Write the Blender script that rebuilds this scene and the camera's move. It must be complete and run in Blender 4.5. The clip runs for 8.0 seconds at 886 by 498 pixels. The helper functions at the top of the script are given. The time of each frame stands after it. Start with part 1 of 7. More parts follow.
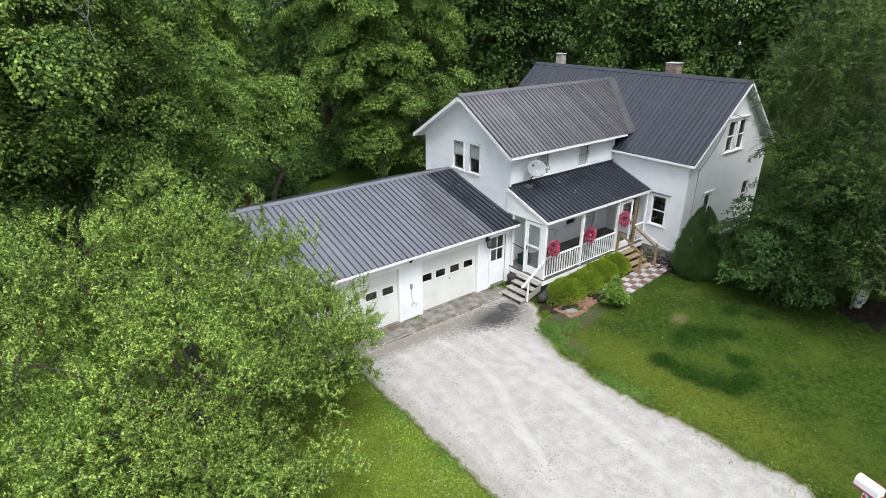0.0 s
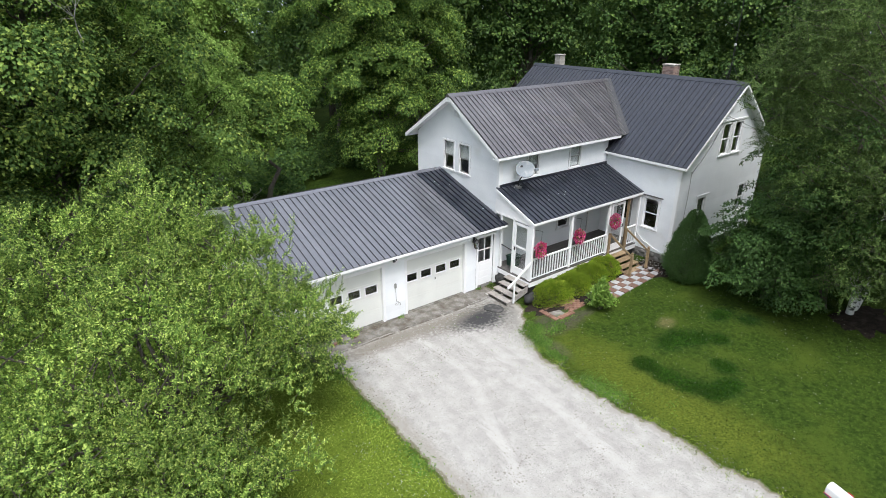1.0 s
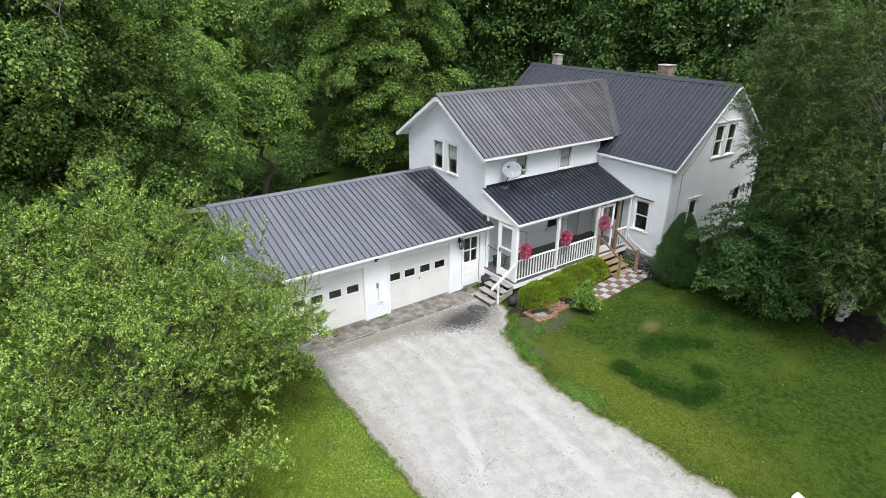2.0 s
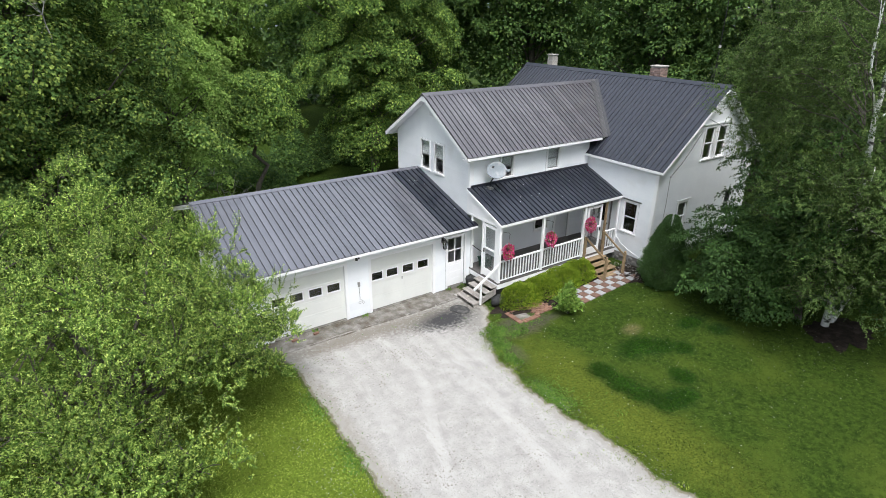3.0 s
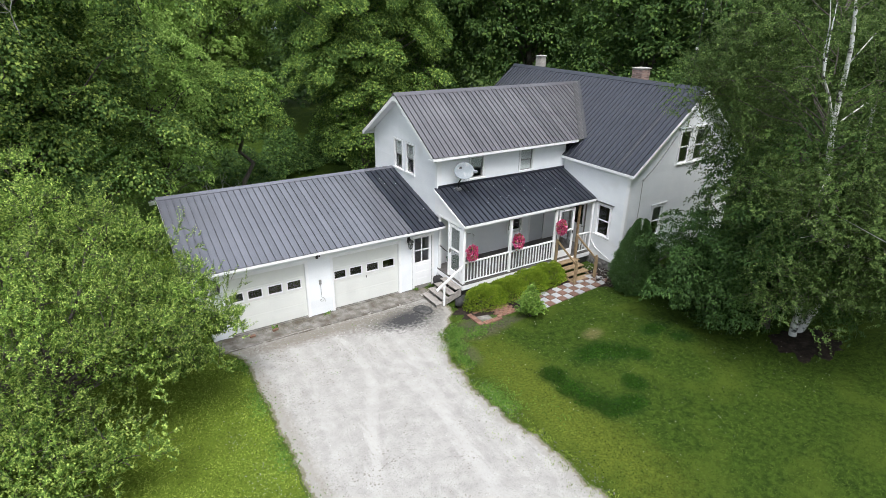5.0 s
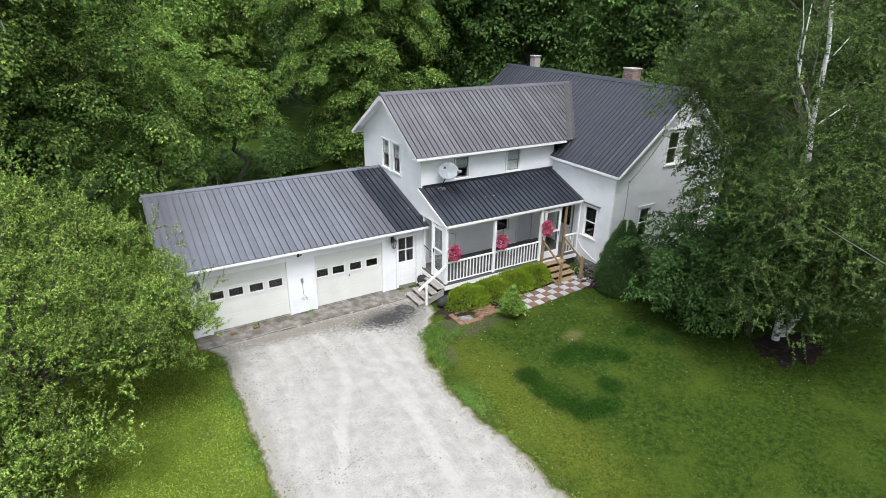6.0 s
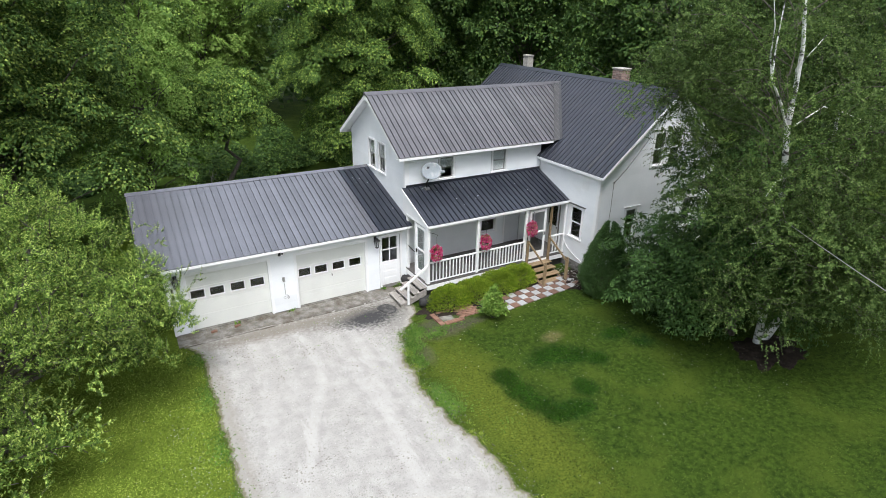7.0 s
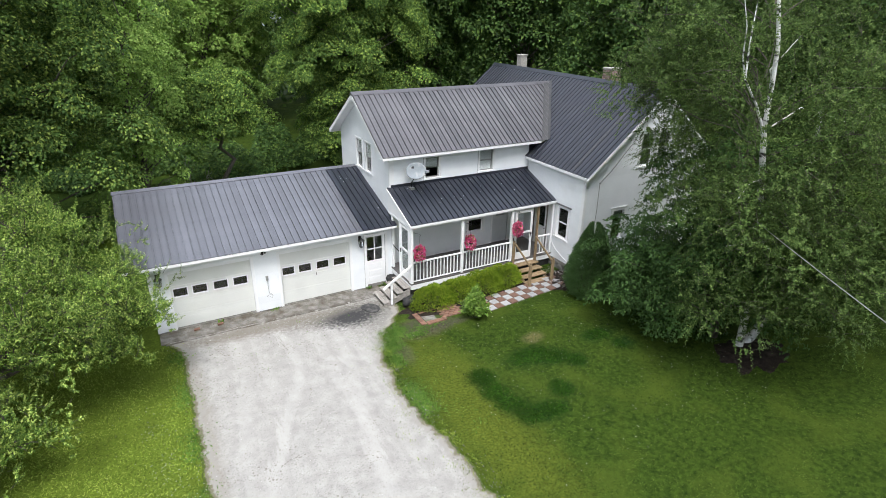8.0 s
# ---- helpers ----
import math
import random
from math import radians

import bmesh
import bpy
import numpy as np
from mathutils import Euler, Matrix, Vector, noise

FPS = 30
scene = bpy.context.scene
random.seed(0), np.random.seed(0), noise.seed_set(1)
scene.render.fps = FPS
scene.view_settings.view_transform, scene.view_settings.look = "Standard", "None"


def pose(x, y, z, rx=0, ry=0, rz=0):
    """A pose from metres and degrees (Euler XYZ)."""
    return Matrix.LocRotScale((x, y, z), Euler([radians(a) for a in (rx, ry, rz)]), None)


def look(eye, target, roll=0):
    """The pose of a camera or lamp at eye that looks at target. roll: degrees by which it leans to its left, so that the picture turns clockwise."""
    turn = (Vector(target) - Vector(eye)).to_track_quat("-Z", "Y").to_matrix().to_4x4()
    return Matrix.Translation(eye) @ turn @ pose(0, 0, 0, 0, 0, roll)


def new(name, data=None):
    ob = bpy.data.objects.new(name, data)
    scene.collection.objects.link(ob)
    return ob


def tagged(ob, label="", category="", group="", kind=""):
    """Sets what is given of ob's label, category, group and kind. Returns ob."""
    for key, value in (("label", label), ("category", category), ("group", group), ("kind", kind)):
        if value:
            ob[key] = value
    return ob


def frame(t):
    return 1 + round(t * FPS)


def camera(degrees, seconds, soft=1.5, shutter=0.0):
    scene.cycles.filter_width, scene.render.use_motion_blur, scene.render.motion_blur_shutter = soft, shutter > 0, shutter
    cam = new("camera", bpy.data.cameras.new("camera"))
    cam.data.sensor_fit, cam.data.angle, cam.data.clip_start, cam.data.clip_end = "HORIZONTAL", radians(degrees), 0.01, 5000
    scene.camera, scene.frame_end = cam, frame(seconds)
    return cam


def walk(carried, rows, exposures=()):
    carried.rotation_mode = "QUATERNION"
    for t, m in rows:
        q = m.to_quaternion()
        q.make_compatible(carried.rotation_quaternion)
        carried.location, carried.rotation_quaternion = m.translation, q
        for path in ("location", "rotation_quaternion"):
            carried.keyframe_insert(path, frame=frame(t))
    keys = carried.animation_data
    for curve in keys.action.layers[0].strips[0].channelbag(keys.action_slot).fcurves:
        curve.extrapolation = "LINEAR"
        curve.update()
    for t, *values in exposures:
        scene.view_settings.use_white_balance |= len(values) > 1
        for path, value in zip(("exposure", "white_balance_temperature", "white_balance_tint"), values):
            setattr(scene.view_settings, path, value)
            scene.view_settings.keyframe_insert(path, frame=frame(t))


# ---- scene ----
cam = camera(77.1, 8.0, soft=0.5)
PATH = [
    (0, (-14.28, -14.985, 10.547), (-13.131, -13.548, 9.764), 0.0),
    (0.5, (-13.86, -15.301, 10.505), (-12.73, -13.847, 9.725), 0.1),
    (1, (-13.457, -15.599, 10.487), (-12.343, -14.132, 9.708), 0.2),
    (1.5, (-12.992, -15.903, 10.507), (-11.898, -14.422, 9.726), 0.3),
    (3, (-11.675, -16.787, 10.55), (-10.63, -15.274, 9.764), 0.6),
    (3.5, (-11.229, -17.092, 10.53), (-10.199, -15.568, 9.747), 0.7),
    (4, (-10.748, -17.383, 10.521), (-9.735, -15.847, 9.738), 0.7),
    (4.5, (-10.325, -17.66, 10.523), (-9.324, -16.116, 9.74), 0.8),
    (6, (-8.972, -18.504, 10.568), (-8.019, -16.931, 9.782), 1.0),
    (6.5, (-8.531, -18.765, 10.608), (-7.591, -17.185, 9.819), 1.0),
    (7, (-8.09, -19.008, 10.637), (-7.165, -17.421, 9.846), 1.0),
    (7.5, (-7.635, -19.258, 10.668), (-6.726, -17.662, 9.875), 0.9),
    (8, (-7.202, -19.505, 10.694), (-6.309, -17.902, 9.899), 0.9),
]
walk(cam, [(t, look(eye, target, roll)) for t, eye, target, roll in PATH], [(0, 1.08), (8, 1.08)])

# world: bright overcast sky, sun veiled by thin cloud
SUN_ELEVATION, SUN_ROTATION = 62.0, 206.0
world = bpy.data.worlds.new("sky")
scene.world = world
world.use_nodes = True
wn = world.node_tree
sky = wn.nodes.new("ShaderNodeTexSky")
sky.sky_type = "NISHITA"
sky.sun_disc = False
sky.sun_elevation, sky.sun_rotation = radians(SUN_ELEVATION), radians(SUN_ROTATION)
sky.air_density, sky.dust_density, sky.ozone_density = 1.0, 7.0, 1.0
background = wn.nodes["Background"]
# cloud cover takes most of the blue out of the sky
veil = wn.nodes.new("ShaderNodeHueSaturation")
veil.inputs["Saturation"].default_value = 0.5
wn.links.new(sky.outputs[0], veil.inputs["Color"])
cloud = wn.nodes.new("ShaderNodeMix")
cloud.data_type = "RGBA"
cloud.inputs["Factor"].default_value = 0.58
cloud.inputs["B"].default_value = (4.7, 5.35, 6.4, 1)
wn.links.new(veil.outputs[0], cloud.inputs["A"])
wn.links.new(cloud.outputs["Result"], background.inputs["Color"])
background.inputs["Strength"].default_value = 0.122
sun_data = bpy.data.lights.new("sun", "SUN")
sun_data.energy, sun_data.angle, sun_data.color = 1.5, radians(22), (0.98, 0.985, 0.99)
sun = new("sun", sun_data)
sun_way = Vector((math.sin(radians(SUN_ROTATION)) * math.cos(radians(SUN_ELEVATION)), math.cos(radians(SUN_ROTATION)) * math.cos(radians(SUN_ELEVATION)), math.sin(radians(SUN_ELEVATION))))
sun.matrix_world = look(sun_way * 60, (0, 0, 0))


# ---- materials ----
def material(name, dark, light, scale=6.0, rough=0.6, metal=0.0, grain=60.0, bump=0.2, stain=None, stain_scale=0.8, stain_at=(0.55, 0.75), vary=0.0, islands=False, stretch=(1, 1, 1), spec=0.5, ior=1.5):
    """Two scales of colour noise between dark and light, grain relief, optional stains, per-piece variation."""
    m = bpy.data.materials.new(name)
    m.use_nodes = True
    t = m.node_tree
    bsdf = t.nodes["Principled BSDF"]
    where = t.nodes.new("ShaderNodeTexCoord")
    mapping = t.nodes.new("ShaderNodeMapping")
    mapping.inputs["Scale"].default_value = stretch
    t.links.new(where.outputs["Object"], mapping.inputs[0])
    coarse, fine = t.nodes.new("ShaderNodeTexNoise"), t.nodes.new("ShaderNodeTexNoise")
    coarse.inputs["Scale"].default_value, coarse.inputs["Detail"].default_value = scale, 5.0
    fine.inputs["Scale"].default_value, fine.inputs["Detail"].default_value = grain, 3.0
    for n in (coarse, fine):
        t.links.new(mapping.outputs[0], n.inputs["Vector"])
    both = t.nodes.new("ShaderNodeMath")
    both.operation = "ADD"
    t.links.new(coarse.outputs["Fac"], both.inputs[0])
    t.links.new(fine.outputs["Fac"], both.inputs[1])
    ramp = t.nodes.new("ShaderNodeMapRange")
    ramp.inputs["From Min"].default_value, ramp.inputs["From Max"].default_value = 0.75, 1.25
    t.links.new(both.outputs[0], ramp.inputs["Value"])
    mix = t.nodes.new("ShaderNodeMix")
    mix.data_type = "RGBA"
    mix.inputs["A"].default_value, mix.inputs["B"].default_value = (*dark, 1), (*light, 1)
    t.links.new(ramp.outputs[0], mix.inputs["Factor"])
    colour = mix.outputs["Result"]
    if stain:
        blot = t.nodes.new("ShaderNodeTexNoise")
        blot.inputs["Scale"].default_value, blot.inputs["Detail"].default_value = stain_scale, 6.0
        t.links.new(mapping.outputs[0], blot.inputs["Vector"])
        edge = t.nodes.new("ShaderNodeMapRange")
        edge.inputs["From Min"].default_value, edge.inputs["From Max"].default_value = stain_at
        t.links.new(blot.outputs["Fac"], edge.inputs["Value"])
        over = t.nodes.new("ShaderNodeMix")
        over.data_type = "RGBA"
        over.inputs["B"].default_value = (*stain, 1)
        t.links.new(edge.outputs[0], over.inputs["Factor"])
        t.links.new(colour, over.inputs["A"])
        colour = over.outputs["Result"]
    if vary:
        chance = t.nodes.new("ShaderNodeNewGeometry" if islands else "ShaderNodeObjectInfo")
        spread = t.nodes.new("ShaderNodeMapRange")
        spread.inputs["To Min"].default_value, spread.inputs["To Max"].default_value = 1 - vary, 1 + vary
        t.links.new(chance.outputs["Random Per Island" if islands else "Random"], spread.inputs["Value"])
        tone = t.nodes.new("ShaderNodeHueSaturation")
        t.links.new(spread.outputs[0], tone.inputs["Value"])
        t.links.new(colour, tone.inputs["Color"])
        colour = tone.outputs["Color"]
    t.links.new(colour, bsdf.inputs["Base Color"])
    bsdf.inputs["Roughness"].default_value, bsdf.inputs["Metallic"].default_value = rough, metal
    bsdf.inputs["Specular IOR Level"].default_value, bsdf.inputs["IOR"].default_value = spec, ior
    if bump:
        relief = t.nodes.new("ShaderNodeBump")
        relief.inputs["Strength"].default_value, relief.inputs["Distance"].default_value = bump, 0.01
        t.links.new(fine.outputs["Fac"], relief.inputs["Height"])
        t.links.new(relief.outputs[0], bsdf.inputs["Normal"])
    return m


def leaf_material(name, dark, light, pale, gloss=0.45, through_light=0.3, gleam=0.4):
    """Foliage: tint by leaf, thin blades that let light through, a waxy upper side."""
    m = bpy.data.materials.new(name)
    m.use_nodes = True
    t = m.node_tree
    bsdf, out = t.nodes["Principled BSDF"], t.nodes["Material Output"]
    geo = t.nodes.new("ShaderNodeNewGeometry")
    ramp = t.nodes.new("ShaderNodeValToRGB")
    ramp.color_ramp.elements[0].color, ramp.color_ramp.elements[1].color = (*dark, 1), (*pale, 1)
    ramp.color_ramp.elements.new(0.6).color = (*light, 1)
    t.links.new(geo.outputs["Random Per Island"], ramp.inputs[0])
    where = t.nodes.new("ShaderNodeTexCoord")
    patch = t.nodes.new("ShaderNodeTexNoise")
    patch.inputs["Scale"].default_value = 0.7
    t.links.new(where.outputs["Object"], patch.inputs["Vector"])
    spread = t.nodes.new("ShaderNodeMapRange")
    spread.inputs["From Min"].default_value, spread.inputs["From Max"].default_value = 0.3, 0.7
    spread.inputs["To Min"].default_value, spread.inputs["To Max"].default_value = 0.7, 1.3
    t.links.new(patch.outputs["Fac"], spread.inputs["Value"])
    tone = t.nodes.new("ShaderNodeHueSaturation")
    t.links.new(spread.outputs[0], tone.inputs["Value"])
    t.links.new(ramp.outputs[0], tone.inputs["Color"])
    t.links.new(tone.outputs[0], bsdf.inputs["Base Color"])
    bsdf.inputs["Roughness"].default_value = gloss
    bsdf.inputs["Specular IOR Level"].default_value = gleam
    glow = t.nodes.new("ShaderNodeBsdfTranslucent")
    t.links.new(tone.outputs[0], glow.inputs["Color"])
    blend = t.nodes.new("ShaderNodeMixShader")
    blend.inputs[0].default_value = through_light
    t.links.new(bsdf.outputs[0], blend.inputs[1])
    t.links.new(glow.outputs[0], blend.inputs[2])
    t.links.new(blend.outputs[0], out.inputs["Surface"])
    return m


WHITE = material("white_siding_paint", (0.79, 0.815, 0.84), (0.86, 0.88, 0.9), 1.5, 0.5, grain=40, bump=0.1, stain=(0.7, 0.7, 0.68), stain_scale=1.2, stain_at=(0.62, 0.95), vary=0.025)
TRIM = material("white_trim_paint", (0.82, 0.83, 0.84), (0.88, 0.88, 0.885), 3, 0.4, grain=50, bump=0.08, stain=(0.64, 0.63, 0.6), stain_scale=2.5, stain_at=(0.64, 0.88))
DOOR_PAINT = material("garage_door_paint", (0.7, 0.71, 0.68), (0.76, 0.77, 0.73), 1.2, 0.45, grain=80, bump=0.05, stain=(0.64, 0.645, 0.61), stain_scale=1.0, stain_at=(0.6, 0.95))
GREY_PAINT = material("pale_grey_paint", (0.6, 0.62, 0.64), (0.68, 0.7, 0.72), 2, 0.5, grain=50, bump=0.1)
ROOF = material("charcoal_roof_steel", (0.0155, 0.0175, 0.026), (0.023, 0.026, 0.037), 1.0, 0.28, 0.0, grain=30, bump=0.02, stain=(0.036, 0.036, 0.04), stain_scale=0.5, stain_at=(0.55, 0.85), vary=0.12, spec=0.75)
# faded steel, its tone lifted to hold the sky's reflection
ROOF_SHEEN = material("faded_sheen_roof_steel", (0.084, 0.085, 0.1), (0.115, 0.116, 0.134), 1.0, 0.24, 0.0, grain=30, bump=0.02, stain=(0.085, 0.083, 0.093), stain_scale=0.5, stain_at=(0.5, 0.8), vary=0.14, spec=0.8, ior=1.8)
ROOF_WORN = material("weathered_roof_steel", (0.058, 0.052, 0.057), (0.08, 0.072, 0.078), 0.7, 0.3, 0.0, grain=25, bump=0.02, stain=(0.11, 0.106, 0.11), stain_scale=0.6, stain_at=(0.5, 0.75), vary=0.3, spec=0.75, ior=1.8)
FLASHING = material("grey_flashing", (0.05, 0.049, 0.05), (0.085, 0.082, 0.082), 3, 0.4, grain=30, bump=0.1)
INTERIOR = material("dim_plaster", (0.18, 0.17, 0.16), (0.24, 0.23, 0.22), 2, 0.9, bump=0)
BLIND = material("blind_cloth", (0.72, 0.73, 0.73), (0.8, 0.81, 0.81), 4, 0.8, grain=90)
ALU = material("dull_aluminium", (0.32, 0.32, 0.31), (0.42, 0.42, 0.41), 8, 0.4, metal=0.7, bump=0.05)
DECK = material("dark_deck_paint", (0.085, 0.078, 0.075), (0.14, 0.13, 0.125), 2, 0.6, grain=20, stretch=(1, 6, 1))
OLD_WOOD = material("weathered_grey_wood", (0.2, 0.18, 0.165), (0.36, 0.34, 0.31), 3, 0.85, grain=25, bump=0.4, stretch=(6, 1, 6), vary=0.1)
NEW_WOOD = material("treated_pine", (0.22, 0.15, 0.083), (0.35, 0.255, 0.147), 2.5, 0.7, grain=25, bump=0.25, stretch=(3, 3, 3), vary=0.1)
BLACK = material("black_metal", (0.012, 0.012, 0.013), (0.02, 0.02, 0.022), 10, 0.45, grain=90, bump=0.1)
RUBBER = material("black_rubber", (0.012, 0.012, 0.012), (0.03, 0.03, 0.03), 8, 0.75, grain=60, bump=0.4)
MAT_RUBBER = material("dusty_rubber", (0.03, 0.03, 0.031), (0.065, 0.064, 0.062), 6, 0.85, grain=50, bump=0.5, stain=(0.11, 0.105, 0.098), stain_scale=5, stain_at=(0.5, 0.7))
GRAVEL_EDGE = material("stained_concrete", (0.125, 0.117, 0.105), (0.285, 0.272, 0.25), 4.0, 0.92, grain=85, bump=1.0, stain=(0.105, 0.09, 0.07), stain_scale=2.4, stain_at=(0.42, 0.68), spec=0.2)
PIPE = material("grey_hose", (0.32, 0.32, 0.31), (0.44, 0.44, 0.42), 5, 0.6)
BRICK = material("red_brick", (0.15, 0.075, 0.05), (0.26, 0.14, 0.095), 6, 0.85, grain=50, bump=0.5, stain=(0.27, 0.22, 0.18), stain_scale=5, stain_at=(0.52, 0.75), vary=0.3)
CHIMNEY_BRICK = material("chimney_brick", (0.2, 0.13, 0.11), (0.34, 0.25, 0.22), 7, 0.9, grain=50, bump=0.5, stain=(0.33, 0.29, 0.26), stain_scale=3, stain_at=(0.5, 0.8), vary=0.35)
MORTAR = material("mortar", (0.3, 0.28, 0.25), (0.42, 0.4, 0.37), 8, 0.95, grain=70, bump=0.5)
PALE_TILE = material("white_paving_tile", (0.29, 0.296, 0.3), (0.4, 0.405, 0.41), 5, 0.75, grain=60, stain=(0.281, 0.257, 0.218), stain_scale=3, stain_at=(0.55, 0.85), vary=0.1)
BROWN_TILE = material("brown_paving_tile", (0.12, 0.066, 0.046), (0.2, 0.115, 0.082), 6, 0.8, grain=60, stain=(0.1, 0.06, 0.045), stain_scale=4, vary=0.15)
# dark mulch, taken near black to include the shade under the birch
SOIL = material("bark_mulch", (0.014, 0.011, 0.009), (0.036, 0.028, 0.022), 6, 0.95, grain=35, bump=1.0, stain=(0.055, 0.045, 0.036), stain_scale=3, stain_at=(0.55, 0.75), spec=0.1)
STONE = material("field_stone", (0.1, 0.095, 0.09), (0.2, 0.19, 0.178), 5, 0.9, grain=40, bump=0.6, vary=0.25)
DISH = material("dish_enamel", (0.2, 0.225, 0.245), (0.25, 0.275, 0.295), 6, 0.6, bump=0.03, stain=(0.38, 0.39, 0.38), stain_scale=4, spec=0.2)
GREEN_PLASTIC = material("green_plastic", (0.01, 0.045, 0.03), (0.02, 0.07, 0.045), 5, 0.5)
RED = material("red_paint", (0.45, 0.03, 0.04), (0.55, 0.06, 0.07), 8, 0.4)
BLUE = material("blue_paint", (0.05, 0.06, 0.25), (0.08, 0.1, 0.34), 8, 0.4)
BARK = material("grey_brown_bark", (0.05, 0.042, 0.035), (0.13, 0.115, 0.1), 3, 0.95, grain=18, bump=1.0, stretch=(3, 3, 0.6))
DEAD_WOOD = material("bleached_dead_wood", (0.2, 0.19, 0.175), (0.34, 0.325, 0.3), 4, 0.9, grain=30, bump=0.5)
BIRCH_BARK = material("white_birch_bark", (0.58, 0.575, 0.56), (0.8, 0.795, 0.78), 3, 0.8, grain=25, bump=0.4, stain=(0.04, 0.036, 0.032), stain_scale=2.6, stain_at=(0.54, 0.62), stretch=(1, 1, 2.2))
PEBBLE = material("loose_stones", (0.234, 0.226, 0.211), (0.468, 0.456, 0.437), 4, 0.9, grain=40, vary=0.4, islands=True)
DEBRIS = material("dry_leaf_litter", (0.1, 0.088, 0.06), (0.2, 0.172, 0.12), 5, 0.9, vary=0.4, islands=True)
CLOVER = material("clover_white", (0.3, 0.33, 0.24), (0.45, 0.47, 0.38), 9, 0.8, bump=0)

APPLE_LEAF = leaf_material("apple_leaf", (0.055, 0.112, 0.027), (0.2, 0.315, 0.062), (0.54, 0.66, 0.17), 0.65, 0.28, 0.1)
MAPLE_LEAF = leaf_material("maple_leaf", (0.058, 0.116, 0.028), (0.118, 0.205, 0.045), (0.3, 0.405, 0.085), 0.6, 0.27, 0.1)
# maple leaf darkened to carry the shade on the left-hand maple
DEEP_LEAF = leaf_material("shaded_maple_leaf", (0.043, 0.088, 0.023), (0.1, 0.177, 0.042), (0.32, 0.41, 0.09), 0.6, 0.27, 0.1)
BIRCH_LEAF = leaf_material("birch_leaf", (0.052, 0.094, 0.025), (0.097, 0.158, 0.042), (0.185, 0.26, 0.078), 0.6, 0.34, 0.12)
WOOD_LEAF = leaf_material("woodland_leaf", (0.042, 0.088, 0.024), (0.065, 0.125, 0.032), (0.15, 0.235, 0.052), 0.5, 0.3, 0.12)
LUSH_BLADE = leaf_material("lush_grass_blade", (0.018, 0.058, 0.005), (0.028, 0.078, 0.007), (0.045, 0.105, 0.011), 0.8, 0.3, 0.1)
CONIFER = leaf_material("spruce_needle", (0.05, 0.115, 0.03), (0.08, 0.17, 0.043), (0.13, 0.235, 0.064), 0.5, 0.15)
GOLD_LEAF = leaf_material("golden_spirea_leaf", (0.09, 0.165, 0.013), (0.18, 0.275, 0.021), (0.36, 0.44, 0.05), 0.6, 0.25, 0.1)
# deep green leaf, darkened further for the shade under the birch
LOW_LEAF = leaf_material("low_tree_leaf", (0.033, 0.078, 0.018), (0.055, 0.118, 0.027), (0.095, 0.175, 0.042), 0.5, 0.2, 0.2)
SHRUB_LEAF = leaf_material("shrub_leaf", (0.1, 0.2, 0.03), (0.19, 0.33, 0.05), (0.32, 0.47, 0.1), 0.45, 0.3)
YOUNG_LEAF = leaf_material("young_woodland_leaf", (0.15, 0.255, 0.058), (0.225, 0.355, 0.08), (0.36, 0.49, 0.13), 0.6, 0.35, 0.1)
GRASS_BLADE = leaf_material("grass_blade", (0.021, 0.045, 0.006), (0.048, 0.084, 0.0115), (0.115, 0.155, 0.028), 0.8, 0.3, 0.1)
PALE_BLADE = leaf_material("pale_grass_blade", (0.085, 0.14, 0.017), (0.18, 0.255, 0.036), (0.33, 0.4, 0.085), 0.8, 0.3, 0.1)
WEED = leaf_material("weed_leaf", (0.055, 0.125, 0.02), (0.1, 0.19, 0.03), (0.17, 0.27, 0.055), 0.7, 0.25, 0.1)
PETAL = leaf_material("pink_petal", (0.42, 0.01, 0.09), (0.62, 0.04, 0.2), (0.75, 0.3, 0.42), 0.5, 0.25)


def glass_material():
    m = bpy.data.materials.new("window_glass")
    m.use_nodes = True
    b = m.node_tree.nodes["Principled BSDF"]
    b.inputs["Base Color"].default_value = (0.85, 0.88, 0.88, 1)
    b.inputs["Roughness"].default_value, b.inputs["IOR"].default_value = 0.02, 1.45
    b.inputs["Transmission Weight"].default_value = 1.0
    return m


GLASS = glass_material()


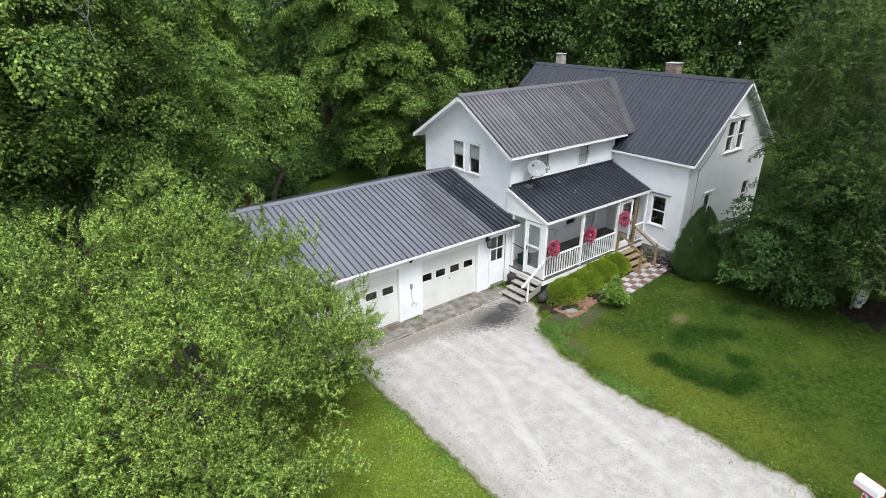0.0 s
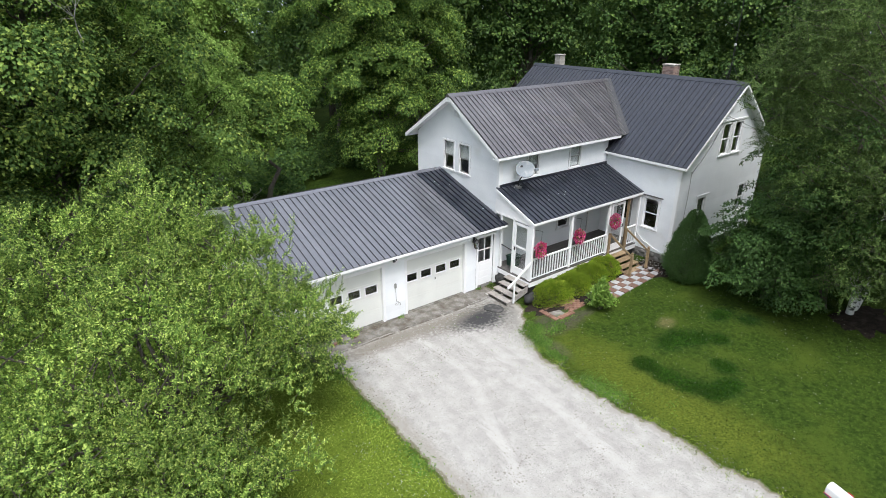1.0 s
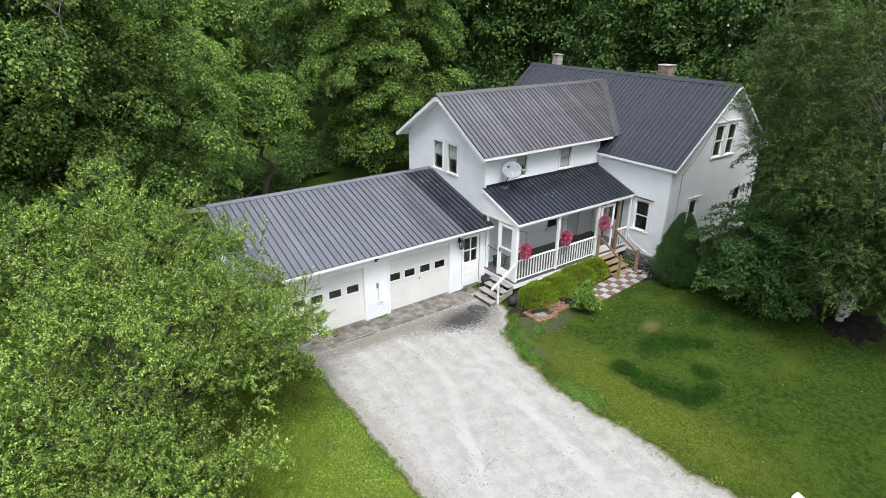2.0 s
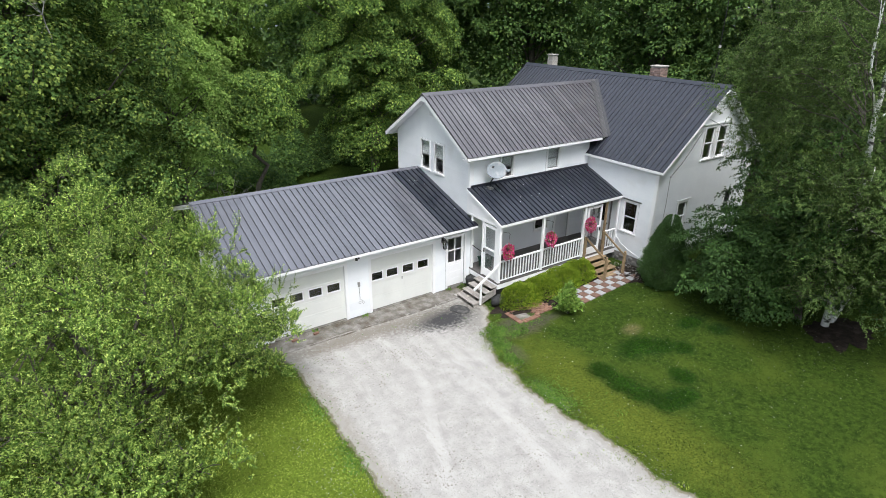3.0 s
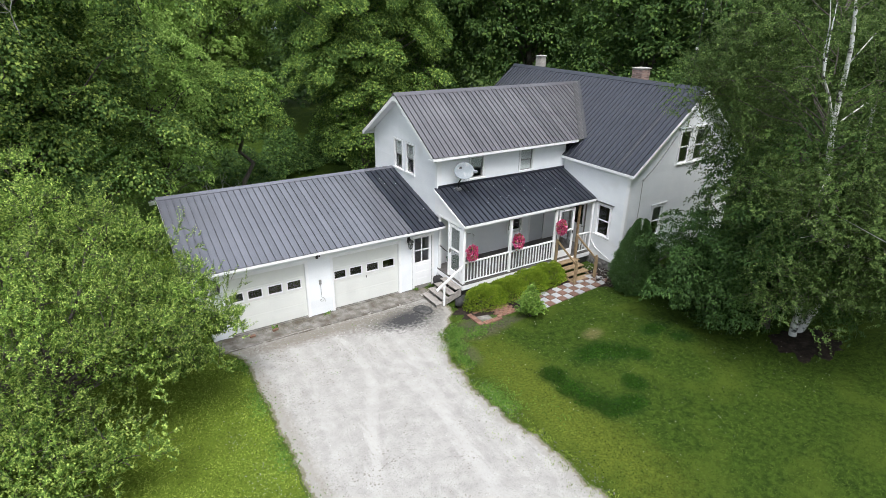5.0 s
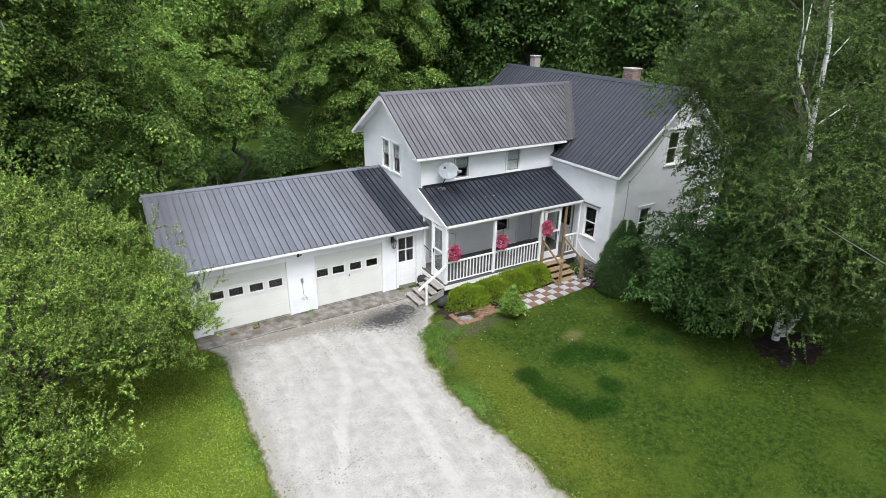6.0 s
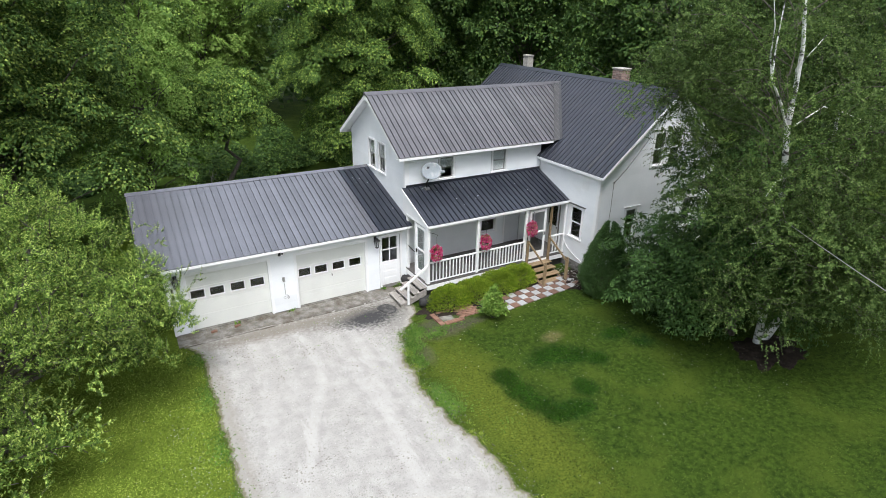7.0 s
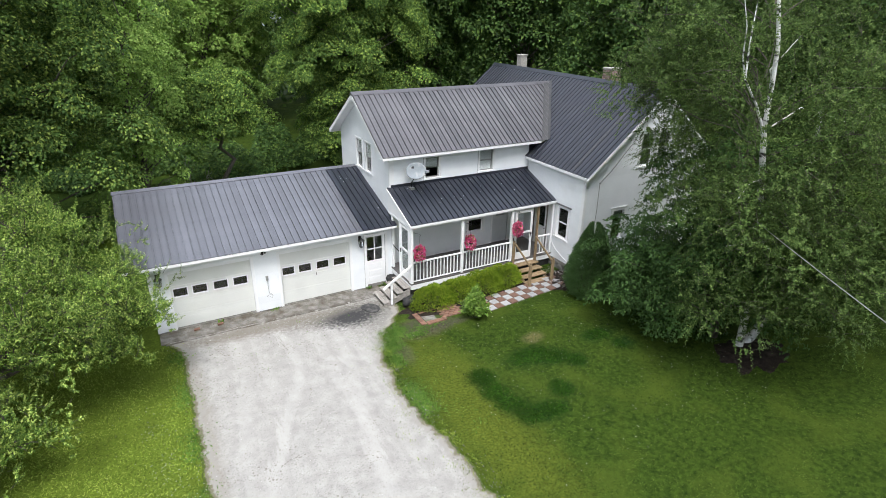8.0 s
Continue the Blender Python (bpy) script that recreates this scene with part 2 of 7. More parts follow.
def lawn_material():
    """Grass seen from afar: blades, bare and lush patches, two dark green arcs of richer growth, a worn dry spot."""
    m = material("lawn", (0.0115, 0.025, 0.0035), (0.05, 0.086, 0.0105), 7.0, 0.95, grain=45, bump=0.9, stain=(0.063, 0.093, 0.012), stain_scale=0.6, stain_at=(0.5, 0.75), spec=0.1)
    t = m.node_tree
    bsdf = t.nodes["Principled BSDF"]
    base = bsdf.inputs["Base Color"].links[0].from_socket
    where = t.nodes.new("ShaderNodeTexCoord")
    wob = t.nodes.new("ShaderNodeTexNoise")
    wob.inputs["Scale"].default_value, wob.inputs["Detail"].default_value = 2.5, 4.0
    t.links.new(where.outputs["Object"], wob.inputs["Vector"])
    colour = base
    # tufts a few centimetres wide, lighter and darker
    tuft = t.nodes.new("ShaderNodeTexNoise")
    tuft.inputs["Scale"].default_value, tuft.inputs["Detail"].default_value = 16.0, 6.0
    t.links.new(where.outputs["Object"], tuft.inputs["Vector"])
    mottle = t.nodes.new("ShaderNodeMapRange")
    mottle.inputs["From Min"].default_value, mottle.inputs["From Max"].default_value = 0.3, 0.7
    mottle.inputs["To Min"].default_value, mottle.inputs["To Max"].default_value = 0.55, 1.45
    t.links.new(tuft.outputs["Fac"], mottle.inputs["Value"])
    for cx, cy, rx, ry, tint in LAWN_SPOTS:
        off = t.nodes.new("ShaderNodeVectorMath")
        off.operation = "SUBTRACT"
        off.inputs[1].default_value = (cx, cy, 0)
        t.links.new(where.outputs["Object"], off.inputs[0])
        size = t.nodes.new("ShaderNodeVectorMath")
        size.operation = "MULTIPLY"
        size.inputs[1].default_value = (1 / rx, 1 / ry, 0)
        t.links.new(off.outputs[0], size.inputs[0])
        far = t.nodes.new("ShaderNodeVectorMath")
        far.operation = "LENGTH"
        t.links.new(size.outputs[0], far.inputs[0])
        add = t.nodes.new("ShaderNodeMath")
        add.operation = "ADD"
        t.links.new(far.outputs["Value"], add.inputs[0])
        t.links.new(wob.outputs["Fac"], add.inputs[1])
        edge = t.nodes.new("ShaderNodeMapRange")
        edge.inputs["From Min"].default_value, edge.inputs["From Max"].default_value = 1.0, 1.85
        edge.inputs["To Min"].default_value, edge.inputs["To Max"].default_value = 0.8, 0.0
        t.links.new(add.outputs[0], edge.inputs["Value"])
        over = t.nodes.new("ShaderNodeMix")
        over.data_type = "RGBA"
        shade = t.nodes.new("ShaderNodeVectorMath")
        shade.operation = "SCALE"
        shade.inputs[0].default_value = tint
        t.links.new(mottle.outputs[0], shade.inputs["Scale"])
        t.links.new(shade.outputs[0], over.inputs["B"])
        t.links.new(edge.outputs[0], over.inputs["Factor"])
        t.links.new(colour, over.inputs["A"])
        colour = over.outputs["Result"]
    t.links.new(colour, bsdf.inputs["Base Color"])
    return m


LUSH, DRY = (0.009, 0.034, 0.006), (0.12, 0.11, 0.045)
LAWN_SPOTS = [
    # first spot: the lawn left of the drive is paler and yellower
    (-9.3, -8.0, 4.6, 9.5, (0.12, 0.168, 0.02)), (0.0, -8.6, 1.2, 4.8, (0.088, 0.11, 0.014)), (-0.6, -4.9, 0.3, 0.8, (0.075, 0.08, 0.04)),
    (-5.0, 11.0, 8.0, 4.0, (0.11, 0.18, 0.014)), (3.0, -7.3, 0.9, 0.48, LUSH), (3.7, -7.75, 0.6, 0.4, LUSH), (4.2, -8.2, 0.4, 0.35, LUSH),
    (1.0, -7.5, 0.5, 0.5, LUSH), (0.95, -8.3, 0.5, 0.5, LUSH), (1.05, -8.95, 0.5, 0.45, LUSH), (1.3, -9.6, 0.5, 0.5, LUSH), (1.95, -9.75, 0.55, 0.4, LUSH), (2.8, -9.1, 0.4, 0.45, LUSH),
    (5.9, -7.4, 0.7, 0.35, LUSH), (6.3, -8.2, 0.45, 0.4, LUSH), (3.75, -6.45, 0.42, 0.3, DRY), (0.6, -4.15, 1.1, 0.42, (0.085, 0.07, 0.05)), (0.55, -3.7, 1.0, 0.4, (0.075, 0.068, 0.05)), (1.7, -4.15, 0.9, 0.22, (0.07, 0.065, 0.045)),
]
LAWN = lawn_material()


def gravel_material():
    """Crushed limestone: pale fines, speckle of stones, wheel tracks, dark oil and damp marks, grey shoulders."""
    m = material("limestone_gravel", (0.295, 0.283, 0.265), (0.405, 0.392, 0.368), 2.6, 0.95, grain=55, bump=0.9, stain=(0.27, 0.26, 0.243), stain_scale=2.2, stain_at=(0.58, 0.85), spec=0.15)
    t = m.node_tree
    bsdf = t.nodes["Principled BSDF"]
    colour = bsdf.inputs["Base Color"].links[0].from_socket
    where = t.nodes.new("ShaderNodeTexCoord")

    def over(factor, tint):
        nonlocal colour
        n = t.nodes.new("ShaderNodeMix")
        n.data_type = "RGBA"
        n.inputs["B"].default_value = (*tint, 1)
        t.links.new(factor, n.inputs["Factor"])
        t.links.new(colour, n.inputs["A"])
        colour = n.outputs["Result"]

    def ranged(socket, a, b, to=1.0):
        n = t.nodes.new("ShaderNodeMapRange")
        n.inputs["From Min"].default_value, n.inputs["From Max"].default_value, n.inputs["To Max"].default_value = a, b, to
        t.links.new(socket, n.inputs["Value"])
        return n.outputs[0]

    # stones a few centimetres wide
    cells = t.nodes.new("ShaderNodeTexVoronoi")
    cells.inputs["Scale"].default_value = 36.0
    t.links.new(where.outputs["Object"], cells.inputs["Vector"])
    pick = t.nodes.new("ShaderNodeSeparateColor")
    t.links.new(cells.outputs["Color"], pick.inputs[0])
    over(ranged(pick.outputs[0], 0.82, 0.95, 0.55), (0.21, 0.204, 0.193))
    # wheel tracks drawn out along the drive
    lay = t.nodes.new("ShaderNodeMapping")
    lay.inputs["Rotation"].default_value, lay.inputs["Scale"].default_value = (0, 0, radians(14)), (1.9, 0.28, 1)
    t.links.new(where.outputs["Object"], lay.inputs[0])
    wind = t.nodes.new("ShaderNodeTexNoise")
    wind.inputs["Scale"].default_value, wind.inputs["Detail"].default_value, wind.inputs["Distortion"].default_value = 1.3, 5.0, 2.2
    t.links.new(lay.outputs[0], wind.inputs["Vector"])
    over(ranged(wind.outputs["Fac"], 0.5, 0.7, 0.14), (0.46, 0.447, 0.425))
    over(ranged(wind.outputs["Fac"], 0.46, 0.32, 0.1), (0.275, 0.262, 0.24))
    # worn wheel tracks: paths that start straight before a bay and swing out towards the road
    split = t.nodes.new("ShaderNodeSeparateXYZ")
    t.links.new(where.outputs["Object"], split.inputs[0])

    def math_node(kind, a, b, c=None):
        n = t.nodes.new("ShaderNodeMath")
        n.operation = kind
        for i, v in enumerate((a, b, c)):
            if isinstance(v, (int, float)):
                n.inputs[i].default_value = v
            elif v is not None:
                t.links.new(v, n.inputs[i])
        return n.outputs[0]

    for x0, y0, swing, w, most in ((-3.95, -4.5, 0.46, 0.24, 0.42), (-2.3, -4.2, 0.2, 0.26, 0.34), (-5.5, -3.4, 0.16, 0.24, 0.26), (-4.9, -6.4, 0.34, 0.2, 0.24), (-3.0, -6.5, 0.08, 0.24, 0.3), (-1.9, -3.2, -0.05, 0.2, 0.22)):
        bend = math_node("SMOOTH_MAX", math_node("SUBTRACT", y0, split.outputs[1]), 0.0, 1.6)
        line = math_node("MULTIPLY_ADD", bend, swing, math_node("SUBTRACT", split.outputs[0], x0))
        line = math_node("MULTIPLY_ADD", wind.outputs["Fac"], 0.7, math_node("SUBTRACT", line, 0.35))
        away = math_node("ABSOLUTE", line, 0.0)
        over(ranged(away, w, w * 0.35, most), (0.435, 0.422, 0.4))
        rim = math_node("ABSOLUTE", math_node("SUBTRACT", away, w * 1.35), 0.0)
        over(ranged(rim, 0.12, 0.02, most * 0.35), (0.28, 0.268, 0.248))
    # dark specks of trodden dirt
    speck = t.nodes.new("ShaderNodeTexNoise")
    speck.inputs["Scale"].default_value, speck.inputs["Detail"].default_value = 9.0, 2.0
    t.links.new(where.outputs["Object"], speck.inputs["Vector"])
    area = t.nodes.new("ShaderNodeTexNoise")
    area.inputs["Scale"].default_value, area.inputs["Detail"].default_value = 0.8, 4.0
    t.links.new(where.outputs["Object"], area.inputs["Vector"])
    for size, low, most in ((13.0, 0.86, 0.75), (24.0, 0.8, 0.6)):
        dots = t.nodes.new("ShaderNodeTexVoronoi")
        dots.inputs["Scale"].default_value = size
        t.links.new(where.outputs["Object"], dots.inputs["Vector"])
        lot = t.nodes.new("ShaderNodeSeparateColor")
        t.links.new(dots.outputs["Color"], lot.inputs[0])
        patchy = ranged(area.outputs["Fac"], 0.44, 0.62)
        few = math_node("MULTIPLY", ranged(dots.outputs["Distance"], 0.42, 0.26), ranged(math_node("MULTIPLY_ADD", area.outputs["Fac"], 0.5, lot.outputs[0]), low + 0.26, low + 0.34))
        over(math_node("MULTIPLY", math_node("MULTIPLY", few, patchy), most), (0.15, 0.135, 0.108))
    # marks of their own shape: damp tarry patch by the steps, thin shoulder on the lawn side
    for cx, cy, rx, ry, tint, most in ((-0.2, -2.5, 1.7, 1.5, (0.2, 0.19, 0.172), 0.75), (-1.5, -1.7, 2.6, 0.8, (0.15, 0.14, 0.122), 0.85), (-1.35, -2.05, 1.25, 0.75, (0.04, 0.04, 0.043), 0.92), (-4.6, -1.3, 3.6, 0.55, (0.18, 0.162, 0.135), 0.8), (-0.9, -9.0, 0.75, 5.0, (0.224, 0.211, 0.190), 0.75), (-7.1, -6.0, 0.45, 8.0, (0.245, 0.224, 0.190), 0.7)):
        off = t.nodes.new("ShaderNodeVectorMath")
        off.operation = "SUBTRACT"
        off.inputs[1].default_value = (cx, cy, 0)
        t.links.new(where.outputs["Object"], off.inputs[0])
        size = t.nodes.new("ShaderNodeVectorMath")
        size.operation = "MULTIPLY"
        size.inputs[1].default_value = (1 / rx, 1 / ry, 0)
        t.links.new(off.outputs[0], size.inputs[0])
        far = t.nodes.new("ShaderNodeVectorMath")
        far.operation = "LENGTH"
        t.links.new(size.outputs[0], far.inputs[0])
        add = t.nodes.new("ShaderNodeMath")
        add.operation = "MULTIPLY_ADD"
        t.links.new(speck.outputs["Fac"], add.inputs[0])
        add.inputs[1].default_value = 1.2
        t.links.new(far.outputs["Value"], add.inputs[2])
        n = t.nodes.new("ShaderNodeMapRange")
        n.inputs["From Min"].default_value, n.inputs["From Max"].default_value = 1.0, 1.75
        n.inputs["To Min"].default_value, n.inputs["To Max"].default_value = most, 0.0
        t.links.new(add.outputs[0], n.inputs["Value"])
        over(n.outputs[0], tint)
    # earth and moss creep in from the grass along a ragged border
    border = t.nodes.new("ShaderNodeAttribute")
    border.attribute_name = "edge"
    ragged = t.nodes.new("ShaderNodeTexNoise")
    ragged.inputs["Scale"].default_value, ragged.inputs["Detail"].default_value, ragged.inputs["Roughness"].default_value = 3.5, 8.0, 0.7
    t.links.new(where.outputs["Object"], ragged.inputs["Vector"])
    for reach, tint in ((0.8, (0.29, 0.275, 0.25)), (0.4, (0.15, 0.138, 0.09)), (0.2, (0.061, 0.088, 0.014))):
        sub = t.nodes.new("ShaderNodeMath")
        sub.operation = "MULTIPLY_ADD"
        sub.inputs[1].default_value, sub.inputs[2].default_value = -1.0 / reach, 0.5
        t.links.new(border.outputs["Fac"], sub.inputs[0])
        add = t.nodes.new("ShaderNodeMath")
        add.operation = "ADD"
        t.links.new(sub.outputs[0], add.inputs[0])
        t.links.new(ragged.outputs["Fac"], add.inputs[1])
        over(ranged(add.outputs[0], 0.47, 0.62, 0.9), tint)
    t.links.new(colour, bsdf.inputs["Base Color"])
    return m


GRAVEL = gravel_material()


# ---- mesh tools ----
class Geo:
    """Collects vertices and faces of one mesh."""

    def __init__(self):
        self.v, self.f = [], []

    def add(self, verts, faces):
        n = len(self.v)
        self.v += [tuple(p) for p in verts]
        self.f += [tuple(i + n for i in face) for face in faces]
        return self

    def box(self, x0, x1, y0, y1, z0, z1):
        return self.hexa([(x0, y0, z0), (x1, y0, z0), (x1, y1, z0), (x0, y1, z0), (x0, y0, z1), (x1, y0, z1), (x1, y1, z1), (x0, y1, z1)])

    def hexa(self, p):
        p = [Vector(q) for q in p]
        if (p[1] - p[0]).cross(p[3] - p[0]).dot(p[4] - p[0]) < 0:
            p = [p[i] for i in (3, 2, 1, 0, 7, 6, 5, 4)]
        return self.add(p, [(0, 3, 2, 1), (4, 5, 6, 7), (0, 1, 5, 4), (1, 2, 6, 5), (2, 3, 7, 6), (3, 0, 4, 7)])

    def beam(self, a, b, w, h, up=(0, 0, 1)):
        """A bar of section w x h from a to b."""
        a, b, up = Vector(a), Vector(b), Vector(up)
        d = (b - a).normalized()
        s = d.cross(up).normalized() * w / 2
        u = s.cross(d).normalized() * h / 2
        return self.hexa([a - s - u, a + s - u, b + s - u, b - s - u, a - s + u, a + s + u, b + s + u, b - s + u])

    def prism(self, outline, shift):
        """A flat outline pushed along shift."""
        n, s = len(outline), Vector(shift)
        low = [Vector(p) for p in outline]
        return self.add(low + [p + s for p in low], [tuple(range(n))[::-1], tuple(range(n, 2 * n))] + [(i, (i + 1) % n, n + (i + 1) % n, n + i) for i in range(n)])

    def tube(self, points, radii, sides=8, caps=True):
        pts = [Vector(p) for p in points]
        rings, ref = [], Vector((0.31, 0.17, 0.93))
        for i, p in enumerate(pts):
            d = (pts[min(i + 1, len(pts) - 1)] - pts[max(i - 1, 0)]).normalized()
            s = d.cross(ref)
            if s.length < 0.05:
                s = d.cross(Vector((1, 0, 0)))
            s.normalize()
            u = d.cross(s)
            r = radii[i] if isinstance(radii, (list, tuple)) else radii
            rings.append([p + (s * math.cos(a) + u * math.sin(a)) * r for a in (2 * math.pi * k / sides for k in range(sides))])
        faces = [(i * sides + k, i * sides + (k + 1) % sides, (i + 1) * sides + (k + 1) % sides, (i + 1) * sides + k) for i in range(len(pts) - 1) for k in range(sides)]
        if caps:
            faces += [tuple(range(sides))[::-1], tuple((len(pts) - 1) * sides + k for k in range(sides))]
        return self.add([p for ring in rings for p in ring], faces)

    def ball(self, c, rx, ry, rz, seg=10, rows=6):
        verts = [(c[0], c[1], c[2] - rz)]
        for i in range(1, rows):
            a = math.pi * i / rows - math.pi / 2
            verts += [(c[0] + rx * math.cos(a) * math.cos(2 * math.pi * k / seg), c[1] + ry * math.cos(a) * math.sin(2 * math.pi * k / seg), c[2] + rz * math.sin(a)) for k in range(seg)]
        verts.append((c[0], c[1], c[2] + rz))
        faces = [(0, 1 + (k + 1) % seg, 1 + k) for k in range(seg)]
        faces += [(1 + i * seg + k, 1 + i * seg + (k + 1) % seg, 1 + (i + 1) * seg + (k + 1) % seg, 1 + (i + 1) * seg + k) for i in range(rows - 2) for k in range(seg)]
        top = len(verts) - 1
        faces += [(top, 1 + (rows - 2) * seg + k, 1 + (rows - 2) * seg + (k + 1) % seg) for k in range(seg)]
        return self.add(verts, faces)

    def weld(self):
        """Joins corners that lie in one place."""
        first, turn = {}, []
        for p in self.v:
            turn.append(first.setdefault(tuple(round(c, 3) for c in p), len(first)))
        self.v, self.f = list(first), [tuple(turn[i] for i in f) for f in self.f]

    def mesh(self, name, mat, bevel=0.0, smooth=False):
        me = bpy.data.meshes.new(name)
        me.from_pydata(self.v, [], self.f)
        if bevel:
            bm = bmesh.new()
            bm.from_mesh(me)
            sharp = [e for e in bm.edges if len(e.link_faces) == 2 and e.calc_face_angle(0) > 0.6]
            bmesh.ops.bevel(bm, geom=sharp, offset=bevel, segments=1, affect="EDGES", clamp_overlap=True)
            bm.to_mesh(me)
            bm.free()
        me.materials.append(mat)
        if smooth:
            me.shade_smooth()
        return me


def thing(name, at, label, category, group="", kind=""):
    ob = new(name)
    ob.location = at
    ob.empty_display_size = 0.2
    return tagged(ob, label, category, group, kind)


def part(name, geo, mat, parent=None, label="", bevel=0.0, smooth=False):
    """One mesh under a thing or a part; the geometry is in the parent's own space."""
    ob = new(name, geo.mesh(name, mat, bevel, smooth) if isinstance(geo, Geo) else geo)
    ob.parent = parent
    return tagged(ob, label)


def ground_z(x, y):
    """The lot rises gently beyond the house's corner."""
    rise = 0.024 * min(max(x + 0.5, 0.0), 14.0)
    return rise + 0.03 * noise.noise((x * 0.25, y * 0.25, 0.0)) * (1.0 if abs(x) < 40 else 0.0)


def leaf_mesh(name, mat, pos, way, nrm, length, width, near=False, droop=0.15, fold=0.25):
    """Many leaves in one mesh: folded blades, each an island of its own. All inputs are arrays, one row a leaf."""
    pos, way, nrm = (np.asarray(a, float) for a in (pos, way, nrm))
    n = len(pos)
    way = way / np.linalg.norm(way, axis=1, keepdims=True)
    side = np.cross(way, nrm)
    side /= np.linalg.norm(side, axis=1, keepdims=True) + 1e-9
    up = np.cross(side, way)
    ln, wd = np.asarray(length, float).reshape(-1, 1) * np.ones((n, 1)), np.asarray(width, float).reshape(-1, 1) * np.ones((n, 1))
    tip = pos + way * ln - up * ln * droop
    if near:
        a, b = pos + way * ln * 0.3, pos + way * ln * 0.68 - up * ln * droop * 0.35
        cols = [pos, a + side * wd * 0.46 + up * wd * fold, b + side * wd * 0.42 + up * wd * fold, tip, b - side * wd * 0.42 + up * wd * fold, a - side * wd * 0.46 + up * wd * fold]
        faces = np.array([0, 1, 2, 3, 0, 3, 4, 5])
        per, quads = 6, 4
    else:
        mid = pos + way * ln * 0.45
        cols = [pos, mid + side * wd * 0.5 + up * wd * fold, tip, mid - side * wd * 0.5 + up * wd * fold]
        faces = np.array([0, 1, 2, 0, 2, 3])
        per, quads = 4, 3
    verts = np.stack(cols, 1).reshape(-1, 3)
    loops = (np.arange(n)[:, None] * per + faces[None]).ravel()
    me = bpy.data.meshes.new(name)
    me.vertices.add(len(verts))
    me.vertices.foreach_set("co", verts.ravel())
    me.loops.add(len(loops))
    me.loops.foreach_set("vertex_index", loops.astype(np.int32))
    me.polygons.add(n * 2)
    me.polygons.foreach_set("loop_start", (np.arange(n * 2) * quads).astype(np.int32))
    me.update(calc_edges=True)
    me.materials.append(mat)
    return me


def unit(a):
    return a / (np.linalg.norm(a, axis=-1, keepdims=True) + 1e-9)


def wall(name, parent, o, u, n, span, base, top, openings, mat_board, course=0.3, thick=0.16, board_from=None, ends=0.0, margin=0.0):
    """A wall with openings that go through it and lap siding on its outer side.
    o: origin of its outer face; u: along it; n: outward; top: (u, z) corners of its upper edge; openings: (u0, u1, z0, z1)."""
    o, u, n = Vector(o), Vector(u), Vector(n)

    def roof(s):
        for (a, za), (b, zb) in zip(top, top[1:]):
            if a - 1e-6 <= s <= b + 1e-6:
                return za + (zb - za) * (s - a) / (b - a)
        return top[-1][1]

    def at(s, z, out=0.0):
        return o + u * s + n * out + Vector((0, 0, z))

    cuts = sorted({round(c, 4) for c in (*span, *(a for a, _ in top), *(c for op in openings for c in op[:2])) if span[0] - 1e-6 <= c <= span[1] + 1e-6})
    g = Geo()
    for a, b in zip(cuts, cuts[1:]):
        low = base
        for _, _, z0, z1 in sorted((op for op in openings if op[0] < (a + b) / 2 < op[1]), key=lambda op: op[2]):
            if z0 > low + 1e-4:
                g.hexa([at(a, low), at(b, low), at(b, low, -thick), at(a, low, -thick), at(a, z0), at(b, z0), at(b, z0, -thick), at(a, z0, -thick)])
            low = z1
        if min(roof(a), roof(b)) > low - 1e-4:
            g.hexa([at(a, low), at(b, low), at(b, low, -thick), at(a, low, -thick), at(a, roof(a)), at(b, roof(b)), at(b, roof(b), -thick), at(a, roof(a), -thick)])
    g.weld()
    body = part(name, g, INTERIOR if mat_board else WHITE, parent)
    if not mat_board:
        return body
    peak, z = max(t[1] for t in top), board_from if board_from is not None else base
    while z < peak - 0.03:
        z1 = min(z + course, peak)

        def edge(zz):
            inside = [s for s in np.linspace(span[0] + ends, span[1] - ends, 161) if roof(s) >= zz - 1e-6]
            return (inside[0], inside[-1]) if inside else None

        lo, hi = edge(z), edge(z1) or edge(z1 - 0.02)
        if lo is None:
            break
        hi = hi or ((lo[0] + lo[1]) / 2,) * 2
        pieces = [(lo[0], lo[1], hi[0], hi[1], z, z1)]
        for a, b, za, zb in openings:
            a, b, za, zb, kept = a - margin, b + margin, za - margin, zb + margin, []
            for p in pieces:
                if b <= p[0] or a >= p[1] or zb <= p[4] or za >= p[5]:
                    kept.append(p)
                    continue
                if a > p[0] + 0.02:
                    kept.append((p[0], a, p[2], a, p[4], p[5]))
                if b < p[1] - 0.02:
                    kept.append((b, p[1], b, p[3], p[4], p[5]))
                left, right = max(a, p[0]), min(b, p[1])
                if za > p[4] + 0.02:
                    kept.append((left, right, left, right, p[4], za))
                if zb < p[5] - 0.02:
                    kept.append((left, right, left, right, zb, p[5]))
            pieces = kept
        for a0, b0, a1, b1, za, zb in pieces:
            b = Geo().hexa([at(a0, za, 0.013), at(b0, za, 0.013), at(b0, za, 0.001), at(a0, za, 0.001), at(a1, zb, 0.005), at(b1, zb, 0.005), at(b1, zb, 0.001), at(a1, zb, 0.001)])
            part("siding_board", b, mat_board, body)
        z = z1
    return body


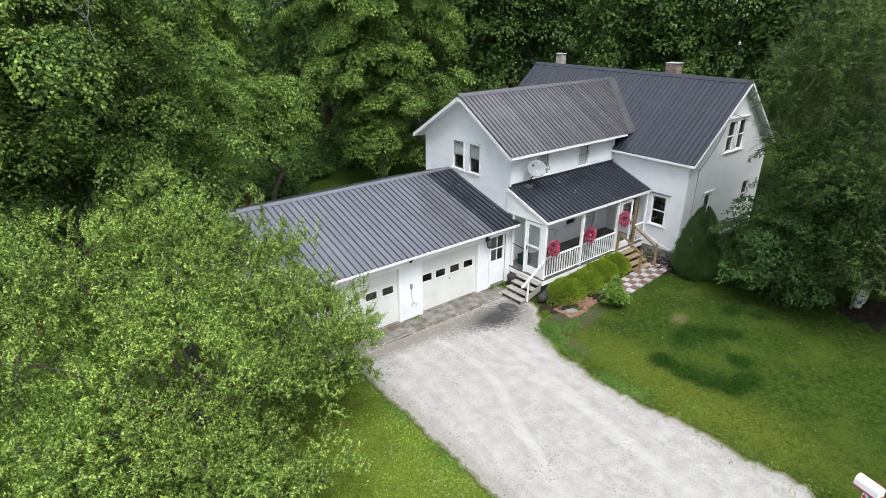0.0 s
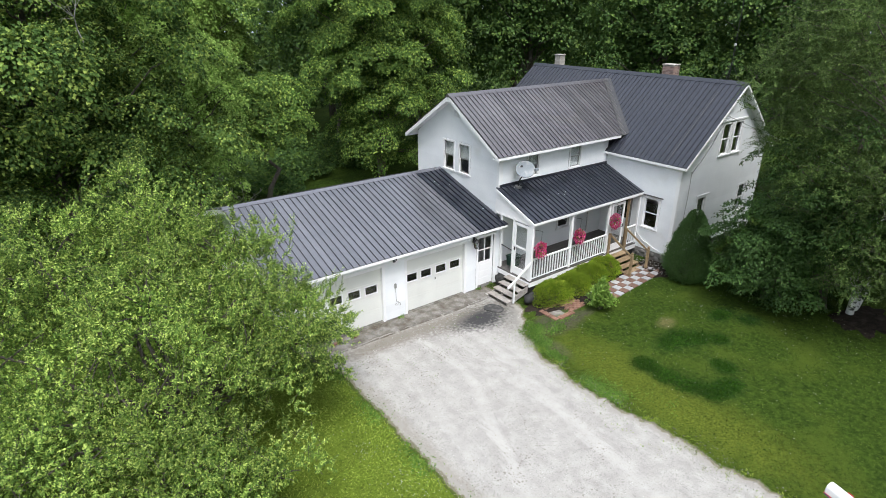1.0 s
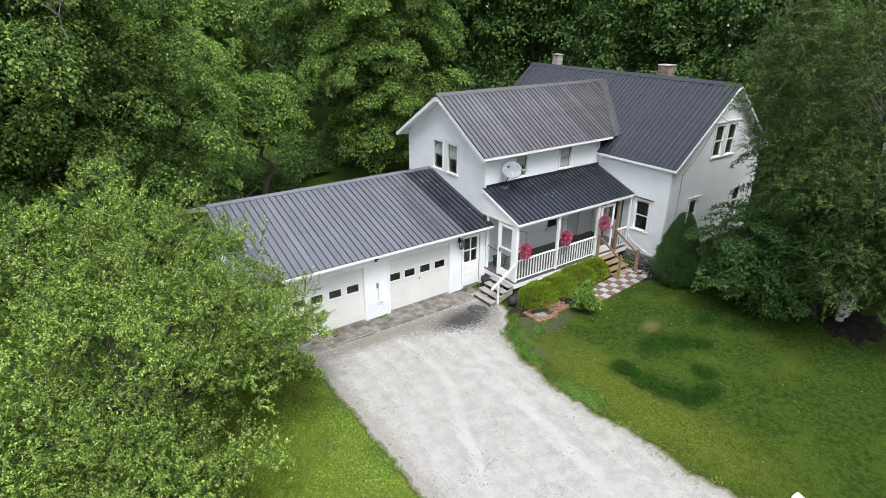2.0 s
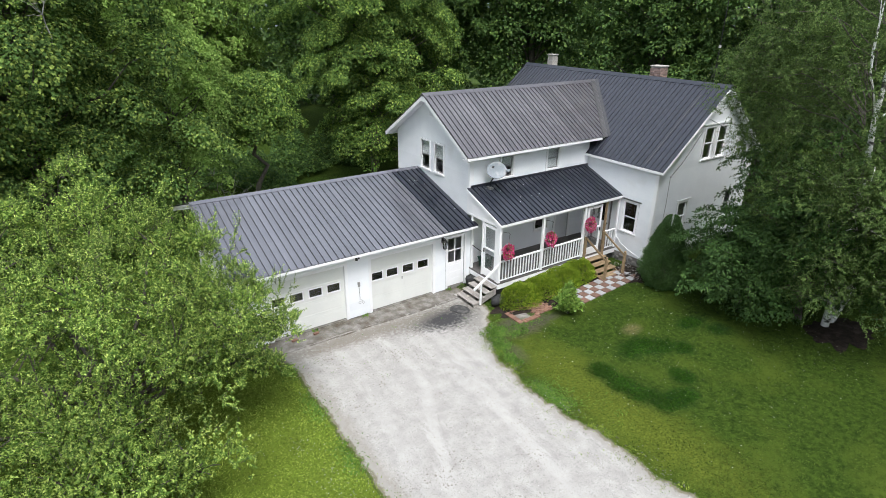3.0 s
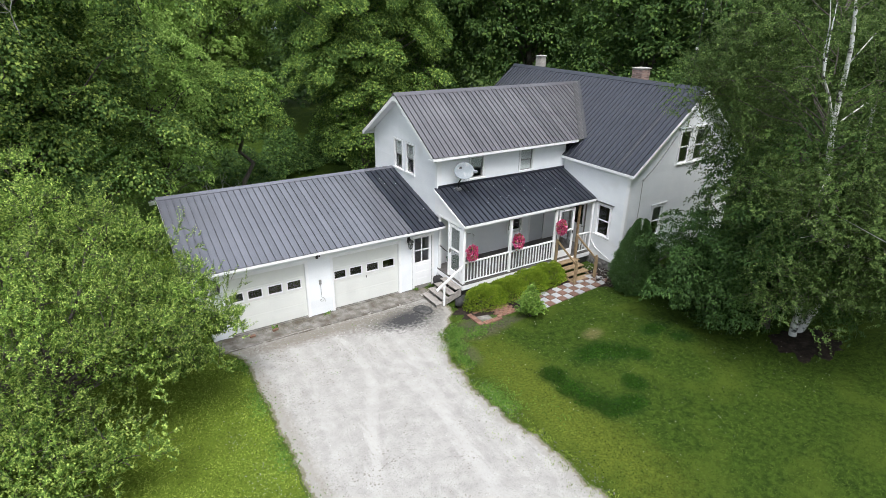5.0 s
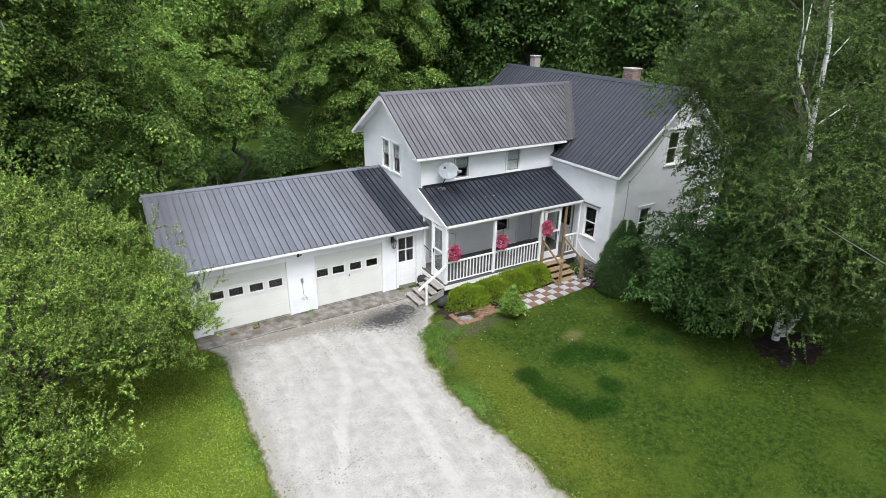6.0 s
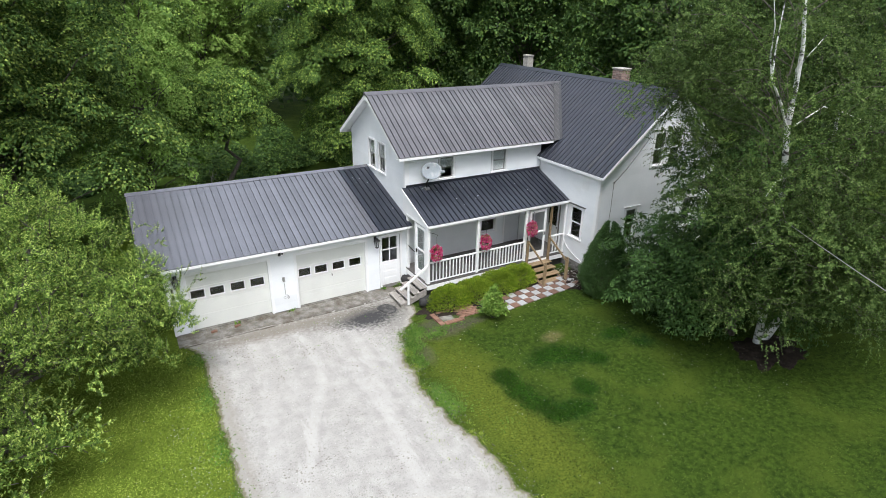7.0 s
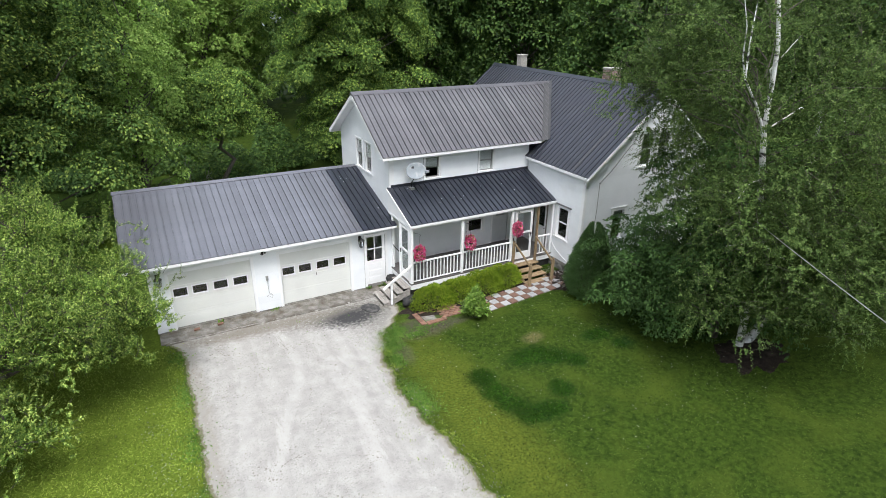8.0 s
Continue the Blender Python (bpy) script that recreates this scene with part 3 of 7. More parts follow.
def window(parent, o, u, n, a, b, z0, z1, label="", blind=0.0, frame_mat=None, sash_mat=None, casing=0.09, sill=True, name="window"):
    """Double-hung sash window in the opening a..b, z0..z1 of a wall: casing, sill, two sashes, panes, blind."""
    o, u, n = Vector(o), Vector(u), Vector(n)
    frame_mat, sash_mat = frame_mat or TRIM, sash_mat or TRIM

    def bar(g, s0, s1, za, zb, out0, out1):
        p = [o + u * s + n * d + Vector((0, 0, z)) for z in (za, zb) for s, d in ((s0, out1), (s1, out1), (s1, out0), (s0, out0))]
        return g.hexa(p)

    g, c = Geo(), casing
    bar(g, a - c, a + 0.015, z0 - 0.02, z1, -0.1, 0.03)
    bar(g, b - 0.015, b + c, z0 - 0.02, z1, -0.1, 0.03)
    bar(g, a - c - 0.02, b + c + 0.02, z1 - 0.002, z1 + c, -0.1, 0.034)
    win = part(name, g, frame_mat, parent, label)
    if sill:
        part("sill", bar(Geo(), a - c - 0.03, b + c + 0.03, z0 - 0.06, z0 + 0.004, -0.1, 0.06), frame_mat, win)
    mid, f = (z0 + z1) / 2, 0.045
    for nm, za, zb, d in (("upper_sash", mid - 0.02, z1, -0.03), ("lower_sash", z0, mid + 0.02, -0.06)):
        s = Geo()
        bar(s, a + 0.012, a + 0.012 + f, za, zb, d - 0.03, d)
        bar(s, b - 0.012 - f, b - 0.012, za, zb, d - 0.03, d)
        bar(s, a + 0.012 + f, b - 0.012 - f, zb - f, zb, d - 0.03, d - 0.001)
        bar(s, a + 0.012 + f, b - 0.012 - f, za, za + f, d - 0.03, d - 0.001)
        part(nm, s, sash_mat, win)
        pane = part("pane", bar(Geo(), a + 0.05, b - 0.05, za + 0.03, zb - 0.03, d - 0.02, d - 0.014), GLASS, win)
        pane.visible_shadow = False
    if blind:
        part("blind", bar(Geo(), a + 0.03, b - 0.03, z1 - blind * (z1 - z0), z1 - 0.03, -0.08 if blind < 0.55 else -0.105, -0.068 if blind < 0.55 else -0.093), BLIND, win)
    return win


def panel_mesh(length, mat, pitch=0.2286, groove=0.014):
    """One roof panel between two ribs: a raised rib at its edge and a faint crown between, running up the slope."""
    prof = [(0, 0), (0.001, -0.03), (groove, -0.03), (groove + 0.002, 0.034), (groove + 0.02, 0.034), (groove + 0.028, 0), (0.12, 0.002), (pitch, 0)]
    g, k = Geo(), len(prof)
    g.v = [(x, 0.0, z) for x, z in prof] + [(x, length, z) for x, z in prof] + [(0, 0, -0.02), (pitch, 0, -0.02)]
    g.f = [(i, i + 1, k + i + 1, k + i) for i in range(k - 1)] + [tuple(range(k - 1, -1, -1)) + (2 * k, 2 * k + 1)]
    return g.mesh("roof_panel", mat)


def slope(name, parent, start, along, up, run, length, mat, thick=0.1, pitch=0.2286, dim_panels=0, groove=0.014):
    """A roof slope: deck slab and a row of ribbed panels, the last few in darker steel that paints in a dim reflection.
    start: lower corner; along: eave direction; up: unit vector up the slope.
    """
    start, along, up = Vector(start), Vector(along), Vector(up)
    n = along.cross(up).normalized()
    p = [start + along * s + up * l + n * d for d in (-thick, -0.04) for s, l in ((0, 0.01), (run, 0.01), (run, length), (0, length))]
    deck = part(name, Geo().hexa(p), TRIM, parent)
    turn = Matrix((along, up, n)).transposed().to_4x4()
    count = int(run / pitch)
    me = panel_mesh(length, mat, run / count, groove)
    me_dim = panel_mesh(length, ROOF, run / count, groove)
    for i in range(count):
        ob = part("roof_panel", me if i < count - dim_panels else me_dim, None, deck)
        ob.matrix_local = Matrix.Translation(start + along * (i * run / count)) @ turn
    return deck


# ---- ground ----
def steps(*runs):
    out = []
    for a, b, d in runs:
        out += list(np.arange(a, b, d))
    return out


def build_ground():
    xs = steps((-400, -60, 85), (-60, -20, 8), (-20, 20, 0.8), (20, 60, 8), (60, 401, 85))
    ys = steps((-400, -60, 85), (-60, -20, 8), (-20, 26, 0.8), (26, 66, 8), (66, 401, 85))
    g = Geo()
    g.v = [(x, y, ground_z(x, y)) for y in ys for x in xs]
    w = len(xs)
    g.f = [(j * w + i, j * w + i + 1, (j + 1) * w + i + 1, (j + 1) * w + i) for j in range(len(ys) - 1) for i in range(w - 1)]
    tagged(part("ground", g, LAWN, None, smooth=True), "mown green lawn with lush, dry and shaded patches", "ground", kind="structure")


EDGE_Y = [-60, -20, -12, -9, -7.7, -6, -5.2, -4.0, -3.1, -2.3, -0.5]
EDGE_X = [-0.8, -1.1, -1.15, -1.35, -1.42, -1.35, -1.4, -0.9, -0.1, 0.5, 1.1]


def drive_right(y):
    return np.interp(y, EDGE_Y, EDGE_X)


def drive_left(y):
    return -7.27 - 0.5 * max(0.0, y + 1.6)


def build_drive():
    """Gravel sheet with ragged edges; its attribute 'edge' is the distance in metres from the grass."""
    ys = steps((-60, -18, 1), (-18, -0.6, 0.08))
    rims = [0.0, 0.04, 0.1, 0.18, 0.28, 0.42, 0.6, 0.85]
    inner, g, far = 22, Geo(), []
    for y in ys:
        a = drive_left(y) + 0.14 * noise.noise((1.7, y * 1.1, 0)) + 0.1 * noise.noise((5.1, y * 4.0, 0)) + 0.06 * noise.noise((3.1, y * 11.0, 0))
        b = drive_right(y) + 0.32 * noise.noise((9.3, y * 0.9, 0)) + 0.14 * noise.noise((2.2, y * 3.7, 0)) + 0.07 * noise.noise((6.4, y * 11.0, 0))
        row = [a + r for r in rims] + list(np.linspace(a + 1.0, b - 1.0, inner)) + [b - r for r in rims[::-1]]
        for i, x in enumerate(row):
            d = min(x - a, b - x)
            far.append(d)
            g.v.append((x, y, ground_z(x, y) + (0.02 if d > 0.02 else -0.02) + (0.07 if y < -18.5 else 0.0) + 0.006 * noise.noise((x * 1.3, y * 0.5, 3.0))))
    w = inner + 2 * len(rims)
    g.f = [(j * w + i, j * w + i + 1, (j + 1) * w + i + 1, (j + 1) * w + i) for j in range(len(ys) - 1) for i in range(w - 1)]
    drive = part("driveway", g, GRAVEL, None, smooth=True)
    layer = drive.data.attributes.new("edge", "FLOAT", "POINT")
    layer.data.foreach_set("value", far)
    tagged(drive, "pale crushed limestone driveway with wheel tracks and dark marks", "driveway", kind="structure")


def patch(name, centre, rx, ry, mat, label, category, lift=0.03, rough=0.18, seed=0.0):
    """A low mound of loose ground with an uneven outline."""
    g, k = Geo(), 48
    g.v = [(centre[0], centre[1], ground_z(*centre) + lift + 0.02)]
    for ring, (s, dz) in enumerate(((0.5, 0.02), (0.9, 0.008), (1.0, -0.05))):
        for i in range(k):
            a = 2 * math.pi * i / k
            w = 1 + rough * noise.noise((3 * math.cos(a) + seed, 3 * math.sin(a), seed)) + 0.08 * noise.noise((9 * math.cos(a), 9 * math.sin(a) + seed, 1))
            x, y = centre[0] + rx * s * w * math.cos(a), centre[1] + ry * s * w * math.sin(a)
            g.v.append((x, y, ground_z(x, y) + lift + dz + (0.02 * noise.noise((x * 6, y * 6, 0)) if ring < 2 else 0)))
    g.f = [(0, 1 + i, 1 + (i + 1) % k) for i in range(k)] + [(1 + r * k + i, 1 + (r + 1) * k + i, 1 + (r + 1) * k + (i + 1) % k, 1 + r * k + (i + 1) % k) for r in range(2) for i in range(k)]
    return tagged(part(name, g, mat, None, smooth=True), label, category, kind="structure")


build_ground()
build_drive()
front = [(x, -0.9 + 0.1 * noise.noise((x * 0.9, 4.0, 0)) + 0.06 * noise.noise((x * 3.7, 1.0, 0)) + 0.03 * noise.noise((x * 11.0, 2.0, 0)), -0.05) for x in np.linspace(1.1, -7.75, 120)]
g = Geo().prism([(-7.75, 0.2, -0.05), (1.1, 0.2, -0.05)] + front, (0, 0, 0.078))
apron = tagged(part("garage_apron", g, GRAVEL_EDGE, None), "worn stained concrete apron before the garage doors", "apron", kind="structure")
patch("flower_bed", (3.4, -2.75), 3.2, 0.95, SOIL, "dark bark mulch bed along the porch", "flower bed", 0.02, seed=1.0)
patch("flower_bed", (8.0, -3.6), 1.6, 1.0, SOIL, "dark mulch bed by the house corner", "flower bed", 0.02, seed=2.0)
patch("tree_bed", (9.6, -10.8), 1.3, 0.95, SOIL, "bare soil ring under the birch, darkened for its shade", "tree bed", 0.012, 0.5, seed=3.0)
lip_rng = random.Random(4)
lip_x = -7.6
while lip_x < 0.3:
    long = lip_rng.uniform(0.5, 1.3)
    g = Geo().beam((lip_x, -0.97 + lip_rng.uniform(-0.025, 0.025), 0.005), (lip_x + long, -0.97 + lip_rng.uniform(-0.025, 0.025), 0.005), 0.07, 0.064)
    part("kerb_lip", g, GRAVEL_EDGE, apron, "pale concrete lip", bevel=0.012)
    lip_x += long + lip_rng.uniform(0.0, 0.12)


# ---- buildings ----
X, Y, Z = Vector((1, 0, 0)), Vector((0, 1, 0)), Vector((0, 0, 1))


def up_slope(rise, run, axis):
    v = Vector(axis) * run + Z * rise
    return v.normalized(), v.length


def garage_door(parent, a, b, z0, z1, y):
    g = Geo()
    g.box(a - 0.1, a + 0.006, y - 0.135, y - 0.003, z0 - 0.02, z1 + 0.1).box(b - 0.006, b + 0.1, y - 0.135, y - 0.003, z0 - 0.02, z1 + 0.1).box(a + 0.006, b - 0.006, y - 0.135, y - 0.003, z1 - 0.006, z1 + 0.1)
    door = part("garage_door", g, TRIM, parent, "off-white sectional door with four small dark lights", bevel=0.004)
    h = (z1 - z0) / 4
    lights = [(0.09, 0.53), (0.72, 1.18), (1.42, 1.88), (2.1, 2.57)]
    for k in range(4):
        s, za, zb = Geo(), z0 + k * h + 0.004, z0 + (k + 1) * h - 0.004
        if k == 2:
            cuts = [0.0] + [c for l in lights for c in l] + [b - a]
            la, lb = za + 0.13, za + 0.43
            s.box(a, b, y, y + 0.04, za, la).box(a, b, y, y + 0.04, lb, zb)
            for i in range(0, len(cuts), 2):
                s.box(a + cuts[i], a + cuts[i + 1], y, y + 0.04, la, lb)
        else:
            s.box(a, b, y, y + 0.04, za, zb)
            for pa, pb in ((0.1, 1.31), (1.43, 2.64)):
                s.box(a + pa, a + pb, y - 0.004, y, za + 0.13, zb - 0.14)
                s.box(a + pa + 0.05, a + pb - 0.05, y - 0.007, y - 0.004, za + 0.18, zb - 0.19)
        section = part("door_section", s, DOOR_PAINT, door, bevel=0.004)
        if k == 2:
            for l0, l1 in lights:
                part("pane", Geo().box(a + l0, a + l1, y + 0.012, y + 0.018, la, lb), GLASS, door).visible_shadow = False
                f = Geo()
                f.box(a + l0 - 0.03, a + l1 + 0.03, y - 0.012, y - 0.001, lb, lb + 0.03).box(a + l0 - 0.03, a + l1 + 0.03, y - 0.012, y - 0.001, la - 0.03, la)
                f.box(a + l0 - 0.03, a + l0, y - 0.012, y - 0.001, la, lb).box(a + l1, a + l1 + 0.03, y - 0.012, y - 0.001, la, lb)
                part("light_frame", f, TRIM, door)
    part("rubber_seal", Geo().box(a, b, y - 0.004, y + 0.03, z0 - 0.025, z0), RUBBER, door)
    return door


def storm_door(parent, o, u, n, a, b, z0, z1, label, split=0.5):
    """A white storm door: stiles, rails, two panes and a kick panel."""
    o, u, n = Vector(o), Vector(u), Vector(n)

    def bar(g, s0, s1, za, zb, d0, d1):
        return g.hexa([o + u * s + n * d + Z * z for z in (za, zb) for s, d in ((s0, d1), (s1, d1), (s1, d0), (s0, d0))])

    g, w, kick = Geo(), 0.11, 0.32
    bar(g, a, a + w, z0, z1, -0.02, 0.02)
    bar(g, b - w, b, z0, z1, -0.02, 0.02)
    mid = z0 + kick + (z1 - z0 - kick - w) * split
    for za, zb in ((z0, z0 + kick), (mid - 0.04, mid + 0.04), (z1 - w, z1)):
        bar(g, a + w, b - w, za, zb, -0.019, 0.019)
    door = part("storm_door", g, TRIM, parent, label, bevel=0.004)
    for za, zb in ((z0 + kick, mid - 0.04), (mid + 0.04, z1 - w)):
        part("pane", bar(Geo(), a + w, b - w, za, zb, -0.004, 0.002), GLASS, door).visible_shadow = False
    part("handle", bar(Geo(), b - w + 0.02, b - w + 0.05, mid - 0.2, mid - 0.04, 0.02, 0.06), BLACK, door)
    return door


def ridge_cap(parent, a, b, rise, w, mat, axis):
    """A bent metal cap over a ridge."""
    a, b, s = Vector(a), Vector(b), Vector(axis)
    g = Geo()
    g.add([a + s * -w - Z * rise, a + Z * 0.045, a + s * w - Z * rise, b + s * -w - Z * rise, b + Z * 0.045, b + s * w - Z * rise, a + s * -w - Z * (rise + 0.012), a + s * w - Z * (rise + 0.012), b + s * -w - Z * (rise + 0.012), b + s * w - Z * (rise + 0.012)], [(0, 1, 4, 3), (1, 2, 5, 4), (0, 6, 7, 2, 1), (3, 4, 5, 9, 8), (6, 0, 3, 8), (2, 7, 9, 5)])
    return part("ridge_cap", g, mat, parent)


# garage
garage = thing("garage", (0, 0, 0), "white two-bay garage with ribbed charcoal steel roof", "garage")
D1, D2, DZ = (-7.15, -4.41), (-3.37, -0.63), (0.06, 2.23)
wall("front_wall", garage, (0, -0.12, 0), X, -Y, (-7.75, 1.25), 0.0, [(-7.75, 2.74), (1.25, 2.74)], [(*D1, 0.0, DZ[1]), (*D2, 0.0, DZ[1]), (0.06, 0.88, 0.16, 2.3)], WHITE, margin=0.1, board_from=0.06, ends=0.0)
wall("gable_wall", garage, (-7.75, 0, 0), Y, -X, (0.04, 8.0), 0.0, [(0.04, 2.8), (3.95, 4.0), (8.0, 2.76)], [(5.5, 6.3, 1.25, 2.2)], WHITE, margin=0.09)
wall("rear_wall", garage, (0, 8.0, 0), X, Y, (-7.59, 1.25), 0.0, [(-7.59, 2.74), (1.25, 2.74)], [], None)
window(garage, (-7.75, 0, 0), Y, -X, 5.5, 6.3, 1.25, 2.2, "small white-framed sash window in the gable")
part("corner_board", Geo().box(-7.775, -7.66, -0.145, -0.12, 0.05, 2.74).box(-7.775, -7.75, -0.12, -0.02, 0.05, 2.74), TRIM, garage)
for (a, b) in (D1, D2):
    door = garage_door(garage, a, b, DZ[0], DZ[1], 0.0)
part("handle", Geo().box(sum(D2) / 2 - 0.012, sum(D2) / 2 + 0.012, -0.035, -0.002, 1.04, 1.14), BLACK, door, "small black pull handle", bevel=0.006)
side_door = part("side_door", Geo().box(0.06, 0.88, -0.1, -0.05, 0.16, 1.2), TRIM, garage, "white panelled side door with four panes", bevel=0.005)
for x0, x1, z0, z1 in ((0.062, 0.1, 1.203, 2.238), (0.75, 0.878, 1.203, 2.238), (0.062, 0.878, 2.24, 2.298)):
    part("stile", Geo().box(x0, x1, -0.099, -0.051, z0, z1), TRIM, side_door)
for k in range(3):
    part("raised_panel", Geo().box(0.16, 0.72, -0.108, -0.1, 0.26 + k * 0.3, 0.47 + k * 0.3), TRIM, side_door, bevel=0.003)
part("door_casing", Geo().box(-0.03, 0.06, -0.15, -0.05, 0.1, 2.3).box(0.88, 0.97, -0.15, -0.05, 0.1, 2.3).box(-0.03, 0.97, -0.152, -0.05, 2.3, 2.39), TRIM, side_door)
bars = Geo().box(0.405, 0.445, -0.104, -0.06, 1.2, 2.24).box(0.1, 0.405, -0.103, -0.061, 1.7, 1.74).box(0.445, 0.75, -0.103, -0.061, 1.7, 1.74)
part("glazing_bar", bars, TRIM, side_door)
for x0, x1 in ((0.1, 0.405), (0.445, 0.75)):
    for z0, z1 in ((1.2, 1.7), (1.74, 2.24)):
        part("pane", Geo().box(x0, x1, -0.085, -0.078, z0, z1), GLASS, side_door).visible_shadow = False
G_EAVE, G_RIDGE = (-0.55, 2.75), (3.95, 4.14)
up, ln = up_slope(G_RIDGE[1] - G_EAVE[1], G_RIDGE[0] - G_EAVE[0], Y)
# six darker panels paint in the dim reflection next to the house
roof_g = slope("front_roof", garage, (-8.42, G_EAVE[0], G_EAVE[1]), X, up, 9.67, ln, ROOF_SHEEN, pitch=0.2417, dim_panels=6, groove=0.03)
up, ln = up_slope(G_RIDGE[1] - G_EAVE[1], G_RIDGE[0] - G_EAVE[0], -Y)
slope("rear_roof", garage, (1.25, 8.45, G_EAVE[1]), -X, up, 9.67, ln, ROOF_SHEEN, pitch=0.2417)
ridge_cap(garage, (-8.44, G_RIDGE[0], G_RIDGE[1]), (1.2, G_RIDGE[0], G_RIDGE[1]), 0.03, 0.17, ROOF_SHEEN, Y)
part("fascia", Geo().box(-8.42, 1.24, -0.56, -0.535, 2.635, 2.715), TRIM, garage)
part("soffit", Geo().box(-7.75, 1.24, -0.535, -0.125, 2.64, 2.66), TRIM, garage)
for k, (ya, yb) in enumerate(((-0.55, 3.95), (8.45, 3.95))):
    part("rake_board", Geo().beam((-8.39, ya + (0.03 if ya < 0 else -0.03), 2.6), (-8.39, yb, 3.98), 0.03, 0.1), TRIM, garage)
part("foundation_strip", Geo().box(-7.76, 1.22, -0.11, 0.03, -0.1, 0.055), GRAVEL_EDGE, garage)

# farmhouse: cross wing and main block
house = thing("farmhouse", (0, 0, 0), "white two-storey farmhouse with lap siding and dark steel roofs", "house")
GW = [(1.98, 2.66, 4.2, 5.42), (3.02, 3.72, 4.2, 5.42)]
wall("wing_gable_wall", house, (1.27, 0, 0), Y, -X, (0.14, 5.75), 0.0, [(0.14, 5.56), (2.945, 7.32), (5.75, 5.56)], GW, WHITE, margin=0.08, board_from=0.1)
FW = [(2.85, 3.5, 4.28, 5.14), (5.45, 6.15, 4.27, 5.17), (5.0, 5.78, 1.5, 2.62), (6.27, 7.1, 0.78, 2.75)]
wall("wing_front_wall", house, (0, 0.14, 0), X, -Y, (1.43, 8.05), 0.0, [(1.43, 5.56), (8.05, 5.56)], FW, WHITE, margin=0.08, board_from=0.1)
wall("wing_rear_wall", house, (0, 5.75, 0), X, Y, (1.43, 8.05), 0.0, [(1.43, 5.56), (8.05, 5.56)], [], None)
for a, b, z0, z1 in GW:
    window(house, (1.27, 0, 0), Y, -X, a, b, z0, z1, "sash window with grey storm frame and half-drawn blind", 0.52, TRIM, ALU, casing=0.07)
window(house, (0, 0.14, 0), X, -Y, *FW[0], "sash window with grey storm frame under the eave", 0.5, TRIM, ALU, casing=0.06)
window(house, (0, 0.14, 0), X, -Y, *FW[1], "sash window with grey storm frame and blind down", 0.97, TRIM, ALU, casing=0.06)
window(house, (0, 0.14, 0), X, -Y, *FW[2], "dark window on the porch's back wall", 0.0, TRIM, TRIM, casing=0.07)
vent = Geo().box(1.225, 1.25, 2.68, 2.7, 6.5, 6.9).box(1.225, 1.25, 3.0, 3.02, 6.5, 6.9).box(1.225, 1.25, 2.7, 3.0, 6.5, 6.52).box(1.225, 1.25, 2.7, 3.0, 6.88, 6.9)
vent_ob = part("gable_vent", vent, TRIM, house, "white slatted gable vent")
for k in range(7):
    z = 6.53 + k * 0.052
    part("slat", Geo().hexa([(1.222, 2.7, z), (1.222, 3.0, z), (1.25, 3.0, z + 0.03), (1.25, 2.7, z + 0.03), (1.222, 2.7, z + 0.008), (1.222, 3.0, z + 0.008), (1.25, 3.0, z + 0.038), (1.25, 2.7, z + 0.038)]), TRIM, vent_ob)
back_door = part("back_door", Geo().box(6.27, 7.1, 0.16, 0.2, 0.78, 2.05).box(6.27, 6.5, 0.16, 0.2, 2.05, 2.75).box(6.92, 7.1, 0.16, 0.2, 2.05, 2.75).box(6.5, 6.92, 0.16, 0.2, 2.6, 2.75), GREY_PAINT, house, "pale grey back door with a small dark window", bevel=0.005)
part("pane", Geo().box(6.5, 6.92, 0.175, 0.182, 2.05, 2.6), GLASS, back_door).visible_shadow = False
part("door_casing", Geo().box(6.19, 6.27, 0.1, 0.2, 0.78, 2.83).box(7.1, 7.18, 0.1, 0.2, 0.78, 2.83).box(6.27, 7.1, 0.1, 0.2, 2.75, 2.83), TRIM, back_door)
W_EAVE, W_RIDGE = (-0.26, 5.43), (2.95, 7.44)
up, ln = up_slope(W_RIDGE[1] - W_EAVE[1], W_RIDGE[0] - W_EAVE[0], Y)
slope("wing_front_roof", house, (0.85, W_EAVE[0], W_EAVE[1]), X, up, 10.4, ln, ROOF_WORN, 0.12)
up, ln = up_slope(W_RIDGE[1] - W_EAVE[1], W_RIDGE[0] - W_EAVE[0], -Y)
slope("wing_rear_roof", house, (11.25, 6.16, W_EAVE[1]), -X, up, 10.4, ln, ROOF_WORN, 0.12)
ridge_cap(house, (0.83, W_RIDGE[0], W_RIDGE[1]), (11.2, W_RIDGE[0], W_RIDGE[1]), 0.08, 0.17, ROOF_WORN, Y)
part("eave_fascia", Geo().box(0.85, 8.4, -0.275, -0.25, 5.3, 5.385), TRIM, house)
part("eave_soffit", Geo().box(0.86, 8.3, -0.25, 0.13, 5.3, 5.32), TRIM, house)
part("eave_fascia", Geo().box(0.85, 8.4, 6.15, 6.175, 5.24, 5.41), TRIM, house)
for ya in (-0.27, 6.17):
    part("rake_board", Geo().beam((0.872, ya, 5.29), (0.872, 2.95, 7.3), 0.035, 0.11), TRIM, house)

part("corner_board", Geo().box(1.24, 1.45, 0.105, 0.136, 0.1, 5.5).box(1.24, 1.268, 0.136, 0.24, 0.1, 5.5), TRIM, house)

part("rake_peak", Geo().box(0.852, 0.892, 2.86, 3.04, 7.14, 7.33), TRIM, house)

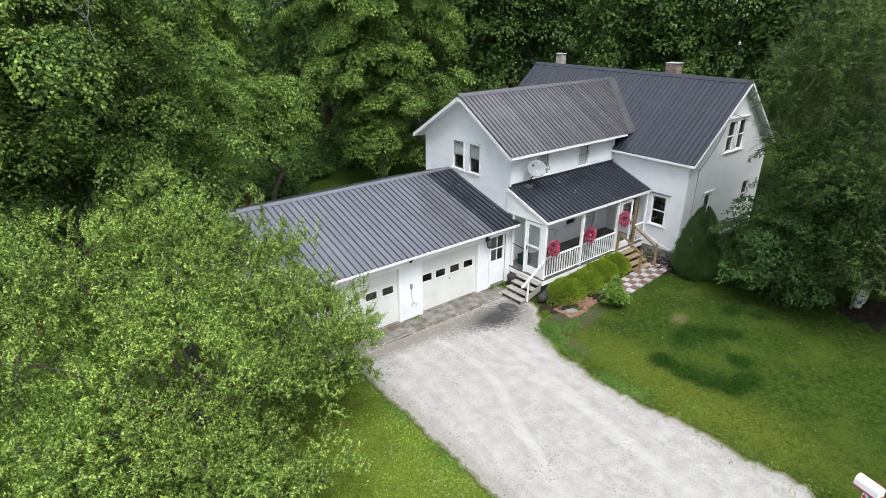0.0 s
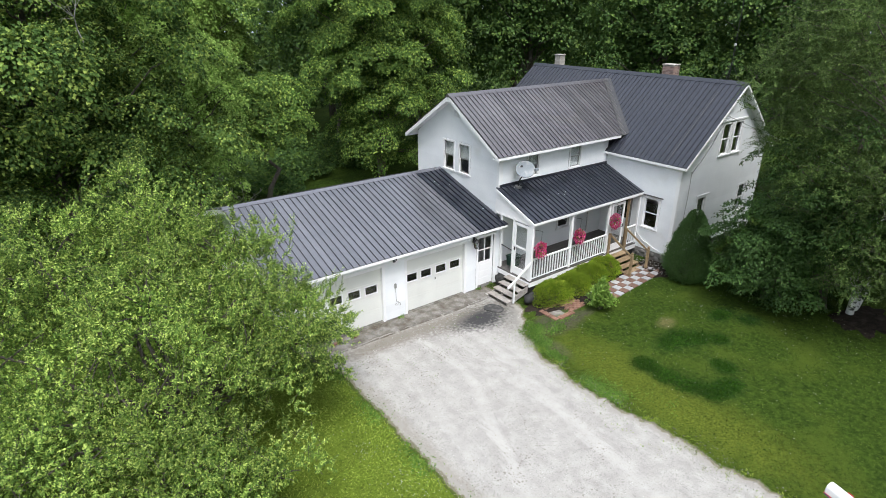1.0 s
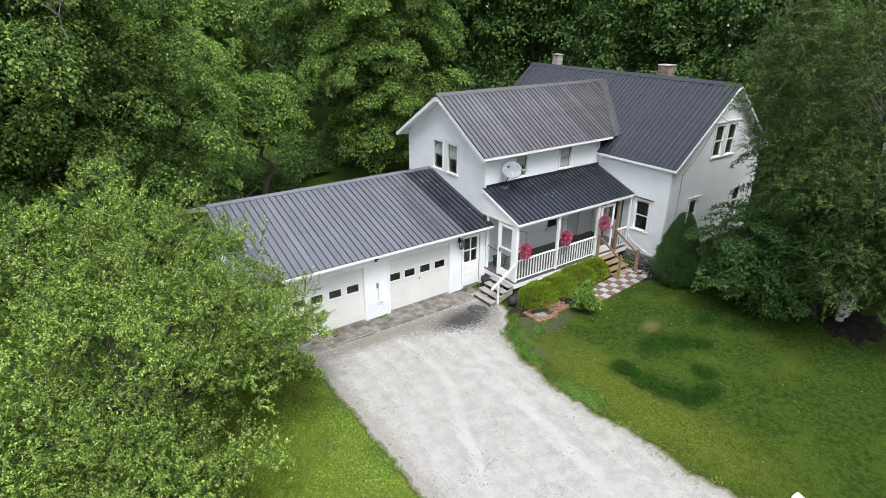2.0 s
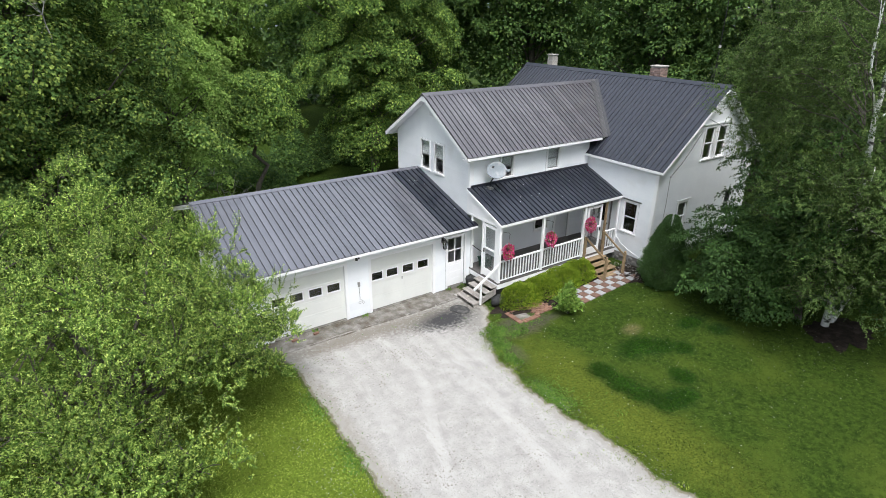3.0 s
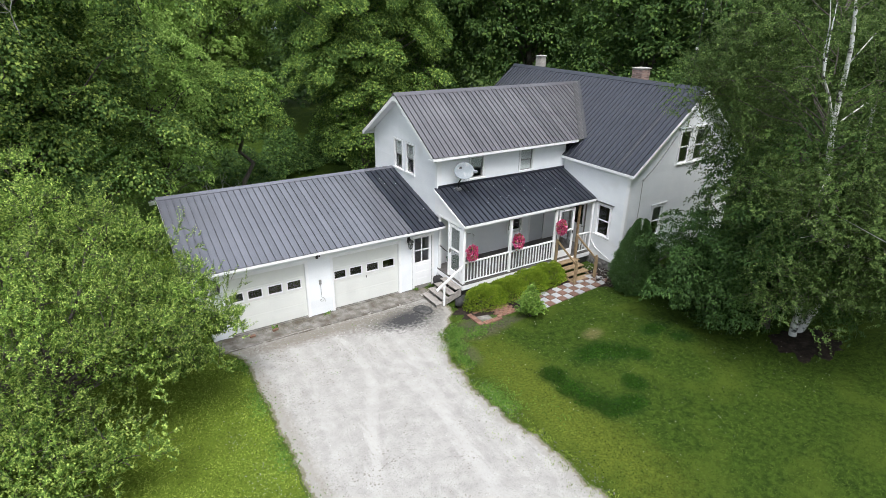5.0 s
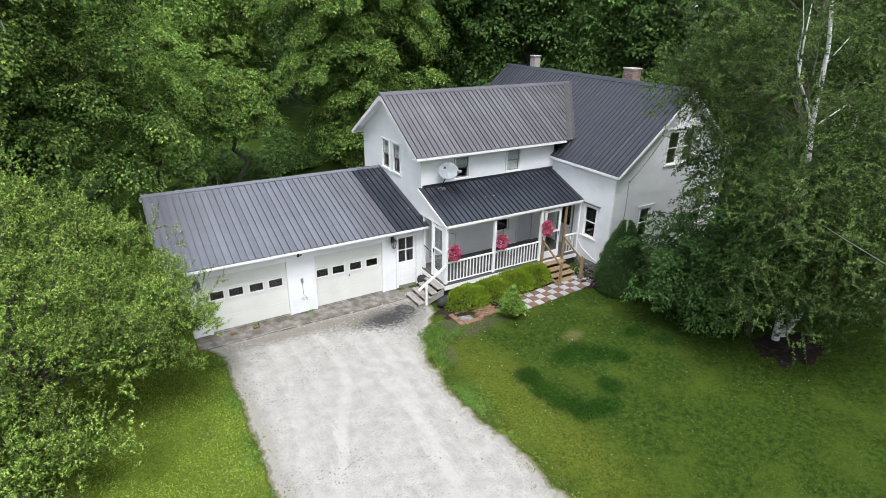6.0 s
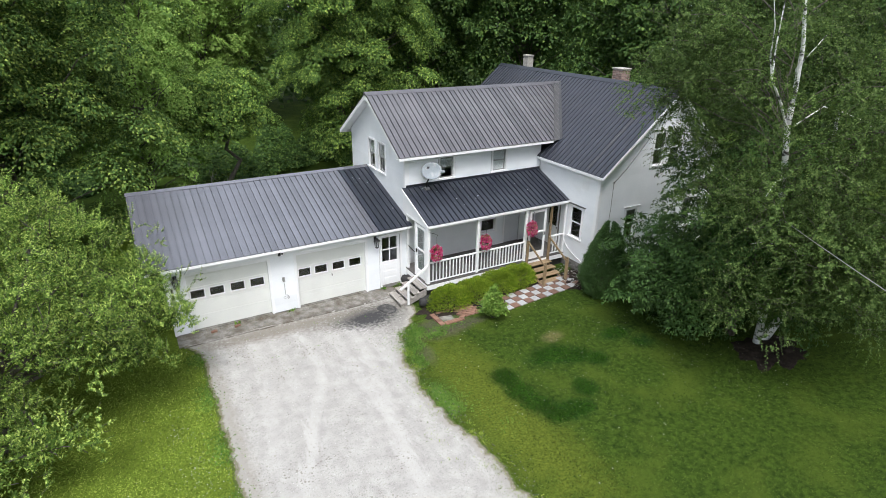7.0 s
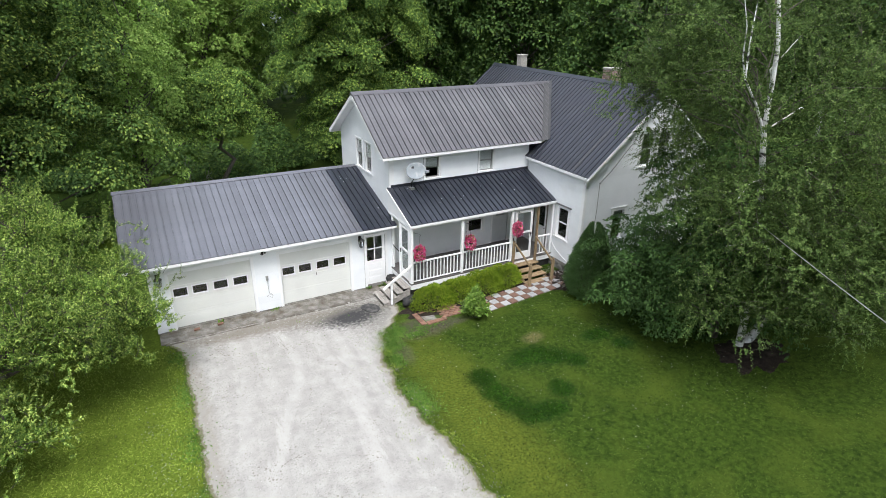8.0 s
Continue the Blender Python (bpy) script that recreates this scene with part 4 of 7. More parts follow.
MW, MD = (-2.86, -2.16, 1.66, 3.0), (-1.45, -0.6, 0.8, 2.85)
wall("main_side_wall", house, (8.07, 0, 0), Y, -X, (-3.65, 8.2), 0.0, [(-3.65, 4.78), (8.2, 4.78)], [MW, MD], WHITE, margin=0.1, board_from=0.62)
GM = [(10.86, 11.58, 4.76, 6.12), (11.84, 12.56, 4.76, 6.12), (9.78, 10.44, 1.66, 2.98), (13.4, 14.1, 1.66, 2.98)]
wall("main_gable_wall", house, (0, -3.65, 0), X, -Y, (8.07, 15.23), 0.0, [(8.07, 4.78), (11.65, 7.66), (15.23, 4.78)], GM, WHITE, margin=0.1, board_from=0.62)
wall("main_far_wall", house, (15.23, 0, 0), Y, X, (-3.49, 8.04), 0.0, [(-3.49, 4.78), (8.04, 4.78)], [], None)
wall("main_rear_wall", house, (0, 8.2, 0), X, Y, (8.23, 15.23), 0.0, [(8.23, 4.8), (11.65, 7.66), (15.23, 4.78)], [], None)
window(house, (8.07, 0, 0), Y, -X, *MW, "tall dark sash window with white casing", 0.0)
for k, w in enumerate(GM):
    window(house, (0, -3.65, 0), X, -Y, *w, "tall sash window with white casing in the gable", 0.0)
part("window_hood", Geo().box(7.98, 8.06, -3.05, -1.98, 3.12, 3.15), FLASHING, house)
part("window_hood", Geo().box(9.6, 10.62, -3.71, -3.66, 3.1, 3.13), TRIM, house)
part("gable_belt", Geo().box(10.6, 12.8, -3.72, -3.66, 6.24, 6.3), TRIM, house)
for x0, x1, y0, y1 in ((8.04, 8.075, -3.66, -3.54), (8.06, 8.18, -3.69, -3.655)):
    part("corner_board", Geo().box(x0, x1, y0, y1, 0.6, 4.7), TRIM, house)
entry = part("entry_door", Geo().box(8.1, 8.14, MD[0], MD[1], 0.8, 1.75).box(8.1, 8.14, MD[0], MD[0] + 0.14, 1.75, 2.85).box(8.1, 8.14, MD[1] - 0.14, MD[1], 1.75, 2.85).box(8.1, 8.14, MD[0] + 0.14, MD[1] - 0.14, 2.7, 2.85), TRIM, house, "white entry door with a dark window", bevel=0.004)
part("pane", Geo().box(8.115, 8.121, MD[0] + 0.14, MD[1] - 0.14, 1.75, 2.7), GLASS, entry).visible_shadow = False
part("door_knob", Geo().ball((8.07, MD[0] + 0.08, 1.7), 0.03, 0.03, 0.03), BLACK, entry, smooth=True)
M_EAVE, M_RIDGE = (7.85, 4.7), (11.65, 7.83)
up, ln = up_slope(M_RIDGE[1] - M_EAVE[1], M_RIDGE[0] - M_EAVE[0], X)
main_roof = slope("main_roof", house, (M_EAVE[0], 8.55, M_EAVE[1]), -Y, up, 12.5, ln, ROOF, 0.12)
MUP = up.copy()
up, ln = up_slope(M_RIDGE[1] - M_EAVE[1], M_RIDGE[0] - M_EAVE[0], -X)
slope("main_far_roof", house, (15.45, -3.95, M_EAVE[1]), Y, up, 12.5, ln, ROOF, 0.12)
ridge_cap(house, (M_RIDGE[0], -3.97, M_RIDGE[1]), (M_RIDGE[0], 8.57, M_RIDGE[1]), 0.1, 0.16, ROOF, X)
part("main_fascia", Geo().box(7.835, 7.86, -3.95, 0.3, 4.59, 4.68), TRIM, house)
part("main_soffit", Geo().box(7.86, 8.06, -3.64, 8.2, 4.58, 4.6), TRIM, house)
for xa in (7.84, 15.46):
    part("rake_board", Geo().beam((xa, -3.955, 4.6), (11.65, -3.955, 7.74), 0.075, 0.035, up=(0, -1, 0)), TRIM, house)
# valley flashing where the wing's roof runs into the main slope
vy0, vy1 = -0.32, 2.9


def valley(y):
    z = W_EAVE[1] + (W_RIDGE[1] - W_EAVE[1]) / (W_RIDGE[0] - W_EAVE[0]) * (y - W_EAVE[0])
    return Vector((M_EAVE[0] + (z - M_EAVE[1]) * (M_RIDGE[0] - M_EAVE[0]) / (M_RIDGE[1] - M_EAVE[1]), y, z))


va, vb = valley(vy0), valley(vy1)
lift = Vector((0, 0, 0.035))
wside = Vector((-0.32, 0, 0))
mside = MUP * 0.02 + Vector((0, -0.1, 0))
g = Geo().add([va + lift + wside, va + lift, vb + lift, vb + lift + wside, va + lift + mside + Vector((0.05, 0, 0.06)), vb + lift + mside + Vector((0.05, 0, 0.06))], [(0, 1, 2, 3), (1, 4, 5, 2)])
g.add([p - Vector((0, 0, 0.012)) for p in (va + lift + wside, va + lift, vb + lift, vb + lift + wside)], [(3, 2, 1, 0)])
part("valley_flashing", g, FLASHING, house, "grey metal valley flashing")
# pale ground cable down the main roof
c0 = Vector((M_EAVE[0], -3.0, M_EAVE[1])) + Vector((-0.03, 0, 0.04))
part("roof_cable", Geo().tube([c0 + MUP * 0.15, c0 + MUP * 2.4, c0 + MUP * 4.2], 0.012, 6), FLASHING, house, "pale cable laid down the roof")


def chimney(at, size, z0, z1, brick):
    ch = part("chimney", Geo().box(at[0] - size / 2 + 0.012, at[0] + size / 2 - 0.012, at[1] - size / 2 + 0.012, at[1] + size / 2 - 0.012, z0, z1), MORTAR, house, "weathered red brick chimney" if brick else "small grey block chimney")
    cap = Geo().box(at[0] - size / 2 - 0.03, at[0] + size / 2 + 0.03, at[1] - size / 2 - 0.03, at[1] + size / 2 + 0.03, z1, z1 + 0.06)
    part("cap", cap, MORTAR, ch, bevel=0.012)
    unit_l, unit_h = (0.2, 0.072) if brick else (0.4, 0.2)
    rows, cols = int((z1 - z0) / unit_h), max(1, round(size / unit_l))
    me = Geo().box(0.005, size / cols - 0.005, 0, 0.03, 0.005, unit_h - 0.005).mesh("brick", CHIMNEY_BRICK if brick else MORTAR)
    for r in range(rows):
        for s in range(4):
            for c in range(cols):
                ob = part("brick" if brick else "block", me, None, ch)
                turn = Matrix.Rotation(s * math.pi / 2, 4, "Z")
                shift = (c + (0.18 if r % 2 else -0.0)) * size / cols
                ob.matrix_local = Matrix.Translation((at[0], at[1], z0 + r * unit_h)) @ turn @ Matrix.Translation((-size / 2 + min(shift, size - size / cols), -size / 2, 0))
    return ch


chimney((12.85, 0.5), 0.58, 7.15, 8.2, True)
chimney((13.2, 8.05), 0.42, 6.9, 8.25, False)
found = part("foundation", Geo().box(8.09, 15.2, -3.63, -3.5, 0.0, 0.62).box(8.09, 8.22, -3.5, 8.1, 0.0, 0.62), MORTAR, house, "rough stone foundation")
rng = random.Random(5)
for k in range(16):
    y = -3.6 + k * 0.24
    part("stone", Geo().ball((8.08, y, 0.3 + 0.16 * (k % 2)), 0.06, 0.13 + rng.random() * 0.04, 0.1 + rng.random() * 0.05, 8, 5), STONE, found, smooth=True)
for k in range(12):
    part("stone", Geo().ball((8.2 + k * 0.27, -3.64, 0.28 + 0.16 * (k % 2)), 0.14, 0.06, 0.11, 8, 5), STONE, found, smooth=True)

# porch
porch = thing("porch", (0, 0, 0), "white covered porch with railing, dark floor and steel roof", "porch")
deck = part("deck", Geo().box(1.18, 8.04, -1.98, 0.12, 0.66, 0.72), OLD_WOOD, porch)
for k in range(15):
    y = -2.0 + k * 0.141
    part("deck_board", Geo().box(1.15, 8.05, y, y + 0.136, 0.72, 0.78), DECK, deck)
part("rim_board", Geo().box(1.17, 8.05, -2.0, -1.98, 0.52, 0.72).box(1.15, 1.17, -1.98, -0.14, 0.52, 0.72), TRIM, porch)
# black sheet put in as the shade beneath the deck
part("underdeck_shade", Geo().box(1.22, 8.02, -1.93, -1.91, 0.0, 0.52).box(1.22, 1.24, -1.9, 0.1, 0.0, 0.52), RUBBER, porch)
POSTS = (1.21, 3.46, 5.86, 7.2)
for x in POSTS:
    half = 0.055 if x < 7 else 0.032
    part("post", Geo().box(x - half, x + half, -2.0, -1.89, 0.78, 3.06), TRIM if x < 7 else NEW_WOOD, porch, bevel=0.008)
part("post", Geo().box(7.93, 8.02, -2.0, -1.91, 0.78, 3.06), TRIM, porch, bevel=0.008)
part("post", Geo().box(1.16, 1.26, -0.27, -0.17, 0.78, 3.06), TRIM, porch, bevel=0.008)
part("header", Geo().box(1.16, 8.04, -2.01, -1.9, 3.06, 3.2).box(1.16, 1.26, -1.9, 0.12, 3.06, 3.14), TRIM, porch)
part("ceiling_boards", Geo().box(1.27, 8.04, -1.88, 0.1, 3.1, 3.13), TRIM, porch)
part("side_gable", Geo().prism([(1.17, -2.0, 3.14), (1.17, 0.13, 3.14), (1.17, 0.13, 4.0), (1.17, -2.0, 3.2)], (0.06, 0, 0)), TRIM, porch)
P_EAVE, P_TOP = (-2.07, 3.24), (0.13, 4.11)
up, ln = up_slope(P_TOP[1] - P_EAVE[1], P_TOP[0] - P_EAVE[0], Y)
slope("porch_roof", porch, (1.13, P_EAVE[0], P_EAVE[1]), X, up, 6.9, ln, ROOF, 0.06)
part("porch_fascia", Geo().box(1.13, 8.03, -2.085, -2.06, 3.13, 3.215), TRIM, porch)
part("rake_board", Geo().beam((1.12, -2.07, 3.17), (1.12, 0.13, 4.04), 0.03, 0.1), TRIM, porch)
part("wall_flashing", Geo().box(1.3, 8.03, 0.09, 0.115, 4.08, 4.2), ROOF, porch)
me_bal = Geo().box(-0.02, 0.02, -0.018, 0.018, 0.0, 0.76).mesh("baluster", TRIM, 0.003)
for a, b in ((1.27, 3.4), (3.52, 5.8), (7.26, 7.92)):
    rail = part("railing", Geo().box(a, b, -1.99, -1.91, 1.63, 1.68), TRIM, porch, bevel=0.005)
    part("bottom_rail", Geo().box(a, b, -1.975, -1.925, 0.83, 0.87), TRIM, rail, bevel=0.004)
    count = round((b - a) / 0.15)
    for k in range(1, count):
        part("baluster", me_bal, None, rail).location = (a + (b - a) * k / count, -1.95, 0.87)
storm_door(porch, (0, -1.95, 0), X, -Y, 6.02, 6.92, 0.8, 3.0, "white storm door with two tall panes")
storm_door(porch, (1.2, 0, 0), Y, -X, -1.78, -0.98, 0.8, 3.0, "white storm door on the porch's side")
part("door_post", Geo().box(1.16, 1.25, -0.97, -0.9, 0.78, 3.06).box(1.16, 1.25, -1.89, -1.79, 0.78, 3.06), TRIM, porch)
part("grab_rail", Geo().tube([(1.17, -0.9, 1.75), (1.14, -0.6, 1.8), (1.17, -0.3, 1.82)], 0.018, 6), BLACK, porch)


def stair_right():
    st = thing("wooden_steps", (6.5, -2.6, ground_z(6.5, -2.6)), "tan treated-pine steps with handrails at the porch", "steps")
    base = Vector((6.5, -2.6, 0))
    zg = ground_z(6.5, -2.6)

    def p(name, g, bevel=0.006):
        for i, v in enumerate(g.v):
            g.v[i] = (v[0] - 6.5, v[1] + 2.6, v[2] - zg)
        return part(name, g, NEW_WOOD, st, bevel=bevel)

    for k in range(4):
        z, y = 0.64 - 0.145 * k, -2.02 - 0.29 * k
        p("tread", Geo().box(5.93, 7.15, y - 0.3, y - 0.155, z - 0.04, z).box(5.93, 7.15, y - 0.148, y, z - 0.04, z))
        p("riser", Geo().box(5.95, 7.13, y - 0.02, y - 0.003, z - 0.14, z - 0.04))
    for x in (5.95, 7.09):
        p("stringer", Geo().prism([(x, -2.0, 0.55), (x, -2.0, 0.3), (x, -2.95, 0.1), (x, -3.18, 0.1), (x, -3.18, 0.17)], (0.04, 0, 0)))
    for x in (5.96, 7.12):
        post = p("newel_post", Geo().box(x - 0.05, x + 0.05, -3.32, -3.22, zg - 0.05, 1.12))
        p("newel_ball", Geo().ball((x, -3.27, 1.17), 0.055, 0.055, 0.06, 10, 6), 0).data.shade_smooth()
        p("upper_post", Geo().box(x - 0.045, x + 0.045, -2.1, -2.01, 0.3, 1.72))
        p("handrail", Geo().beam((x, -2.05, 1.68), (x, -3.25, 1.02), 0.04, 0.09))


def stair_left():
    zg = ground_z(0.5, -1.4)
    st = thing("wooden_steps", (0.6, -1.4, zg), "weathered grey wooden steps with one white handrail", "steps")

    def p(name, g, mat, bevel=0.006):
        for i, v in enumerate(g.v):
            g.v[i] = (v[0] - 0.6, v[1] + 1.4, v[2] - zg)
        return part(name, g, mat, st, bevel=bevel)

    for k in range(4):
        x, z = 1.14 - 0.28 * k, 0.66 - 0.155 * k
        p("tread", Geo().box(x - 0.3, x - 0.155, -1.98, -0.85, z - 0.04, z).box(x - 0.148, x, -1.98, -0.85, z - 0.04, z), OLD_WOOD)
    for y in (-1.95, -1.42, -0.92):
        p("stringer", Geo().prism([(1.14, y, 0.6), (1.14, y, 0.3), (0.3, y, zg), (0.02, y, zg), (0.02, y, 0.15)], (0, 0.04, 0)), OLD_WOOD)
    p("rail_post", Geo().box(0.28, 0.36, -2.03, -1.985, 0.1, 1.0), TRIM)
    p("handrail", Geo().beam((-0.02, -2.0, 0.82), (1.18, -2.0, 1.58), 0.06, 0.09), TRIM)


stair_right()
stair_left()


# ---- trees and shrubs ----
def limb_path(a, b, rng, sag=0.1, n=6):
    a, b = np.array(a, float), np.array(b, float)
    d = np.linalg.norm(b - a)
    pts = [a + (b - a) * t + rng.normal(0, 0.03 * d, 3) * math.sin(math.pi * t) + np.array([0, 0, sag * d * math.sin(math.pi * t)]) for t in np.linspace(0, 1, n)]
    return [tuple(p) for p in pts]


def pad_leaves(rng, centre, normal, size, per, leaf, dome=0.32, flop=0.2):
    """Leaves laid over drooping domes, like shingles: bright on top, open beneath. centre, normal, size: one row a dome."""
    m = len(centre)
    p = np.repeat(np.arange(m), per)
    n = len(p)
    t1 = unit(np.cross(normal, np.array([0.31, 0.23, 0.92]) + rng.normal(0, 0.05, (m, 3))))
    t2 = np.cross(normal, t1)
    a, rr = rng.uniform(0, 6.283, n), np.sqrt(rng.uniform(0.0, 1.0, n))
    phase = rng.uniform(0, 6.283, (m, 2))
    reach = size[p] * (1 + 0.24 * np.sin(3 * a + phase[p, 0]) + 0.16 * np.sin(5 * a + phase[p, 1]))
    spoke = t1[p] * np.cos(a)[:, None] + t2[p] * np.sin(a)[:, None]
    pos = centre[p] + spoke * (rr * reach)[:, None] + normal[p] * (size[p] * (0.16 - dome * rr**2) + rng.normal(0, 0.07, n) * size[p])[:, None]
    pos[:, 2] -= 0.12 * size[p] * rr**3
    way = unit(spoke * (0.35 + 0.6 * rr)[:, None] + rng.normal(0, 0.42, (n, 3)) + np.array([0, 0, -flop]))
    nrm = unit(normal[p] * 0.7 + np.array([0, 0, 0.5]) + spoke * (0.5 * rr)[:, None] + rng.normal(0, 0.2, (n, 3)))
    return pos, way, nrm, leaf * rng.uniform(0.7, 1.25, n)


def maple(name, seed, height, radius, low, pads, per, leaf, mat, pad_size=(0.42, 0.95), fill=9000, trunk=0.016, wide=0.85, lump=0.5):
    """A broadleaf tree, base at its own origin: tapered trunk, limbs, and a lobed crown of leafy domes with gaps between. Returns its two meshes."""
    rng = np.random.default_rng(seed)
    mid, half = (height + low) / 2, (height - low) / 2
    g = Geo()
    top = (rng.normal(0, 0.3), rng.normal(0, 0.3), height * 0.9)
    g.tube(limb_path((0, 0, -0.1), top, rng, 0, 9), list(np.linspace(0.05 + height * trunk, 0.04, 9)), 8)
    k = np.arange(pads)
    zz = 1 - 2 * (k + 0.5) / pads
    ang = k * 2.39996 + rng.normal(0, 0.2, pads)
    ring = np.sqrt(np.clip(1 - zz**2, 0, 1)) ** 0.8
    face = np.stack([np.cos(ang) * ring, np.sin(ang) * ring, zz], 1)
    lobe = np.array([noise.noise((f[0] * 2.3 + seed, f[1] * 2.3, f[2] * 4.0)) + 0.55 * noise.noise((f[0] * 4.1, f[1] * 4.1 + seed, f[2] * 6.0)) for f in face])
    deep = rng.choice([1.0, 0.8, 0.6], pads, p=[0.5, 0.27, 0.23]) + rng.normal(0, 0.04, pads)
    centre = face * (deep * (0.94 + lump * lobe))[:, None] * np.array([radius, radius, half]) + np.array([0, 0, mid])
    normal = unit(np.stack([face[:, 0], face[:, 1], 1.45 + 0.3 * zz], 1) + rng.normal(0, 0.2, (pads, 3)))
    size = rng.uniform(*pad_size, pads)
    for i in range(0, pads, 5):
        h = max(low * 0.8 + 0.5, centre[i, 2] - 0.6 * np.hypot(*centre[i, :2]) - 0.5)
        g.tube(limb_path((0, 0, min(h, height * 0.8)), tuple(centre[i] - normal[i] * 0.15), rng, 0.06, 5), [0.07, 0.05, 0.034, 0.022, 0.008], 5, False)
    pos, way, nrm, ln = pad_leaves(rng, centre, normal, size, per, leaf)
    # large shade leaves deep in the crown
    q = unit(rng.normal(0, 1, (fill, 3))) * (rng.uniform(0.1, 1.0, (fill, 1)) ** 0.5)
    pos = np.concatenate([pos, q * np.array([radius * 0.56, radius * 0.56, half * 0.72]) + np.array([0, 0, mid])])
    way = np.concatenate([way, unit(rng.normal(0, 1, (fill, 3)))])
    nrm = np.concatenate([nrm, unit(rng.normal(0, 0.5, (fill, 3)) + np.array([0, 0, 0.8]))])
    ln = np.concatenate([ln, leaf * rng.uniform(1.1, 1.9, fill)])
    return g.mesh("trunk", BARK, 0, True), leaf_mesh("crown", mat, pos, way, nrm, ln, ln * wide, droop=0.25)


def plant_tree(meshes, at, turn=0.0, size=1.0, label="", category="tree", group="", name="maple_tree"):
    t = thing(name, (at[0], at[1], ground_z(at[0], at[1]) - 0.02), label, category, group)
    t.rotation_euler = (0, 0, turn)
    t.scale = (size, size, size)
    part("trunk", meshes[0], None, t)
    part("crown", meshes[1], None, t)
    return t


def shoots_tree(name, seed, stems, tips, outward, per, shoot, leaf, wide, mat, bark, label, hang=0.0, at=(0, 0, 0), twig=0.006, near=True, twigs_every=1, limb_bark=None, core=None, face=(1.0, 0.45)):
    """A tree made of shoots: each tip carries a twig with leaves set along it. tips, outward: arrays in the world's axes."""
    rng = np.random.default_rng(seed)
    n = len(tips)
    tree = thing(name, at, label, "tree")
    o = np.array(at, float)
    g = Geo()
    limbs, twiggy = Geo(), Geo()
    for pts, r0, r1 in stems:
        pts = [tuple(np.array(p) - o) for p in pts]
        (g if r0 > 0.06 else limbs if r0 > 0.021 else twiggy).tube(pts, list(np.linspace(r0, r1, len(pts))), 9 if r0 > 0.06 else 5, False)
    part("trunk", g, bark, tree, smooth=True)
    tagged(part("limbwork", limbs, limb_bark or BARK, tree, smooth=True), kind="stuff")
    way = unit(outward * 0.8 + np.array([0, 0, 0.35 - hang * 0.5]) + rng.normal(0, 0.5, (n, 3)))
    ln = shoot * rng.uniform(0.6, 1.4, n)
    steps_ = np.linspace(0.0, 1.0, per)
    # points along each shoot; it bends up or hangs down towards its end
    base = tips[:, None, :] + way[:, None, :] * (ln[:, None] * steps_[None])[..., None]
    base[..., 2] -= hang * (ln[:, None] * steps_[None] ** 2) * 1.1
    base[..., 2] += (1 - min(hang * 2, 1)) * 0.2 * ln[:, None] * steps_[None] ** 2
    pos = base.reshape(-1, 3)
    m = len(pos)
    along = np.repeat(way, per, 0)
    spin = np.tile(np.arange(per) * 2.4, n) + np.repeat(rng.uniform(0, 6.28, n), per)
    side = unit(np.cross(along, rng.normal(0, 1, (m, 3)) * 0.2 + np.array([0.3, 0.2, 0.9])))
    third = np.cross(along, side)
    round_ = side * np.cos(spin)[:, None] + third * np.sin(spin)[:, None]
    lw = unit(round_ * 0.8 + along * 0.6 + np.array([0, 0, -hang]) + rng.normal(0, 0.2, (m, 3)))
    nrm = unit(np.array([0, 0, face[0]]) + np.repeat(outward, per, 0) * face[1] + along * 0.2 - lw * 0.3 + rng.normal(0, 0.27, (m, 3)))
    size = leaf * rng.uniform(0.65, 1.25, m) * (1.15 - 0.45 * np.tile(steps_, n))
    if core is not None:  # larger shade leaves inside the crown
        k = len(core)
        pos, lw = np.concatenate([pos, core]), np.concatenate([lw, unit(rng.normal(0, 1, (k, 3)))])
        nrm = np.concatenate([nrm, unit(rng.normal(0, 0.5, (k, 3)) + np.array([0, 0, 0.8]))])
        size = np.concatenate([size, leaf * rng.uniform(0.9, 1.4, k)])
    part("crown", leaf_mesh("crown", mat, pos - o, lw, nrm, size, size * wide, near=near, droop=0.18), None, tree)
    tw = twiggy
    for i in range(0, n, twigs_every):
        tw.tube([tuple(base[i, 0] - o - way[i] * ln[i] * 0.5), tuple(base[i, per // 2] - o), tuple(base[i, -1] - o)], [twig, twig * 0.7, twig * 0.3], 3, False)
    tagged(part("twigwork", tw, BARK, tree), kind="stuff")
    return tree


